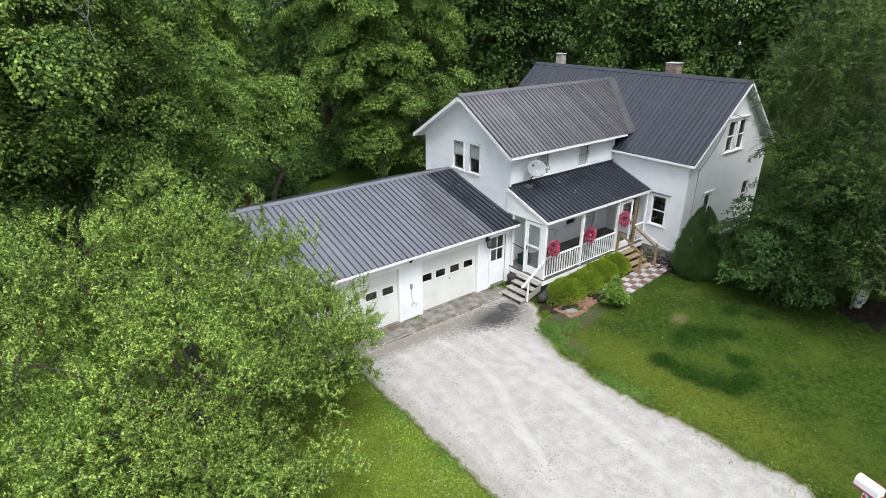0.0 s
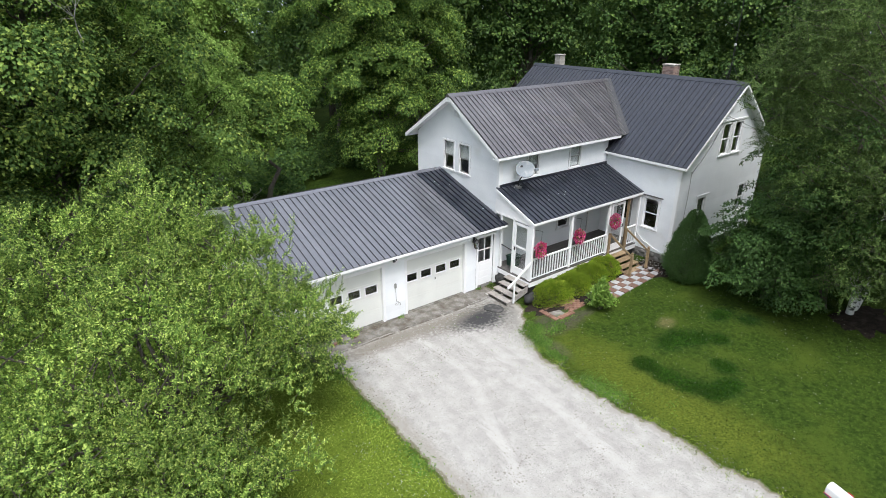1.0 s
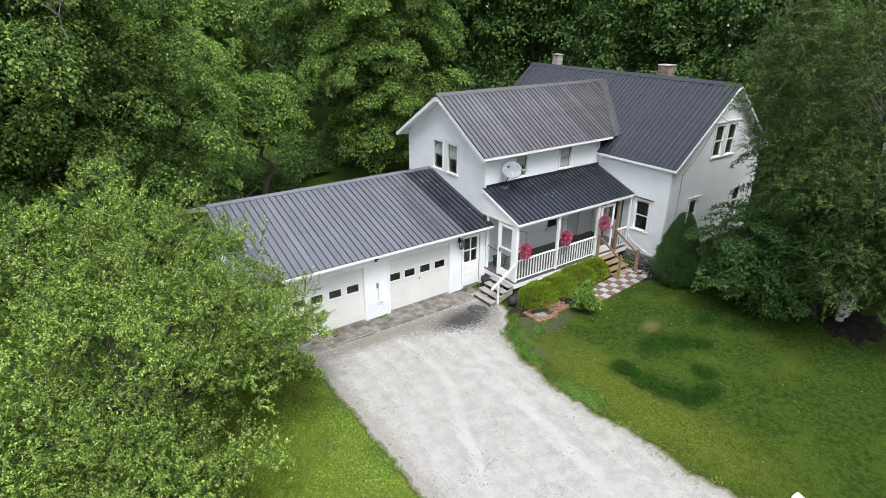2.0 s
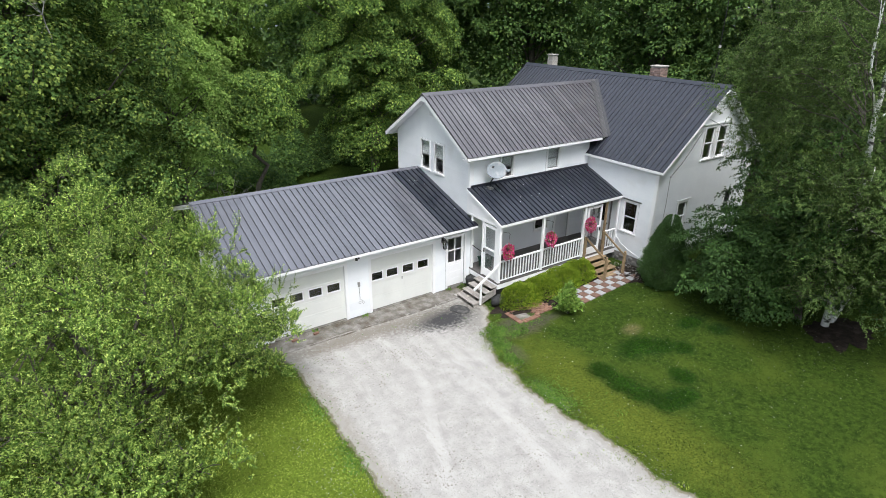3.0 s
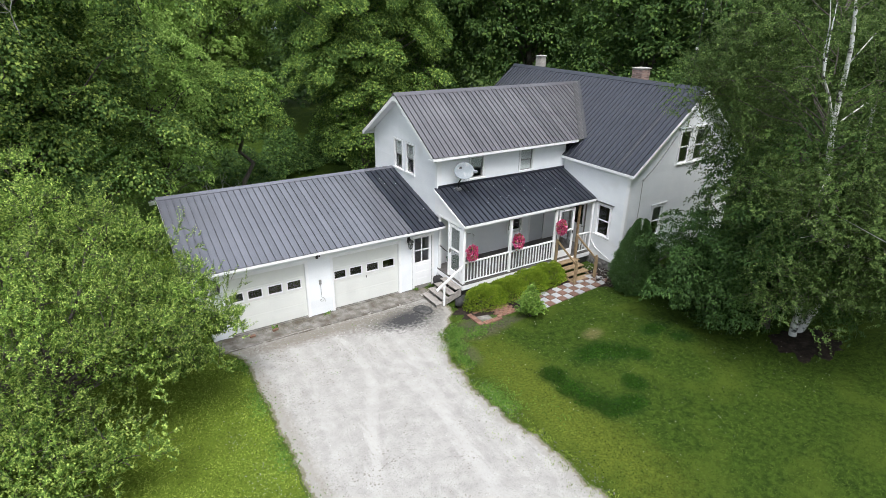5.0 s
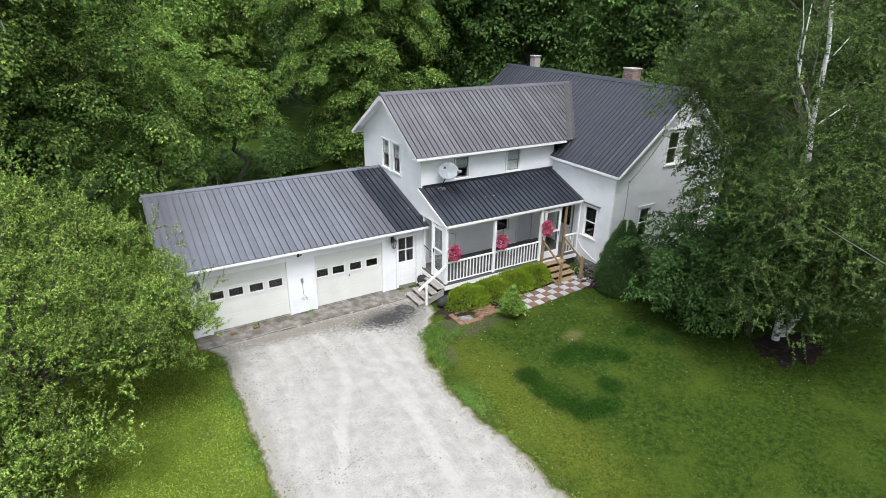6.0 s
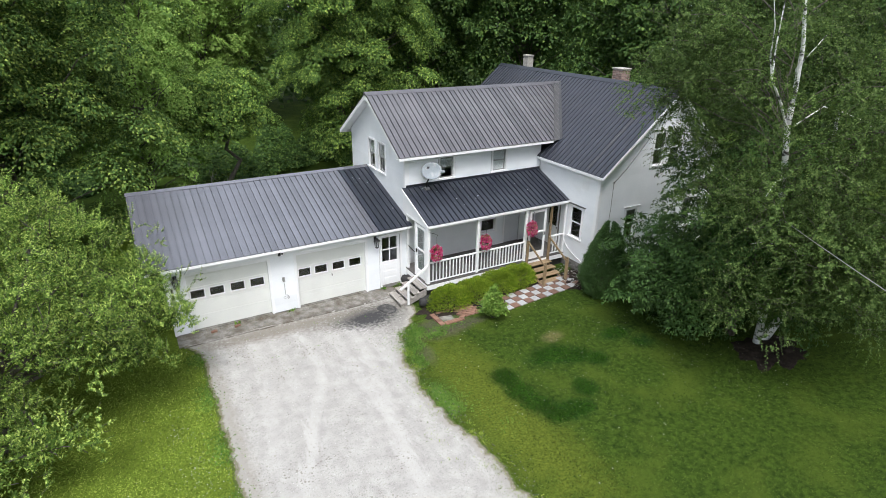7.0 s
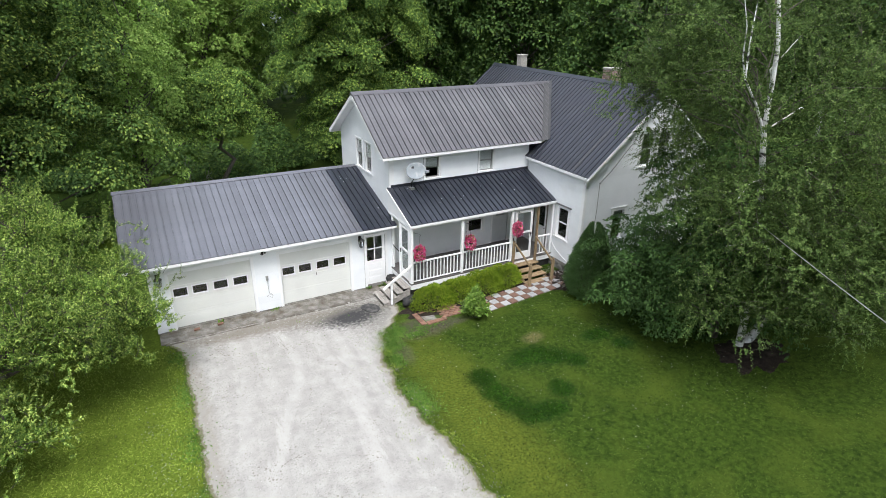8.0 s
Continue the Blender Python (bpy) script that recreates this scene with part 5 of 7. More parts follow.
def clump_tips(rng, lobes, clumps, shoots, size, lowest, depths=((1.0, 0.83, 0.6), (0.62, 0.25, 0.13))):
    """Shoot tips gathered in small domes over the lobes of a crown, with gaps between the domes."""
    weight = np.array([r[0] * r[1] + r[0] * r[2] for _, r in lobes])
    tips, outs = [], []
    for (c, r), w in zip(lobes, weight / weight.sum()):
        m = max(4, int(clumps * w))
        d = unit(rng.normal(0, 1, (m, 3)) + np.array([0, 0, 0.2]))
        deep = rng.choice(depths[0], m, p=depths[1]) + rng.normal(0, 0.05, m)
        heart = np.array(c) + d * np.array(r) * deep[:, None]
        axis = unit(d * np.array([1, 1, 0.6]) + np.array([0, 0, 0.75]) + rng.normal(0, 0.15, (m, 3)))
        k = np.repeat(np.arange(m), shoots)
        n = len(k)
        t1 = unit(np.cross(axis, np.array([0.31, 0.23, 0.92])))
        t2 = np.cross(axis, t1)
        a, rr = rng.uniform(0, 6.283, n), np.sqrt(rng.uniform(0, 1, n))
        big = (size * rng.uniform(0.65, 1.4, m))[k]
        spoke = t1[k] * np.cos(a)[:, None] + t2[k] * np.sin(a)[:, None]
        tips.append(heart[k] + spoke * (rr * big)[:, None] + axis[k] * (big * (0.1 - 0.4 * rr**2) + rng.normal(0, 0.06, n))[:, None])
        outs.append(unit(axis[k] * 0.7 + spoke * (0.25 + 0.8 * rr)[:, None]))
    tips, outs = np.concatenate(tips), np.concatenate(outs)
    ok = tips[:, 2] > lowest
    return tips[ok], outs[ok]


def core_of(lobes, each, reach, lowest, seed):
    rng = np.random.default_rng(seed)
    p = np.concatenate([np.array(c) + unit(rng.normal(0, 1, (each, 3))) * np.array(r) * reach * rng.uniform(0.1, 1, (each, 1)) for c, r in lobes])
    return p[p[:, 2] > lowest]


def apple_tree():
    """The broad old fruit tree beside the drive."""
    rng = np.random.default_rng(11)
    lobes = [  # centre, radii
        ((-12.6, -2.6, 3.7), (2.9, 2.8, 2.5)), ((-10.1, -2.6, 3.3), (2.0, 2.4, 2.0)), ((-13.0, -5.0, 3.0), (2.4, 1.6, 2.0)), ((-10.6, -4.4, 3.3), (1.5, 1.5, 1.4)), ((-10.9, -6.2, 1.6), (1.0, 0.8, 0.75)), ((-12.2, -6.6, 1.3), (1.2, 0.8, 0.9)), ((-12.3, -5.6, 2.4), (1.3, 0.9, 1.2)),
        ((-15.2, -3.0, 3.9), (2.2, 2.4, 2.3)), ((-16.8, -4.2, 3.0), (1.7, 1.8, 2.2)), ((-13.8, -1.4, 5.0), (1.9, 1.8, 1.5)), ((-11.8, -0.6, 4.0), (2.2, 1.9, 2.2)), ((-9.0, -1.2, 3.0), (1.4, 1.5, 1.2)), ((-11.6, -1.2, 5.9), (1.1, 1.0, 1.2)), ((-10.2, -2.8, 5.2), (1.1, 1.1, 0.9)), ((-9.5, -4.3, 3.3), (1.1, 1.0, 0.9)), ((-8.5, -3.3, 2.8), (0.9, 0.9, 0.7)), ((-8.0, -2.9, 2.3), (0.75, 0.7, 0.5)), ((-8.8, -4.0, 2.1), (0.8, 0.6, 0.45)), ((-12.2, -3.8, 4.9), (1.3, 1.3, 0.9)), ((-12.9, -6.2, 2.0), (1.9, 1.1, 1.3)), ((-15.0, -5.4, 2.4), (1.7, 1.4, 1.8)),
    ]
    tips, outs = ([a] for a in clump_tips(rng, lobes, 460, 24, 0.4, 0.6))
    # long arching shoots that stand out of the outline
    for _ in range(70):
        c, r = lobes[rng.integers(len(lobes))]
        d = unit(rng.normal(0, 1, 3) + np.array([0, 0, 0.7]))
        root = np.array(c) + d * np.array(r)
        way = unit(d + np.array([0, 0, 0.5]) + rng.normal(0, 0.3, 3))
        t = np.linspace(0.0, rng.uniform(0.5, 1.2), 7)
        tips.append(root + way * t[:, None] - np.array([0, 0, 0.15]) * (t**2)[:, None])
        outs.append(np.repeat(way[None], 7, 0))
    for end in ((-7.6, 1.2, 3.5), (-7.5, 0.4, 3.3), (-8.0, 0.9, 3.9), (-7.6, -0.4, 2.9), (-8.3, -2.4, 2.0), (-9.9, -6.2, 1.2), (-9.8, -6.6, 1.0)):
        t = np.linspace(0, 1, 16)[:, None]
        root = np.array([-9.6, -1.6 if end[1] > -2 else -3.6, 2.7])
        tips.append(root + (np.array(end) - root) * t + rng.normal(0, 0.12, (16, 3)) + np.array([0, 0, 0.35]) * np.sin(t * 3.14))
        outs.append(np.repeat(unit(np.array(end) - root)[None], 16, 0))
    tips, outs = np.concatenate(tips), np.concatenate(outs)
    ok = tips[:, 2] > 0.55
    ok &= ~((tips[:, 0] > -8.5) & (tips[:, 1] > -0.6) & (tips[:, 2] < 3.05))
    tips, outs = tips[ok], outs[ok]
    root = (-12.3, -3.8, 0.0)
    stems = [(limb_path((-12.3, -3.8, -0.1), (-12.1, -3.6, 1.7), rng, 0, 5), 0.24, 0.18)]
    for c, r in lobes:
        end = np.array(c) + np.array([0, 0, r[2] * 0.3])
        stems.append((limb_path((-12.15, -3.65, 1.5), tuple(end), rng, 0.06, 7), 0.08, 0.015))
        for _ in range(7):
            e = np.array(c) + unit(rng.normal(0, 1, 3) + np.array([0, 0, 0.3])) * np.array(r) * 0.72
            stems.append((limb_path(tuple(np.array(c) * 0.6 + end * 0.4 - np.array([0, 0, 0.4])), tuple(e), rng, 0.08, 5), 0.028, 0.008))
    shoots_tree("apple_tree", 12, stems, tips, outs, 20, 0.25, 0.066, 0.52, APPLE_LEAF, BARK, "spreading apple tree with pale green leaves beside the drive", 0.0, root, near=False, twigs_every=3, core=core_of(lobes, 1900, 0.7, 1.0, 13))


def birch_tree():
    """A several-stemmed paper birch with hanging twigs."""
    rng = np.random.default_rng(21)
    base = np.array([9.75, -10.3, ground_z(9.75, -10.3)])
    stems = [
        ([(9.6, -10.3, -0.02), (9.55, -10.3, 0.5), (9.5, -10.3, 1.5), (8.9, -10.35, 4.0), (8.6, -10.45, 5.0), (8.01, -10.5, 6.75), (7.66, -10.5, 7.84), (7.56, -10.5, 8.9), (7.42, -10.5, 9.9), (7.0, -10.5, 11.0), (6.9, -10.6, 13.5)], 0.14, 0.03),
        ([(9.8, -10.25, 0.0), (10.5, -10.25, 0.65), (11.3, -10.25, 1.25), (11.7, -10.15, 2.8), (11.5, -10.1, 5.0), (11.2, -10.0, 8.0)], 0.17, 0.05),
        ([(9.5, -10.3, 1.2), (9.3, -9.9, 2.2), (9.0, -9.8, 3.5), (8.7, -9.6, 6.0)], 0.09, 0.05),
        ([(7.7, -10.5, 7.7), (7.07, -10.5, 8.5), (6.38, -10.5, 9.16)], 0.045, 0.028),
        ([(6.38, -10.5, 9.16), (6.1, -10.5, 9.7), (6.0, -10.5, 10.4), (5.6, -10.5, 11.2)], 0.024, 0.008),
        ([(6.38, -10.5, 9.16), (6.4, -10.4, 10.0), (6.5, -10.3, 11.0)], 0.028, 0.01),
        ([(7.8, -10.6, 7.9), (8.8, -10.7, 8.35), (9.5, -10.8, 8.2), (11.0, -10.9, 7.8), (11.9, -11.0, 7.3)], 0.022, 0.006),
        ([(7.6, -10.5, 8.9), (7.0, -10.7, 9.4), (7.6, -10.9, 10.2)], 0.035, 0.012),
        ([(8.2, -10.6, 6.0), (7.2, -11.0, 6.6), (6.3, -11.3, 6.7), (5.6, -11.5, 6.4)], 0.024, 0.008),
        ([(8.7, -10.5, 4.5), (7.86, -11.5, 4.5), (8.58, -11.7, 4.16), (9.83, -11.95, 3.27), (11.06, -12.1, 2.66), (12.2, -12.2, 2.1)], 0.034, 0.012),
        ([(10.76, -12.05, 2.73), (11.3, -12.1, 2.0), (12.04, -12.1, 1.46)], 0.024, 0.008),
        ([(8.3, -10.5, 4.9), (8.1, -10.8, 4.4), (7.1, -11.0, 4.75), (6.2, -11.1, 4.9)], 0.023, 0.009),
        (limb_path((7.41, -10.5, 7.98), (4.6, -10.6, 9.4), rng, 0.14, 7), 0.016, 0.005),
        (limb_path((8.1, -10.5, 8.3), (11.3, -10.5, 8.4), rng, 0.2, 7), 0.016, 0.005),
    ]
    lobes = [
        ((8.6, -10.0, 9.6), (2.9, 2.6, 3.6)), ((9.6, -12.4, 5.6), (2.5, 1.9, 2.4)), ((11.8, -11.3, 6.5), (2.6, 2.6, 4.0)), ((7.3, -11.2, 3.6), (1.9, 1.6, 1.5)),
        # unseen lobes at (13.4, -13.6) and (9.8, -14.2) are added to shade the lawn
        ((8.9, -13.3, 4.0), (1.7, 1.4, 1.4)), ((11.6, -13.8, 4.6), (2.1, 1.8, 2.1)), ((11.6, -8.4, 8.0), (2.2, 2.0, 3.8)), ((7.4, -8.2, 9.4), (1.8, 1.4, 2.2)), ((7.2, -12.0, 7.6), (1.4, 1.3, 1.6)), ((7.0, -9.6, 5.7), (1.4, 1.4, 1.1)), ((8.5, -7.3, 8.2), (1.8, 1.2, 2.4)), ((7.9, -12.9, 3.9), (1.2, 1.0, 0.9)), ((7.6, -13.0, 5.4), (1.6, 1.4, 1.2)), ((6.4, -8.2, 10.5), (1.7, 1.2, 2.0)), ((6.2, -7.6, 8.8), (1.2, 0.9, 1.1)), ((6.4, -11.4, 5.9), (1.3, 1.1, 1.0)), ((6.9, -12.3, 5.4), (1.2, 0.9, 0.9)), ((13.4, -13.6, 7.2), (2.5, 2.2, 3.2)), ((12.6, -12.2, 3.4), (1.4, 1.2, 1.4)), ((9.0, -11.5, 2.6), (1.2, 0.9, 0.8)), ((9.8, -14.2, 8.4), (2.8, 1.9, 3.0)), ((8.9, -7.0, 6.8), (1.3, 0.9, 1.5)), ((9.3, -8.6, 11.4), (2.0, 1.7, 1.9)),
    ]
    tips, outs = clump_tips(rng, lobes, 1080, 14, 0.44, 1.4)
    ok = tips[:, 2] < 14
    ok &= ~((tips[:, 1] > -4.6) & (tips[:, 0] > 7.6))
    tips, outs = tips[ok], outs[ok]
    for c, r in lobes:
        for _ in range(3):
            e = np.array(c) + unit(rng.normal(0, 1, 3) * np.array([1, 1, 0.5])) * np.array(r) * 0.7
            h = max(1.8, e[2] - 1.2)
            t = min(h / 14.0, 0.9)
            a = np.array([9.1 - 2.0 * t, -10.5 + 0.6 * t, h])
            stems.append((limb_path(tuple(a), tuple(e), rng, 0.14, 6), 0.02, 0.006))
    shoots_tree("birch_tree", 22, stems, tips, outs, 17, 0.5, 0.069, 0.58, BIRCH_LEAF, BIRCH_BARK, "tall paper birch with white stems and hanging twigs", 0.3, tuple(base), 0.005, near=False, twigs_every=5, limb_bark=BIRCH_BARK, core=core_of(lobes, 900, 0.68, 1.8, 23), face=(0.6, 0.8))


def mound(name, seed, at, radii, count, leaf, wide, mat, label, category="shrub", cone=False, group=""):
    """A clipped or wild shrub: short stems and a shell of many small leaves, lumpy in outline."""
    rng = np.random.default_rng(seed)
    z0 = ground_z(*at)
    sh = thing(name, (at[0], at[1], z0), label, category, group)
    g = Geo()
    for _ in range(12):
        a = rng.uniform(0, 6.28)
        g.tube(limb_path((0.06 * math.cos(a), 0.06 * math.sin(a), -0.02), (radii[0] * 0.6 * math.cos(a), radii[1] * 0.6 * math.sin(a), radii[2] * (0.5 if cone else 0.75)), rng, 0.05, 4), [0.014, 0.011, 0.008, 0.004], 4, False)
    part("stems", g, BARK, sh)
    a, h = rng.uniform(0, 6.28, count), rng.uniform(0, 1, count) ** (0.8 if not cone else 1.0)
    if cone:
        prof = np.clip((1 - h) ** 0.42, 0.02, 1) * (0.65 + 0.35 * np.clip(h * 5, 0, 1))
    else:
        prof = np.sqrt(np.clip(1 - (h * 1.02 - 0.12) ** 2, 0.02, 1)) * np.where(h > 0.86, np.sqrt(rng.uniform(0, 1, count)), 1)
    lump = 1 + 0.13 * np.sin(a * 5 + h * 9 + seed) * np.sin(h * 12 + a * 2) + (0.09 * np.sin(a * 13 + 2) * np.sin(h * 31 + 3 * a) if cone else 0) + rng.normal(0, 0.06, count)
    d = rng.choice([1.0, 0.86, 0.7], count, p=[0.6, 0.28, 0.12])
    pos = np.stack([np.cos(a) * prof * lump * d * radii[0], np.sin(a) * prof * lump * d * radii[1], h * radii[2] * (1 + 0.1 * np.sin(a * 4 + seed))], 1)
    out = unit(np.stack([np.cos(a), np.sin(a), 0.1 + (0.5 + 0 * h if cone else 1.2 * h)], 1))
    way = unit(out + rng.normal(0, 0.5, (count, 3)) + np.array([0, 0, 0.35]))
    nrm = unit(out * 0.6 + np.array([0, 0, 0.8]) + rng.normal(0, 0.4, (count, 3)))
    ln = leaf * rng.uniform(0.7, 1.35, count)
    part("foliage", leaf_mesh("foliage", mat, pos, way, nrm, ln, ln * wide, near=False), None, sh)
    return sh


def bush(name, seed, at, radius, height, shoots, leaf, mat, label):
    """A loose young bush: arching shoots of unequal length, leafy all along."""
    rng = np.random.default_rng(seed)
    sh = thing(name, (at[0], at[1], ground_z(*at)), label, "shrub")
    g, pos, way = Geo(), [], []
    for k in range(shoots):
        a = rng.uniform(0, 6.28)
        lean = rng.uniform(0, 1)
        top = np.array([math.cos(a) * radius * lean, math.sin(a) * radius * lean, height * (1.05 - 0.72 * lean) * rng.uniform(0.65, 1.1)])
        pts = np.array(limb_path((0.05 * math.cos(a), 0.05 * math.sin(a), -0.02), tuple(top), rng, 0.16, 6))
        g.tube([tuple(p) for p in pts], [0.009, 0.008, 0.006, 0.005, 0.004, 0.002], 4, False)
        t = rng.uniform(0.25, 1.0, 46)
        at_ = np.stack([np.interp(t, np.linspace(0, 1, 6), pts[:, c]) for c in range(3)], 1)
        pos.append(at_ + rng.normal(0, 0.035, at_.shape))
        way.append(unit(rng.normal(0, 0.8, at_.shape) + top / np.linalg.norm(top) * 0.5))
    part("stems", g, BARK, sh)
    pos, way = np.concatenate(pos), np.concatenate(way)
    nrm = unit(np.array([0, 0, 0.9]) + rng.normal(0, 0.4, pos.shape))
    ln = leaf * rng.uniform(0.6, 1.4, len(pos))
    part("foliage", leaf_mesh("foliage", mat, pos, way, nrm, ln, ln * 0.65, near=True), None, sh)
    return sh


def bare_branch(seed, a, b, r, forks):
    """A leafless branch with thin crooked side twigs."""
    rng = np.random.default_rng(seed)
    g = Geo()
    main = limb_path(a, b, rng, 0.0, 8)
    g.tube(main, list(np.linspace(r, r * 0.2, 8)), 5, False)
    span = np.linalg.norm(np.array(b) - np.array(a))
    for _ in range(forks):
        k = rng.integers(2, 7)
        end = np.array(main[k]) + unit(unit(np.array(b) - np.array(a)) * 0.7 + rng.normal(0, 0.6, 3)) * span * rng.uniform(0.15, 0.4)
        twig = limb_path(main[k], tuple(end), rng, 0.02, 5)
        g.tube(twig, list(np.linspace(r * 0.4, r * 0.1, 5)), 4, False)
        tip = np.array(twig[3]) + unit(rng.normal(0, 1, 3) + np.array([0, 0, 0.4])) * span * 0.12
        g.tube(limb_path(twig[3], tuple(tip), rng, 0.0, 3), [r * 0.2, r * 0.14, r * 0.06], 4, False)
    return g


apple_tree()
birch_tree()
# arguments: seed, height, crown radius, crown's foot, leafy domes, leaves a dome, leaf length
MAPLES = [
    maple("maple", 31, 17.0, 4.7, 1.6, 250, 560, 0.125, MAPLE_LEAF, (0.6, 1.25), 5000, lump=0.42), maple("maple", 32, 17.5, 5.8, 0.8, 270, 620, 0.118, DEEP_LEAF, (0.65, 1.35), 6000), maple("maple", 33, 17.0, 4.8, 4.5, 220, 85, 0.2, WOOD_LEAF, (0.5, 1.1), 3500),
    maple("maple", 34, 15.0, 4.2, 1.2, 190, 150, 0.155, YOUNG_LEAF, (0.45, 0.95), 2500, lump=0.4), maple("maple", 35, 7.7, 2.5, 4.0, 70, 340, 0.125, MAPLE_LEAF, (0.45, 0.95), 1500, lump=0.3),
]
# pale-leaved tree at x -7.3 is added as the big maple's sunlit flank
FRONT = [(0, 5.4, 16.0, 0.3, 1.0), (1, -12.6, 10.8, 1.2, 1.0), (3, -7.3, 12.6, 0.6, 0.74), (3, -20.5, 8.0, 2.9, 1.25), (4, -3.2, 13.9, 3.9, 1.0)]
for v, x, y, turn, size in FRONT:
    edge_tree = plant_tree(MAPLES[v], (x, y), turn, size, "full-crowned green maple at the wood's edge", group="maples at the wood's edge")
    if v == 1:
        part("dead_branch", bare_branch(51, (1.3, -5.0, 9.4), (1.35, -5.3, 11.6), 0.026, 12), DEAD_WOOD, edge_tree, "bare grey dead branch").rotation_euler = (0, 0, -turn)
BACK = [
    (2, 12.5, 21.5, 0.9, 1.1), (2, 20.0, 17.5, 4.1, 1.15), (2, 19.4, 5.6, 1.0, 0.95), (2, 23.5, 0.0, 2.5, 1.0), (2, 20.5, -7.0, 0.7, 1.0), (2, 18.5, -15.0, 3.3, 1.0), (3, -6.5, 31.0, 0.4, 1.1),
    (2, 8.0, 27.0, 5.0, 1.2), (2, 16.5, 26.0, 1.9, 1.2), (3, -13.5, 31.0, 2.7, 1.2), (3, -0.5, 37.0, 3.0, 1.25), (2, 26.0, 24.0, 2.2, 1.25), (2, 25.5, 11.0, 5.2, 1.2), (3, -4.0, 42.0, 1.3, 1.3), (3, 3.0, 40.0, 0.2, 1.2), (2, 11.0, 34.0, 2.0, 1.2), (2, 20.5, 32.0, 0.6, 1.2),
]
for v, x, y, turn, size in BACK:
    plant_tree(MAPLES[v], (x, y), turn, size, "tall shaded broadleaf tree in the wood behind the house", group="trees of the wood")
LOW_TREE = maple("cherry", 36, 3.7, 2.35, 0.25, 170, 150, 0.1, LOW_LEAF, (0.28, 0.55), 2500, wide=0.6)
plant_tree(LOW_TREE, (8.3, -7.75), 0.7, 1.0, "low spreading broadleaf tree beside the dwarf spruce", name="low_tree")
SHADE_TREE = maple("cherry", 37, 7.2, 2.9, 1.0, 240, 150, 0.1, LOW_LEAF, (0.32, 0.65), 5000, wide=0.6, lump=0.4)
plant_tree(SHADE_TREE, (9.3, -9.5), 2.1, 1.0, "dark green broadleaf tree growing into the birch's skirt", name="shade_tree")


def far_woods():
    """A belt of woodland all round, far off."""
    rng = np.random.default_rng(91)
    n, m = 48000, 9000
    a = np.concatenate([rng.uniform(0.3, 2.5, n), rng.uniform(2.5, 6.583, m)])
    r = rng.uniform(46, 60, n + m)
    crown = 15 + 3.5 * np.sin(a * 9) + 2.5 * np.sin(a * 23 + 1) + 1.5 * np.sin(a * 51)
    h = rng.uniform(0, 1, n + m) ** 0.7
    pos = np.stack([np.cos(a) * r, np.sin(a) * r, h * crown], 1)
    out = np.stack([-np.cos(a), -np.sin(a), 0.9 + 0 * a], 1)
    nrm = unit(out + rng.normal(0, 0.4, (n + m, 3)))
    way = unit(np.cross(nrm, rng.normal(0, 1, (n + m, 3))))
    ln = np.concatenate([rng.uniform(0.4, 0.8, n), rng.uniform(1.4, 2.4, m)])
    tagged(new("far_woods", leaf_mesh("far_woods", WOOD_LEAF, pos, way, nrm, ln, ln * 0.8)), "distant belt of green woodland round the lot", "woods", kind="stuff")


def understory():
    """Brambles and saplings along the wood's foot behind the back lawn."""
    rng = np.random.default_rng(92)
    n = 34000
    x = rng.uniform(-22, 24, n)
    edge = 20.5 - 4.0 * np.exp(-(((x + 0.5) / 4.0) ** 2)) + 1.2 * np.sin(x * 0.7) + 0.6 * np.sin(x * 1.9)
    t = rng.uniform(0, 1, n)
    top = 1.1 + 0.6 * np.exp(-(((x + 0.5) / 4.0) ** 2)) + 0.5 * np.sin(x * 1.3) + 0.35 * np.sin(x * 3.1)
    y = edge + t * 4.5
    h = top * np.clip(0.35 + t * 1.6, 0, 1.5) * rng.uniform(0.55, 1.0, n)
    pos = np.stack([x, y, h], 1)
    nrm = unit(np.array([0, -0.5, 0.9]) + rng.normal(0, 0.4, (n, 3)))
    way = unit(np.cross(nrm, rng.normal(0, 1, (n, 3))))
    ln = rng.uniform(0.13, 0.26, n)
    tagged(new("understory", leaf_mesh("understory", WOOD_LEAF, pos, way, nrm, ln, ln * 0.8)), "low green brambles along the foot of the wood", "undergrowth", kind="stuff")


far_woods()
understory()
brush = thing("dead_brush", (-4.6, 15.8, ground_z(-4.6, 15.8)), "tangle of bare grey dead branches by the wood's edge", "dead branches")
for k in range(7):
    a = k * 0.9
    part("branch", bare_branch(60 + k, (0.2 * math.cos(a), 0.2 * math.sin(a), 0.0), (1.7 * math.cos(a), 1.3 * math.sin(a), 1.0 + 0.5 * (k % 3)), 0.03, 8), DEAD_WOOD, brush)

# ---- shrubs by the porch ----
GOLD = "low golden-green leafy shrub beside the porch"
for seed, x, y, rx, ry, rz in ((41, 1.8, -2.65, 0.88, 0.66, 0.72), (42, 2.95, -2.62, 0.95, 0.64, 0.72), (43, 4.1, -2.58, 0.95, 0.64, 0.8), (44, 5.15, -2.5, 0.85, 0.6, 0.78)):
    mound("golden_shrub", seed, (x, y), (rx, ry, rz), 9500, 0.045, 0.6, GOLD_LEAF, GOLD, group="golden shrubs along the porch")
bush("young_shrub", 45, (2.7, -4.3), 0.6, 1.25, 150, 0.075, SHRUB_LEAF, "small green bush in the lawn's corner")
mound("dwarf_spruce", 46, (7.65, -4.85), (1.0, 0.98, 2.75), 40000, 0.07, 0.3, CONIFER, "dense dark green dwarf spruce at the house corner", "conifer", cone=True)


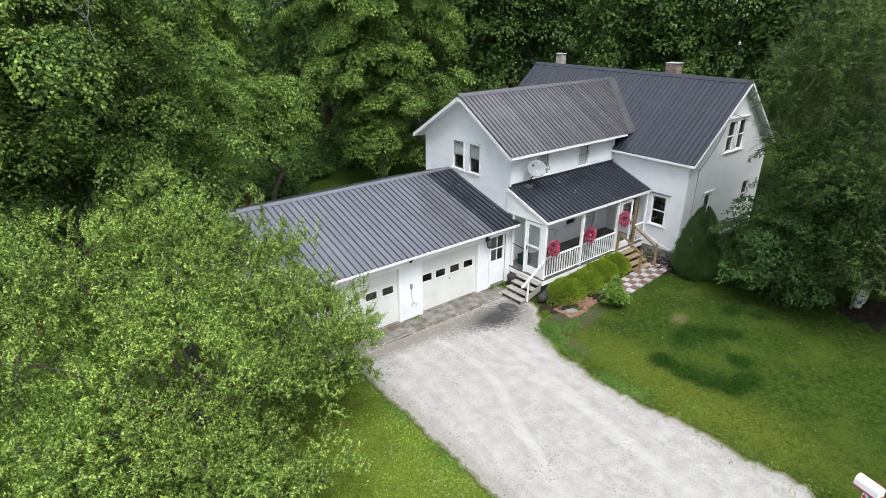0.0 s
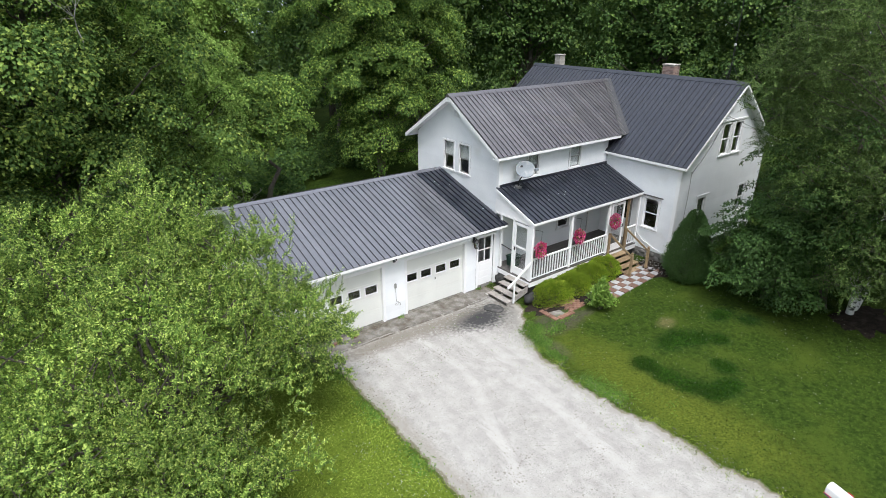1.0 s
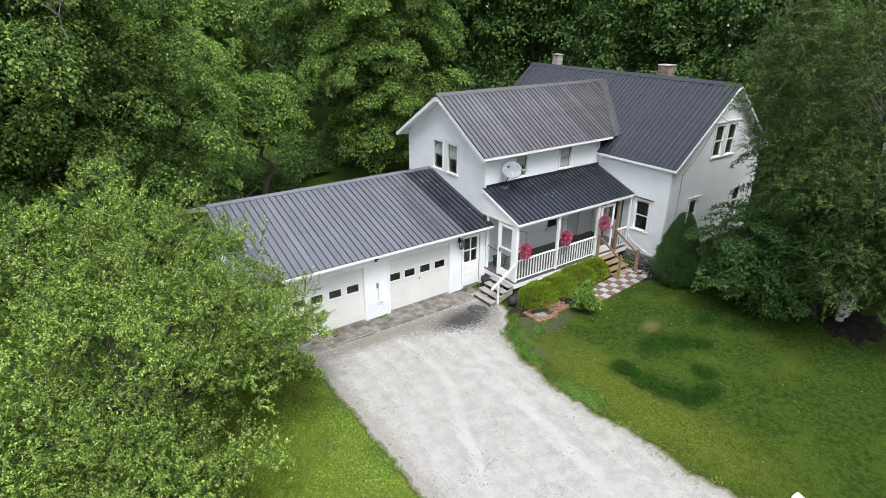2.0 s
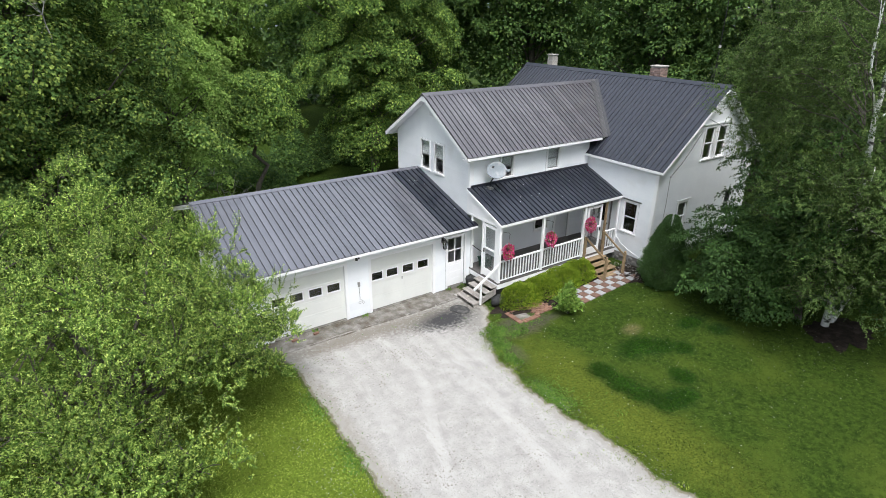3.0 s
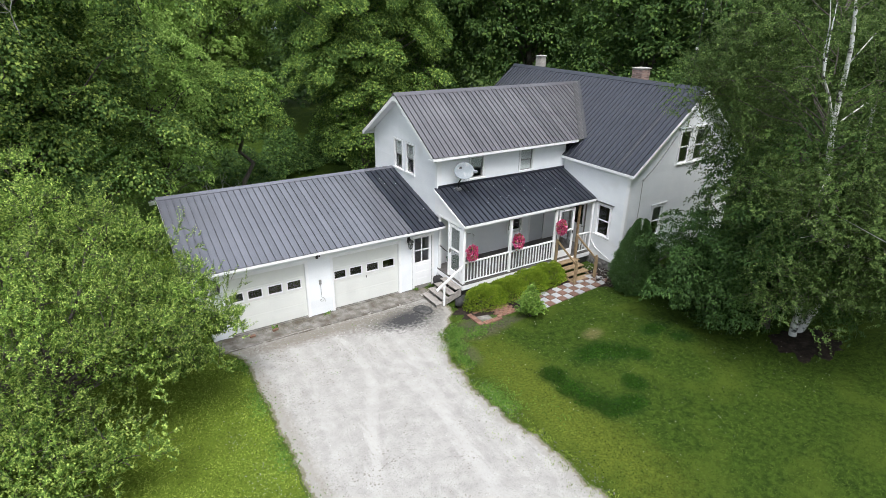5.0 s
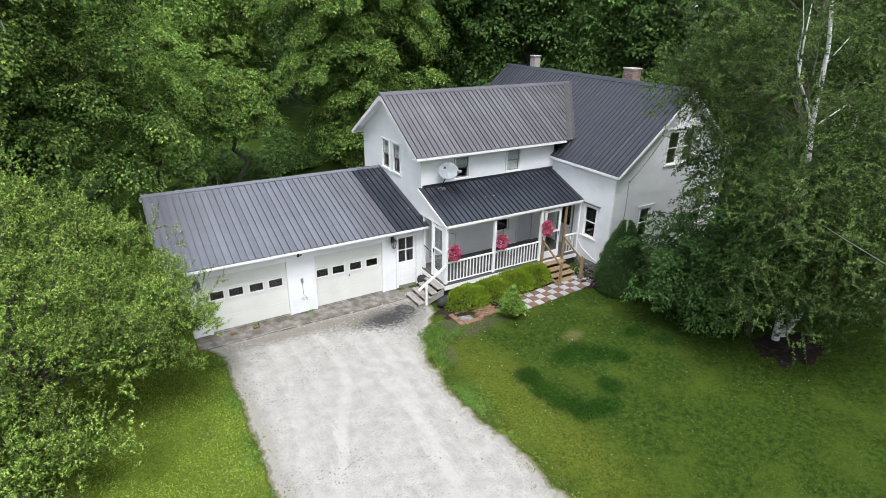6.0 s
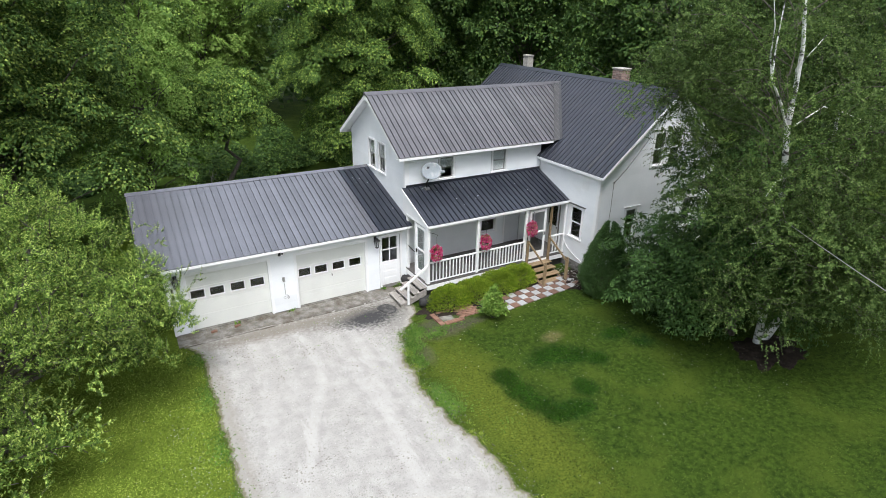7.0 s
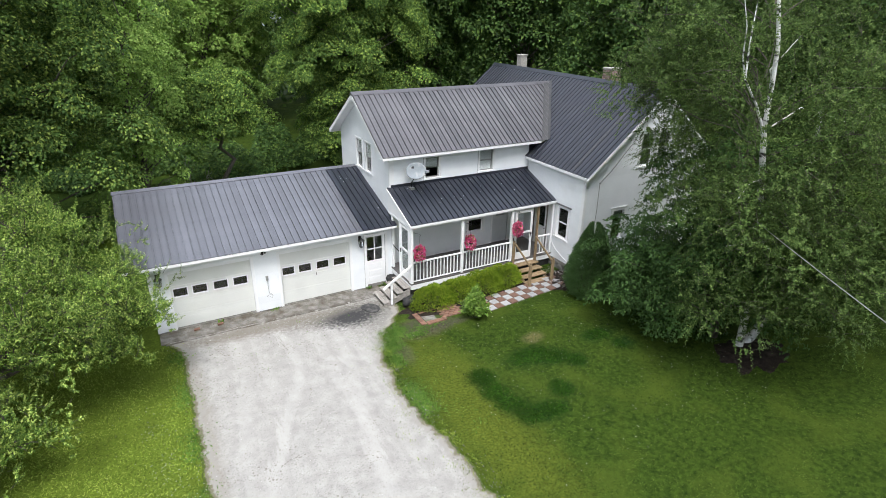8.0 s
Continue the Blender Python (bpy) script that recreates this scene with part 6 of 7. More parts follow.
# ---- paths ----
def tile_path():
    path = thing("tile_path", (3.5, -4.25, 0), "checkered path of white and brown paving tiles", "path")
    pitch, me = 0.335, {}
    for key, mat in ((0, PALE_TILE), (1, BROWN_TILE)):
        me[key] = Geo().box(-0.157, 0.157, -0.157, 0.157, -0.03, 0.03).mesh("tile", mat, 0.006)
    rng = random.Random(8)
    for i in range(12):
        for j in range(3):
            x, y = 3.45 + (i + 0.5) * pitch, -4.2 + (j + 0.5) * pitch + 0.02 * i
            t = part("tile", me[(i + j) % 2], None, path)
            t.location = (x - 3.5, y + 4.25, ground_z(x, y) + 0.012 + rng.uniform(-0.006, 0.006))
            t.rotation_euler = (rng.uniform(-0.02, 0.02), rng.uniform(-0.02, 0.02), rng.uniform(-0.04, 0.04) + 0.06)


def brick_path():
    path = thing("brick_path", (1.8, -3.4, 0), "uneven old red brick path with a concrete slab", "path")
    me = Geo().box(-0.1, 0.1, -0.05, 0.05, -0.04, 0.03).mesh("brick", BRICK, 0.006)
    rng = random.Random(9)

    def lay(x, y, turn):
        b = part("brick", me, None, path)
        b.location = (x - 1.8, y + 3.4, ground_z(x, y) + 0.02 + rng.uniform(-0.008, 0.012))
        b.rotation_euler = (rng.uniform(-0.05, 0.05), rng.uniform(-0.05, 0.05), turn + rng.uniform(-0.08, 0.08))

    for k in range(8):
        lay(0.8, -3.05 - k * 0.107, 0.0)
    for k in range(7):
        lay(0.98 + k * 0.112, -3.83, 1.57)
    for i in range(7):
        for j in range(7):
            if i > 2 or j > 5:
                lay(1.05 + i * 0.22 + 0.1 * (j % 2), -3.72 + j * 0.112, 0.0)
    for i in range(5):
        lay(2.75 + i * 0.23, -2.98 - 0.03 * i, 0.0)
    z = ground_z(1.2, -3.4)
    part("slab", Geo().box(0.93 - 1.8, 1.42 - 1.8, -3.72 + 3.4, -3.12 + 3.4, z - 0.03, z + 0.022), GRAVEL_EDGE, path, "grey concrete slab", bevel=0.01)


tile_path()
brick_path()
mat_at = (-0.5, -1.75)
g = Geo()
g.prism([(0.42 * math.cos(a) * (1 if math.cos(a) > 0 else 0.9), 0.33 * max(math.sin(a), -0.75), 0) for a in (k * math.pi / 12 for k in range(24))], (0, 0, 0.02))
for k in range(5):
    g.box(-0.3 + k * 0.14, -0.25 + k * 0.14, -0.2, 0.24, 0.02, 0.028)
doormat = tagged(new("doormat", g.mesh("doormat", MAT_RUBBER)), "black half-round rubber doormat before the steps", "doormat")
doormat.location, doormat.rotation_euler = (*mat_at, ground_z(*mat_at) + 0.026), (0, 0, -1.1)
for x, y, turn in ((-6.55, -0.42, 0.1), (-5.75, -0.4, 0.25)):
    b = tagged(new("loose_brick", Geo().box(-0.1, 0.1, -0.05, 0.05, 0, 0.065).mesh("loose_brick", BRICK, 0.006)), "single red brick lying on the apron", "brick", "loose bricks")
    b.location, b.rotation_euler = (x, y, 0.029), (0, 0, turn)


# ---- fittings on the walls ----
def wall_lantern(at):
    l = thing("wall_lantern", at, "black metal carriage lantern on the garage wall", "wall lamp", "garage lanterns")
    part("wall_plate", Geo().box(-0.06, 0.06, -0.025, 0, -0.02, 0.2), BLACK, l, bevel=0.008)
    part("arm", Geo().tube([(0, -0.02, 0.12), (0, -0.1, 0.2), (0, -0.17, 0.17)], 0.014, 6), BLACK, l)
    part("hood", Geo().tube([(0, -0.17, 0.06), (0, -0.17, 0.1), (0, -0.17, 0.15), (0, -0.17, 0.19)], [0.14, 0.1, 0.045, 0.015], 8), BLACK, l)
    cage = Geo()
    for k in range(6):
        a = math.pi * k / 3
        cage.beam((0.11 * math.cos(a), -0.17 + 0.11 * math.sin(a), 0.06), (0.075 * math.cos(a), -0.17 + 0.075 * math.sin(a), -0.2), 0.014, 0.014, up=(0.3, 0.2, 0.1))
    part("cage", cage, BLACK, l)
    part("lamp_glass", Geo().tube([(0, -0.17, 0.05), (0, -0.17, -0.19)], [0.095, 0.062], 6), GLASS, l).visible_shadow = False
    part("candle", Geo().tube([(0, -0.17, -0.19), (0, -0.17, -0.06)], 0.018, 6), PALE_TILE, l)
    part("foot", Geo().tube([(0, -0.17, -0.25), (0, -0.17, -0.2)], [0.03, 0.085], 8), BLACK, l)


wall_lantern((-0.2, -0.14, 2.2))
wall_lantern((-7.46, -0.14, 2.12))
m = thing("security_light", (-3.95, -0.14, 2.5), "small black security light under the eave", "light")
part("bracket", Geo().box(-0.04, 0.04, -0.08, 0, -0.04, 0.04), BLACK, m, bevel=0.006)
part("lamp_head", Geo().tube([(0, -0.06, -0.02), (-0.05, -0.16, -0.08)], [0.035, 0.055], 8), BLACK, m)
part("sensor", Geo().ball((0.07, -0.1, -0.06), 0.035, 0.035, 0.035, 8, 5), BLACK, m)
o = thing("outlet_box", (-3.9, -0.14, 1.38), "grey outdoor outlet with a dangling cord", "outlet")
part("cover", Geo().box(-0.045, 0.045, -0.05, 0, -0.09, 0.09), ALU, o, bevel=0.008)
part("cord", Geo().tube([(0, -0.03, -0.09), (0.01, -0.03, -0.4), (0.02, -0.03, -0.62)] + [(0.02 + 0.1 * math.sin(a), -0.03 - 0.01 * k, -0.7 + 0.06 * math.cos(a)) for k, a in enumerate(np.linspace(0, 9, 16))], 0.008, 5), ALU, o)
n = thing("number_plate", (-7.62, -0.14, 1.78), "small grey plate with a dark bar by the door", "sign")
part("plate", Geo().box(-0.04, 0.04, -0.012, 0.002, -0.1, 0.1), ALU, n, bevel=0.003)
part("bar", Geo().box(-0.012, 0.012, -0.016, -0.0125, -0.07, 0.07), BLACK, n)


def satellite_dish():
    d = thing("satellite_dish", (2.1, -0.12, 4.02), "grey-white satellite dish on a bent mast on the porch roof", "satellite dish")
    part("foot_plate", Geo().box(-0.09, 0.09, -0.12, 0.12, -0.03, 0.06), ALU, d)
    part("mast", Geo().tube([(0, 0, 0.0), (0, -0.02, 0.25), (0.06, -0.12, 0.45), (0.1, -0.16, 0.66)], 0.024, 8), BLACK, d)
    face = Vector((-0.42, -0.75, 0.5)).normalized()
    turn = face.to_track_quat("Z", "Y").to_matrix().to_4x4()
    g, rings, seg = Geo(), 7, 28
    for k in range(rings + 1):
        r = k / rings
        for s in range(seg):
            a = 2 * math.pi * s / seg
            g.v.append((0.4 * r * math.cos(a), 0.34 * r * math.sin(a), 0.09 * r * r))
    n0 = len(g.v)
    g.v += [(x * 1.01, y * 1.01, z - 0.014) for x, y, z in g.v[:n0]]
    for o_, flip in ((0, False), (n0, True)):
        for k in range(rings):
            for s in range(seg):
                q = (o_ + k * seg + s, o_ + k * seg + (s + 1) % seg, o_ + (k + 1) * seg + (s + 1) % seg, o_ + (k + 1) * seg + s)
                g.f.append(q[::-1] if flip else q)
    for s in range(seg):
        g.f.append((rings * seg + s, rings * seg + (s + 1) % seg, n0 + rings * seg + (s + 1) % seg, n0 + rings * seg + s))
    bowl = part("reflector", g, DISH, d, smooth=True)
    bowl.matrix_local = Matrix.Translation((0.1, -0.24, 0.76)) @ turn
    mark = part("emblem", Geo().prism([(-0.2, 0.1, 0.045), (-0.1, 0.1, 0.035), (-0.08, 0.18, 0.05), (-0.17, 0.18, 0.055)], (0, 0, 0.004)), BLACK, bowl)
    part("arm", Geo().tube([(0.1, -0.2, 0.62), (0.3, -0.42, 0.62), (0.42, -0.55, 0.78)], 0.016, 6), ALU, d)
    part("receiver", Geo().box(0.33, 0.5, -0.62, -0.5, 0.74, 0.84), DISH, d, "pale receiver head", bevel=0.02)


satellite_dish()


def antenna():
    a = thing("tv_antenna", (11.85, -2.95, 7.75), "tall thin television antenna mast on the roof ridge", "antenna")
    part("mast", Geo().tube([(0, 0, 0.0), (0, 0, 1.4), (0.01, 0, 3.9)], 0.016, 6), BLACK, a)
    for dx, dy, dz in ((0.55, 0.35, -0.45), (-0.55, 0.35, -0.3), (0.0, -0.6, -0.08)):
        part("stay", Geo().tube([(0, 0, 0.85), (dx, dy, dz)], 0.008, 5), BLACK, a)
    part("junction_box", Geo().box(-0.05, 0.05, -0.04, 0.04, 1.5, 1.62), PIPE, a, bevel=0.01)
    part("boom", Geo().tube([(-1.0, 0.3, 3.5), (1.0, -0.3, 3.5)], 0.014, 6), ALU, a)
    for k in range(7):
        t = -1.0 + k * 0.33
        w = 0.75 - 0.07 * k
        part("element", Geo().tube([(t - 0.29 * w, -0.3 * t - 0.95 * w, 3.52), (t + 0.29 * w, -0.3 * t + 0.95 * w, 3.52)], 0.008, 5), ALU, a)
    part("cable", Geo().tube([(0.03, 0, 1.5), (0.1, -0.05, 0.9), (-0.03, 0.05, 0.5), (-0.35, 0.0, -0.28)], 0.01, 5), BLACK, a)


antenna()


# ---- porch things ----
def hanging_basket(at, seed):
    rng = np.random.default_rng(seed)
    b = thing("hanging_basket", at, "hanging basket overflowing with pink and white flowers", "flower basket", "baskets on the porch posts")
    part("bracket", Geo().tube([(-0.22, 0.28, 0.5), (-0.2, 0.25, 0.72), (0, 0, 0.7), (0.02, -0.03, 0.64)], 0.009, 6), BLACK, b, "black iron bracket")
    part("hook_wire", Geo().tube([(0, 0, 0.64), (0.0, 0, 0.25)], 0.005, 5), BLACK, b)
    part("pot", Geo().tube([(0, 0, -0.1), (0, 0, 0.06)], [0.11, 0.16], 14), BLACK, b)

    def puff(count, mat, leaf, name, scale, low):
        d = unit(rng.normal(0, 1, (count, 3)))
        around = np.arctan2(d[:, 1], d[:, 0])
        r = rng.uniform(0.75, 1.08, count) * (1 + 0.16 * np.sin(3 * around + seed) * np.sin(4 * d[:, 2] + seed))
        pos = d * r[:, None] * np.array(scale) + np.array([0, 0, low])
        pos[:, 2] -= 0.1 * rng.uniform(0, 1, count) * (d[:, 2] < 0)
        ln = leaf * rng.uniform(0.7, 1.3, count)
        part(name, leaf_mesh(name, mat, pos, unit(d + rng.normal(0, 0.5, (count, 3))), unit(d + rng.normal(0, 0.5, (count, 3))), ln, ln * 0.9), None, b)

    puff(700, PETAL, 0.055, "blossoms", (0.2, 0.19, 0.27), -0.05)
    puff(160, SHRUB_LEAF, 0.06, "leaves", (0.16, 0.16, 0.25), -0.05)


hanging_basket((1.42, -2.22, 2.22), 61)
hanging_basket((3.67, -2.22, 2.24), 62)
hanging_basket((5.98, -2.22, 2.4), 63)
bin_ = thing("storage_tub", (1.75, -0.45, 0.78), "dark green plastic tub on the porch floor", "tub")
part("body", Geo().hexa([(-0.2, -0.16, 0), (0.2, -0.16, 0), (0.2, 0.16, 0), (-0.2, 0.16, 0), (-0.24, -0.2, 0.42), (0.24, -0.2, 0.42), (0.24, 0.2, 0.42), (-0.24, 0.2, 0.42)]), GREEN_PLASTIC, bin_, bevel=0.01)
part("lid", Geo().box(-0.26, 0.26, -0.22, 0.22, 0.42, 0.45), GREEN_PLASTIC, bin_, bevel=0.008)


def crumpled_bag(at, size, seed):
    g, rng = Geo(), random.Random(seed)
    g.ball((0, 0, size[2] * 0.5), size[0], size[1], size[2] * 0.5, 14, 9)
    for i, v in enumerate(g.v):
        q = 1 + 0.22 * noise.noise((v[0] * 6 + seed, v[1] * 6, v[2] * 6)) + 0.08 * rng.uniform(-1, 1)
        g.v[i] = (v[0] * q, v[1] * q, max(0.0, v[2] * q))
    b = tagged(new("black_sheet", g.mesh("black_sheet", RUBBER, 0, True)), "crumpled black plastic sheeting heaped beside the steps", "plastic sheet", "black plastic heaps")
    b.location = (*at, ground_z(*at) + 0.005)


crumpled_bag((0.95, -0.55), (0.2, 0.22, 0.62), 3)
crumpled_bag((0.95, -2.32), (0.34, 0.2, 0.42), 4)


# ---- cables, hose, mailbox ----
def cable(name, a, b, sag, r, label):
    a, b = Vector(a), Vector(b)
    pts = [a.lerp(b, t) - Vector((0, 0, sag * 4 * t * (1 - t))) for t in np.linspace(0, 1, 22)]
    tagged(new(name, Geo().tube(pts, r, 5).mesh(name, ALU)), label, "cable")


cable("power_cable", (10.9, -3.72, 6.5), (-4.5, -31.0, 6.2), 0.8, 0.011, "grey service cable running from the gable to the road")
g = Geo().tube([(8.03, -1.95, 1.45), (8.03, -2.05, 1.25), (8.02, -2.3, 1.05), (8.02, -2.8, 0.85), (8.02, -3.3, 0.72), (8.02, -3.6, 0.7)], 0.016, 7)
tagged(new("conduit", g.mesh("conduit", TRIM, 0, True)), "white conduit curving down the house wall", "pipe")
ins = thing("wall_insulator", (8.75, -3.69, 4.35), "small grey insulator and wires on the gable siding", "insulator")
part("knob", Geo().ball((0, -0.05, 0), 0.045, 0.05, 0.045, 8, 6), ALU, ins, smooth=True)
part("wire", Geo().tube([(0, -0.03, 0), (0.02, -0.03, -1.2), (-0.05, -0.03, -2.6)], 0.01, 5), ALU, ins)
part("loop", Geo().tube([(0.05, -0.04, 0.02), (0.5, -0.12, 0.5), (1.0, -0.14, 1.05), (1.7, -0.05, 1.65)], 0.01, 5), BLACK, ins)


def mailbox():
    z = ground_z(-1.29, -13.66) - 0.06
    m = thing("mailbox", (-1.29, -13.66, z), "white post-mounted mailbox with red and blue trim", "mailbox")
    turn = Matrix.Rotation(radians(-107), 4, "Z")
    g = Geo()
    prof = [(-0.12, 0), (0.12, 0), (0.12, 0.12)] + [(0.12 * math.cos(a), 0.12 + 0.12 * math.sin(a)) for a in np.linspace(0.3, 2.84, 8)] + [(-0.12, 0.12)]
    g.prism([(-0.25, y, 1.0 + h) for y, h in prof], (0.5, 0, 0))
    for name, geo, mat in (
        ("box", g, TRIM), ("post", Geo().box(-0.05, 0.05, -0.05, 0.05, -0.1, 0.94), TRIM), ("shelf", Geo().box(-0.25, 0.25, -0.1, 0.1, 0.93, 0.98), BLUE),
        ("trim_band", Geo().box(-0.26, 0.26, -0.13, 0.13, 0.98, 1.0), RED), ("flag", Geo().box(0.05, 0.17, 0.125, 0.135, 1.1, 1.2), RED),
        ("diamond", Geo().prism([(0, -0.052, 0.72), (0.04, -0.052, 0.8), (0, -0.052, 0.88), (-0.04, -0.052, 0.8)], (0, -0.006, 0)), RED),
        ("brace", Geo().beam((0.05, 0, 0.7), (0.22, 0, 0.94), 0.04, 0.04, up=(0, 1, 0)), TRIM),
    ):
        part(name, geo, mat, m, bevel=0.004 if name in ("post", "shelf") else 0).matrix_local = turn


mailbox()


# ---- grass, weeds, stones: what nobody could count ----
def scatter(name, mat, count, seed, area, keep, leaf, wide, stand, label, category, near=False):
    """Upright blades or leaves over an area of the ground, where keep() says so."""
    rng = np.random.default_rng(seed)
    x, y = rng.uniform(area[0], area[1], count), rng.uniform(area[2], area[3], count)
    ok = keep(x, y, rng)
    x, y = x[ok], y[ok]
    n = len(x)
    z = np.array([ground_z(a, b) for a, b in zip(x, y)])
    way = unit(np.stack([rng.normal(0, 1, n), rng.normal(0, 1, n), np.full(n, stand)], 1))
    nrm = unit(rng.normal(0, 1, (n, 3)) * 0.25 + np.array([0, 0, 1.0]))
    ln = leaf * rng.uniform(0.6, 1.5, n)
    me = leaf_mesh(name, mat, np.stack([x, y, z + 0.004], 1), way, nrm, ln, ln * wide, near=near, droop=-0.05)
    return tagged(new(name, me), label, category, kind="stuff")


def off_drive(x, y, soft=0.25, rng=None):
    d = np.maximum(-7.27 - x, x - drive_right(y))
    return d > (0.0 if rng is None else rng.normal(0.02, soft, len(x)))


def lawn_keep(x, y, rng):
    ok = off_drive(x, y, 0.12, rng)
    ok &= ~((x > -8.4) & (y > -1.0))
    ok &= ~((x > 0.3) & (y > -3.3 + rng.normal(0, 0.06, len(x))) & (x < 9.5))
    ok &= ~((x > 3.4) & (x < 7.5) & (y > -4.15 + rng.normal(0, 0.05, len(x))))
    ok &= ~((x > 0.6) & (x < 3.4) & (y > -3.95 + rng.normal(0, 0.08, len(x))))
    ok &= ~(np.hypot((x - 0.7) / 1.0, (y + 3.95) / 0.55) < rng.uniform(0.4, 1.15, len(x)))
    ok &= ~(np.hypot((x - 9.6) / 1.2, (y + 10.8) / 0.85) < rng.uniform(0.8, 1.05, len(x)))
    return ok


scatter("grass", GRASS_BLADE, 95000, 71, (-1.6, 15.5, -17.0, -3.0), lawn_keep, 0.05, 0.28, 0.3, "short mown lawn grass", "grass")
scatter("grass", PALE_BLADE, 75000, 72, (-14.0, -6.9, -13.0, -0.2), lawn_keep, 0.065, 0.26, 0.4, "short mown lawn grass beside the apple tree", "grass")


def lush_keep(x, y, rng):
    ok = np.zeros(len(x), bool)
    for cx, cy, rx, ry, tint in LAWN_SPOTS:
        if tint == LUSH:
            ok |= np.hypot((x - cx) / rx, (y - cy) / ry) < rng.uniform(0.5, 1.05, len(x))
    return ok


scatter("lush_grass", LUSH_BLADE, 26000, 73, (0.5, 6.2, -10.2, -6.6), lush_keep, 0.08, 0.22, 0.5, "dark green lush patches of longer grass", "grass")


def weed_keep(x, y, rng):
    edge = np.abs(x - (drive_right(y) + 0.1)) < rng.exponential(0.28, len(x))
    tuft = np.sin(x * 2.3 + 1.0) * np.sin(y * 1.9) + rng.normal(0, 0.35, len(x)) > 0.25
    clump = np.hypot((x + 0.4) / 0.55, (y + 3.75) / 0.5) < rng.uniform(0.3, 1.1, len(x))
    soil = (np.hypot((x - 0.8) / 0.9, (y + 3.9) / 0.4) < rng.uniform(0.2, 1.1, len(x))) & (rng.uniform(0, 1, len(x)) < 0.35)
    return (edge & tuft) | clump | soil


scatter("edge_weeds", WEED, 110000, 74, (-1.9, 1.6, -9.5, -3.2), weed_keep, 0.046, 0.5, 0.35, "clumps of weeds along the drive's edge", "weeds")
def shoulder_keep(x, y, rng):
    d = x - drive_right(y)
    patchy = np.sin(x * 3.7 + y * 2.1) * np.sin(y * 3.3 - x) + np.sin(x * 9 + 2) * np.sin(y * 8.1) * 0.6 + rng.normal(0, 0.3, len(x)) > 0.35
    return (d > -rng.exponential(0.4, len(x))) & (d < 0.3) & patchy


scatter("shoulder_weeds", PALE_BLADE, 42000, 78, (-2.6, 0.6, -13.0, -3.2), shoulder_keep, 0.055, 0.3, 0.5, "sparse dry grass on the drive's gravel shoulder", "weeds")
scatter("edge_weeds", WEED, 26000, 75, (-7.7, -6.3, -11.0, -1.6), lambda x, y, rng: (np.abs(x + 7.32) < rng.exponential(0.16, len(x))) & (np.sin(y * 2.7) + rng.normal(0, 0.5, len(x)) > 0.1), 0.065, 0.45, 0.35, "weeds along the grass edge of the drive", "weeds")
scatter("corner_weeds", WEED, 16000, 79, (-1.5, 0.9, -6.2, -2.9), lambda x, y, rng: np.minimum.reduce([np.hypot((x - cx) / rx, (y - cy) / ry) for cx, cy, rx, ry in ((-0.45, -3.75, 0.5, 0.3), (-0.75, -4.5, 0.4, 0.45), (-1.0, -5.4, 0.28, 0.5), (0.25, -4.3, 0.5, 0.22))]) < rng.uniform(0.2, 1.15, len(x)), 0.075, 0.35, 0.6, "thick fresh weeds at the corner of lawn and drive", "weeds")
scatter("drive_weeds", WEED, 14000, 76, (-7.0, -0.6, -4.2, -1.2), lambda x, y, rng: (np.sin(x * 5.1 + 2) * np.sin(y * 6.3 + 1) + 0.35 * np.sin(x * 13 + y * 9) > 0.93) & (rng.uniform(0, 1, len(x)) < 0.7), 0.045, 0.5, 0.3, "sparse weeds growing in the gravel", "weeds")
scatter("wall_weeds", WEED, 5000, 77, (-7.6, 1.1, -0.5, -0.15), lambda x, y, rng: np.minimum.reduce([np.hypot(x - cx, y + 0.22) for cx in (-3.75, 0.1, 0.75, -5.7)]) < rng.uniform(0, 0.13, len(x)), 0.1, 0.4, 1.2, "weeds at the foot of the garage wall", "weeds")


def clover_keep(x, y, rng):
    d = np.minimum.reduce([np.hypot((x - cx) / rx, (y - cy) / ry) for cx, cy, rx, ry in ((-8.0, -7.2, 0.5, 1.4), (-7.6, -8.6, 0.5, 0.9), (-8.3, -5.4, 0.4, 0.8))])
    return ((d < rng.exponential(0.5, len(x))) | ((x > 0) & (rng.uniform(0, 1, len(x)) < 0.03))) & off_drive(x, y, 0.1, rng)


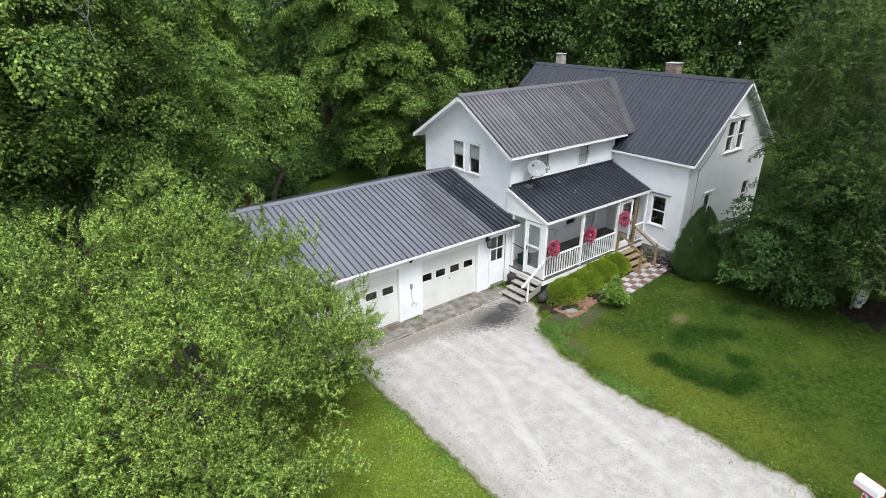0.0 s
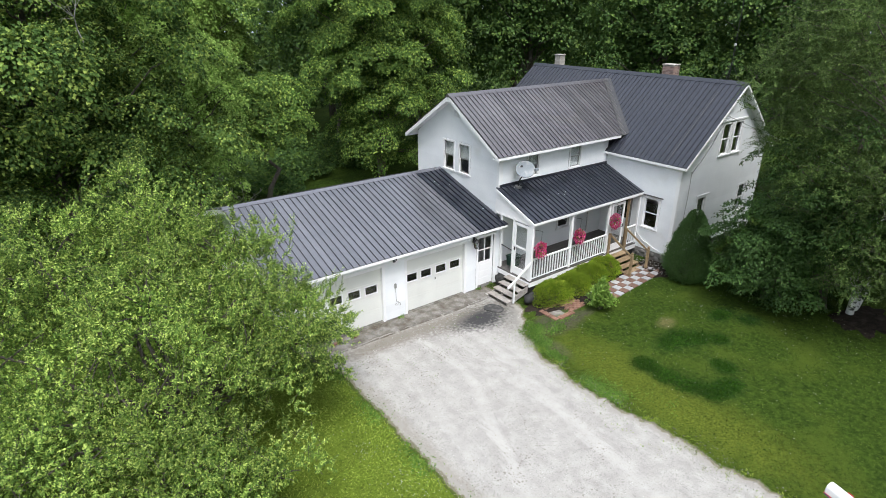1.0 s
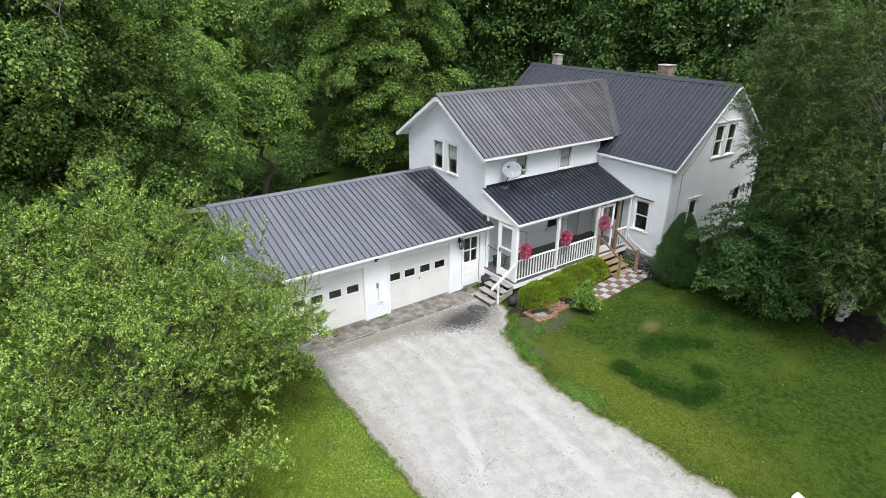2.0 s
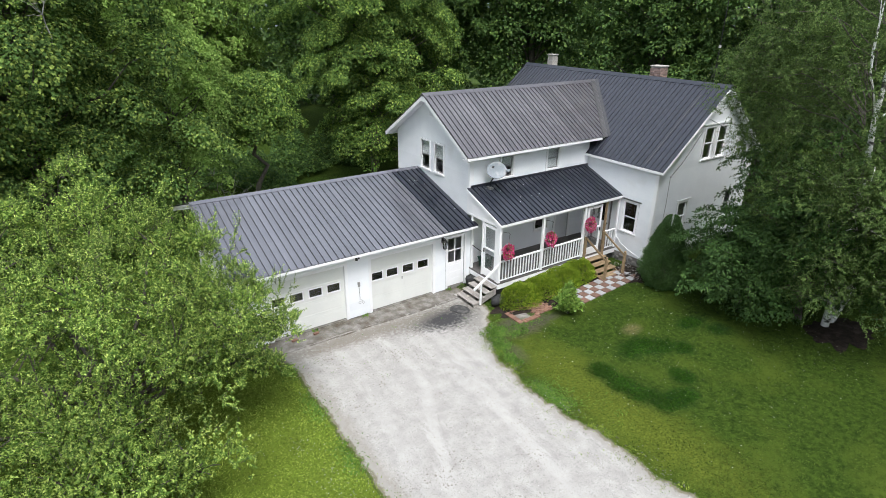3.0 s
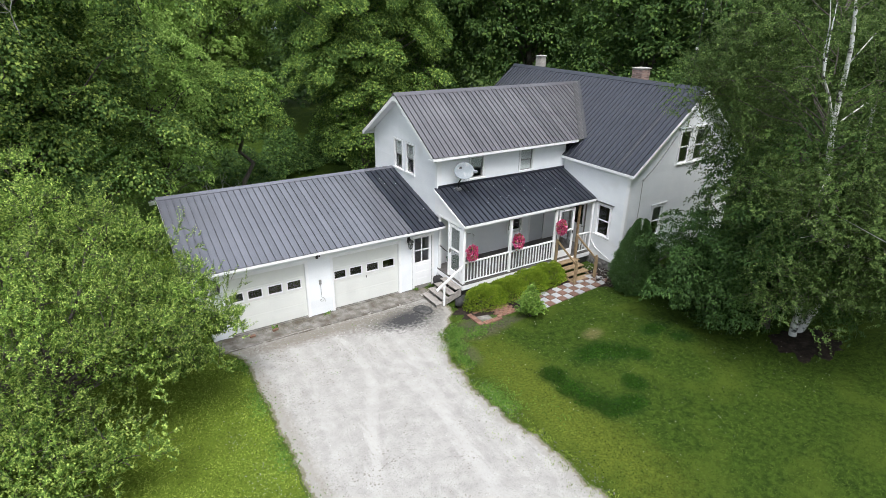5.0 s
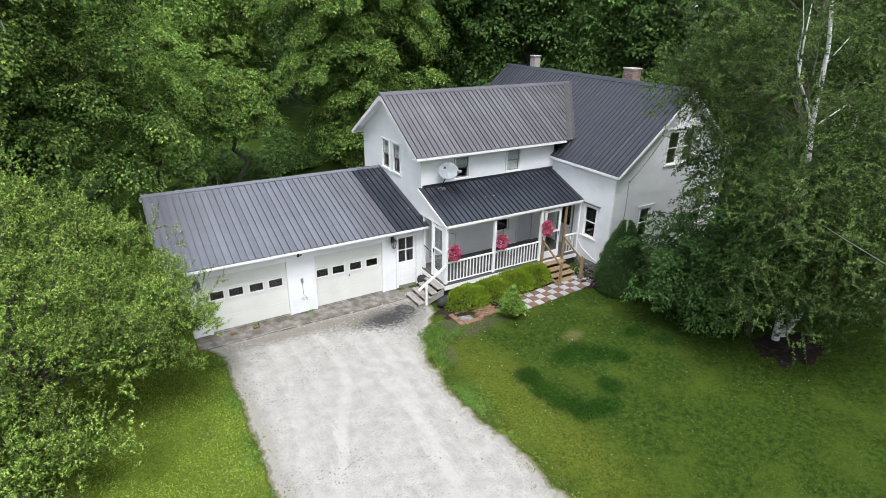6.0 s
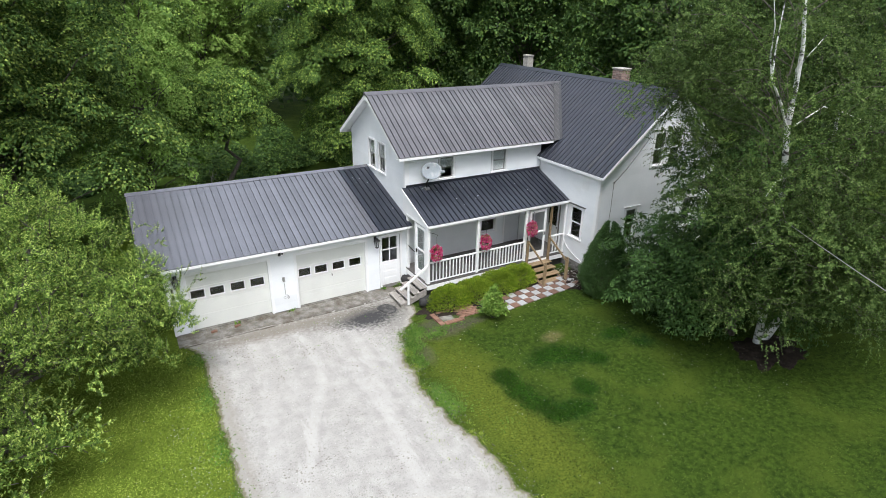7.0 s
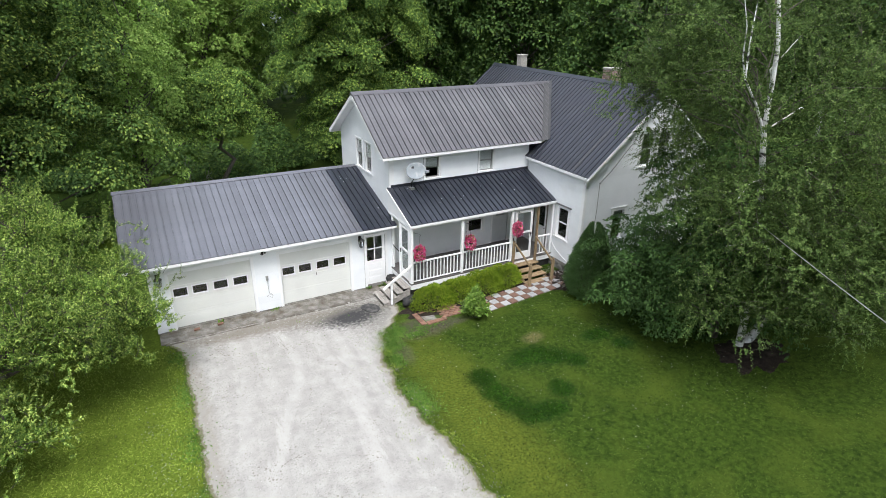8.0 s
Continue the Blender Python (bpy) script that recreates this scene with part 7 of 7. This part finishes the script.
def specks(name, mat, count, seed, area, keep, r, label, category, lift=0.05, squash=0.6):
    """Tiny lumps over the ground, each an island of eight faces."""
    rng = np.random.default_rng(seed)
    x, y = rng.uniform(area[0], area[1], count), rng.uniform(area[2], area[3], count)
    ok = keep(x, y, rng)
    x, y = x[ok], y[ok]
    n = len(x)
    z = np.array([ground_z(a, b) for a, b in zip(x, y)]) + lift
    s = r * rng.uniform(0.5, 1.6, (n, 1))
    a = rng.uniform(0, 6.28, n)
    c = np.stack([x, y, z], 1)
    u, v = np.stack([np.cos(a), np.sin(a), 0 * a], 1) * s, np.stack([-np.sin(a), np.cos(a), 0 * a], 1) * s * rng.uniform(0.6, 1, (n, 1))
    w = np.array([0, 0, 1.0]) * s * squash
    verts = np.stack([c + u, c + v, c - u, c - v, c + w, c - w], 1).reshape(-1, 3)
    tri = np.array([0, 1, 4, 1, 2, 4, 2, 3, 4, 3, 0, 4, 1, 0, 5, 2, 1, 5, 3, 2, 5, 0, 3, 5])
    loops = (np.arange(n)[:, None] * 6 + tri[None]).ravel()
    me = bpy.data.meshes.new(name)
    me.vertices.add(len(verts))
    me.vertices.foreach_set("co", verts.ravel())
    me.loops.add(len(loops))
    me.loops.foreach_set("vertex_index", loops.astype(np.int32))
    me.polygons.add(n * 8)
    me.polygons.foreach_set("loop_start", (np.arange(n * 8) * 3).astype(np.int32))
    me.update(calc_edges=True)
    me.materials.append(mat)
    return tagged(new(name, me), label, category, kind="stuff")


specks("clover", CLOVER, 26000, 81, (-10.5, 9.0, -12.5, -4.0), clover_keep, 0.014, "small white clover heads in the lawn", "clover")
on_drive = lambda x, y, rng: ~off_drive(x, y, 0.15, rng)
specks("gravel_stones", PEBBLE, 9000, 82, (-7.6, 0.6, -15.0, -1.0), lambda x, y, rng: on_drive(x, y, rng) & (np.hypot((x + 1.2) / 1.2, (y + 2.0) / 0.7) > 1), 0.011, "loose limestone stones on the drive", "gravel", 0.024)
specks("shoulder_stones", STONE, 2400, 85, (-1.9, 0.2, -13.0, -3.2), lambda x, y, rng: np.abs(x - drive_right(y) - 0.05) < rng.normal(0.0, 0.3, len(x)), 0.016, "loose grey stones along the drive's edge", "gravel", 0.03)
specks("leaf_litter", DEBRIS, 6500, 83, (-7.1, -0.6, -9.0, -1.1), lambda x, y, rng: on_drive(x, y, rng) & (np.sin(x * 2.9 + 0.6) * np.sin(y * 2.3 + x) + 0.22 * (y + 2.5) - 0.12 * (x + 4.5) + rng.normal(0, 0.4, len(x)) > 0.5), 0.016, "dry leaf litter blown over the gravel", "leaf litter", 0.024, 0.25)
specks("apron_litter", DEBRIS, 5200, 86, (-7.7, 1.1, -0.94, -0.16), lambda x, y, rng: (-0.16 - y < rng.exponential(0.14, len(x))) | ((np.sin(x * 2.1) + rng.normal(0, 0.5, len(x)) > 1.2)), 0.013, "dry leaf litter and dirt along the apron", "leaf litter", 0.034, 0.35)
specks("bed_pebbles", PEBBLE, 420, 84, (6.9, 8.0, -4.3, -2.2), lambda x, y, rng: rng.uniform(0, 1, len(x)) < 0.4, 0.025, "scattered pale stones in the mulch", "stones", 0.05)


def roof_specks():
    """Petals and flakes of paint lying on the roofs near the wall."""
    rng = np.random.default_rng(95)
    rows = [(rng.uniform(1.4, 7.8), rng.uniform(-1.9, 0.05)) for _ in range(18)]
    g = Geo()
    for x, y in rows:
        z = P_EAVE[1] + (y - P_EAVE[0]) * (P_TOP[1] - P_EAVE[1]) / (P_TOP[0] - P_EAVE[0]) + 0.012
        s = rng.uniform(0.006, 0.016)
        g.box(x - s, x + s * 1.6, y - s, y + s, z, z + 0.008)
    tagged(part("fallen_flakes", g, TRIM, None), "white flakes scattered over the porch roof", "flakes", kind="stuff")
    g = Geo()
    for _ in range(9):
        x, y = rng.uniform(-0.2, 1.15), rng.uniform(0.5, 3.6)
        z = G_EAVE[1] + (y - G_EAVE[0]) * (G_RIDGE[1] - G_EAVE[1]) / (G_RIDGE[0] - G_EAVE[0]) + 0.012
        s = rng.uniform(0.008, 0.02)
        g.box(x - s, x + s * 1.6, y - s, y + s, z, z + 0.008)
    tagged(part("fallen_flakes", g, TRIM, None), "white flakes scattered over the garage roof", "flakes", kind="stuff")


roof_specks()
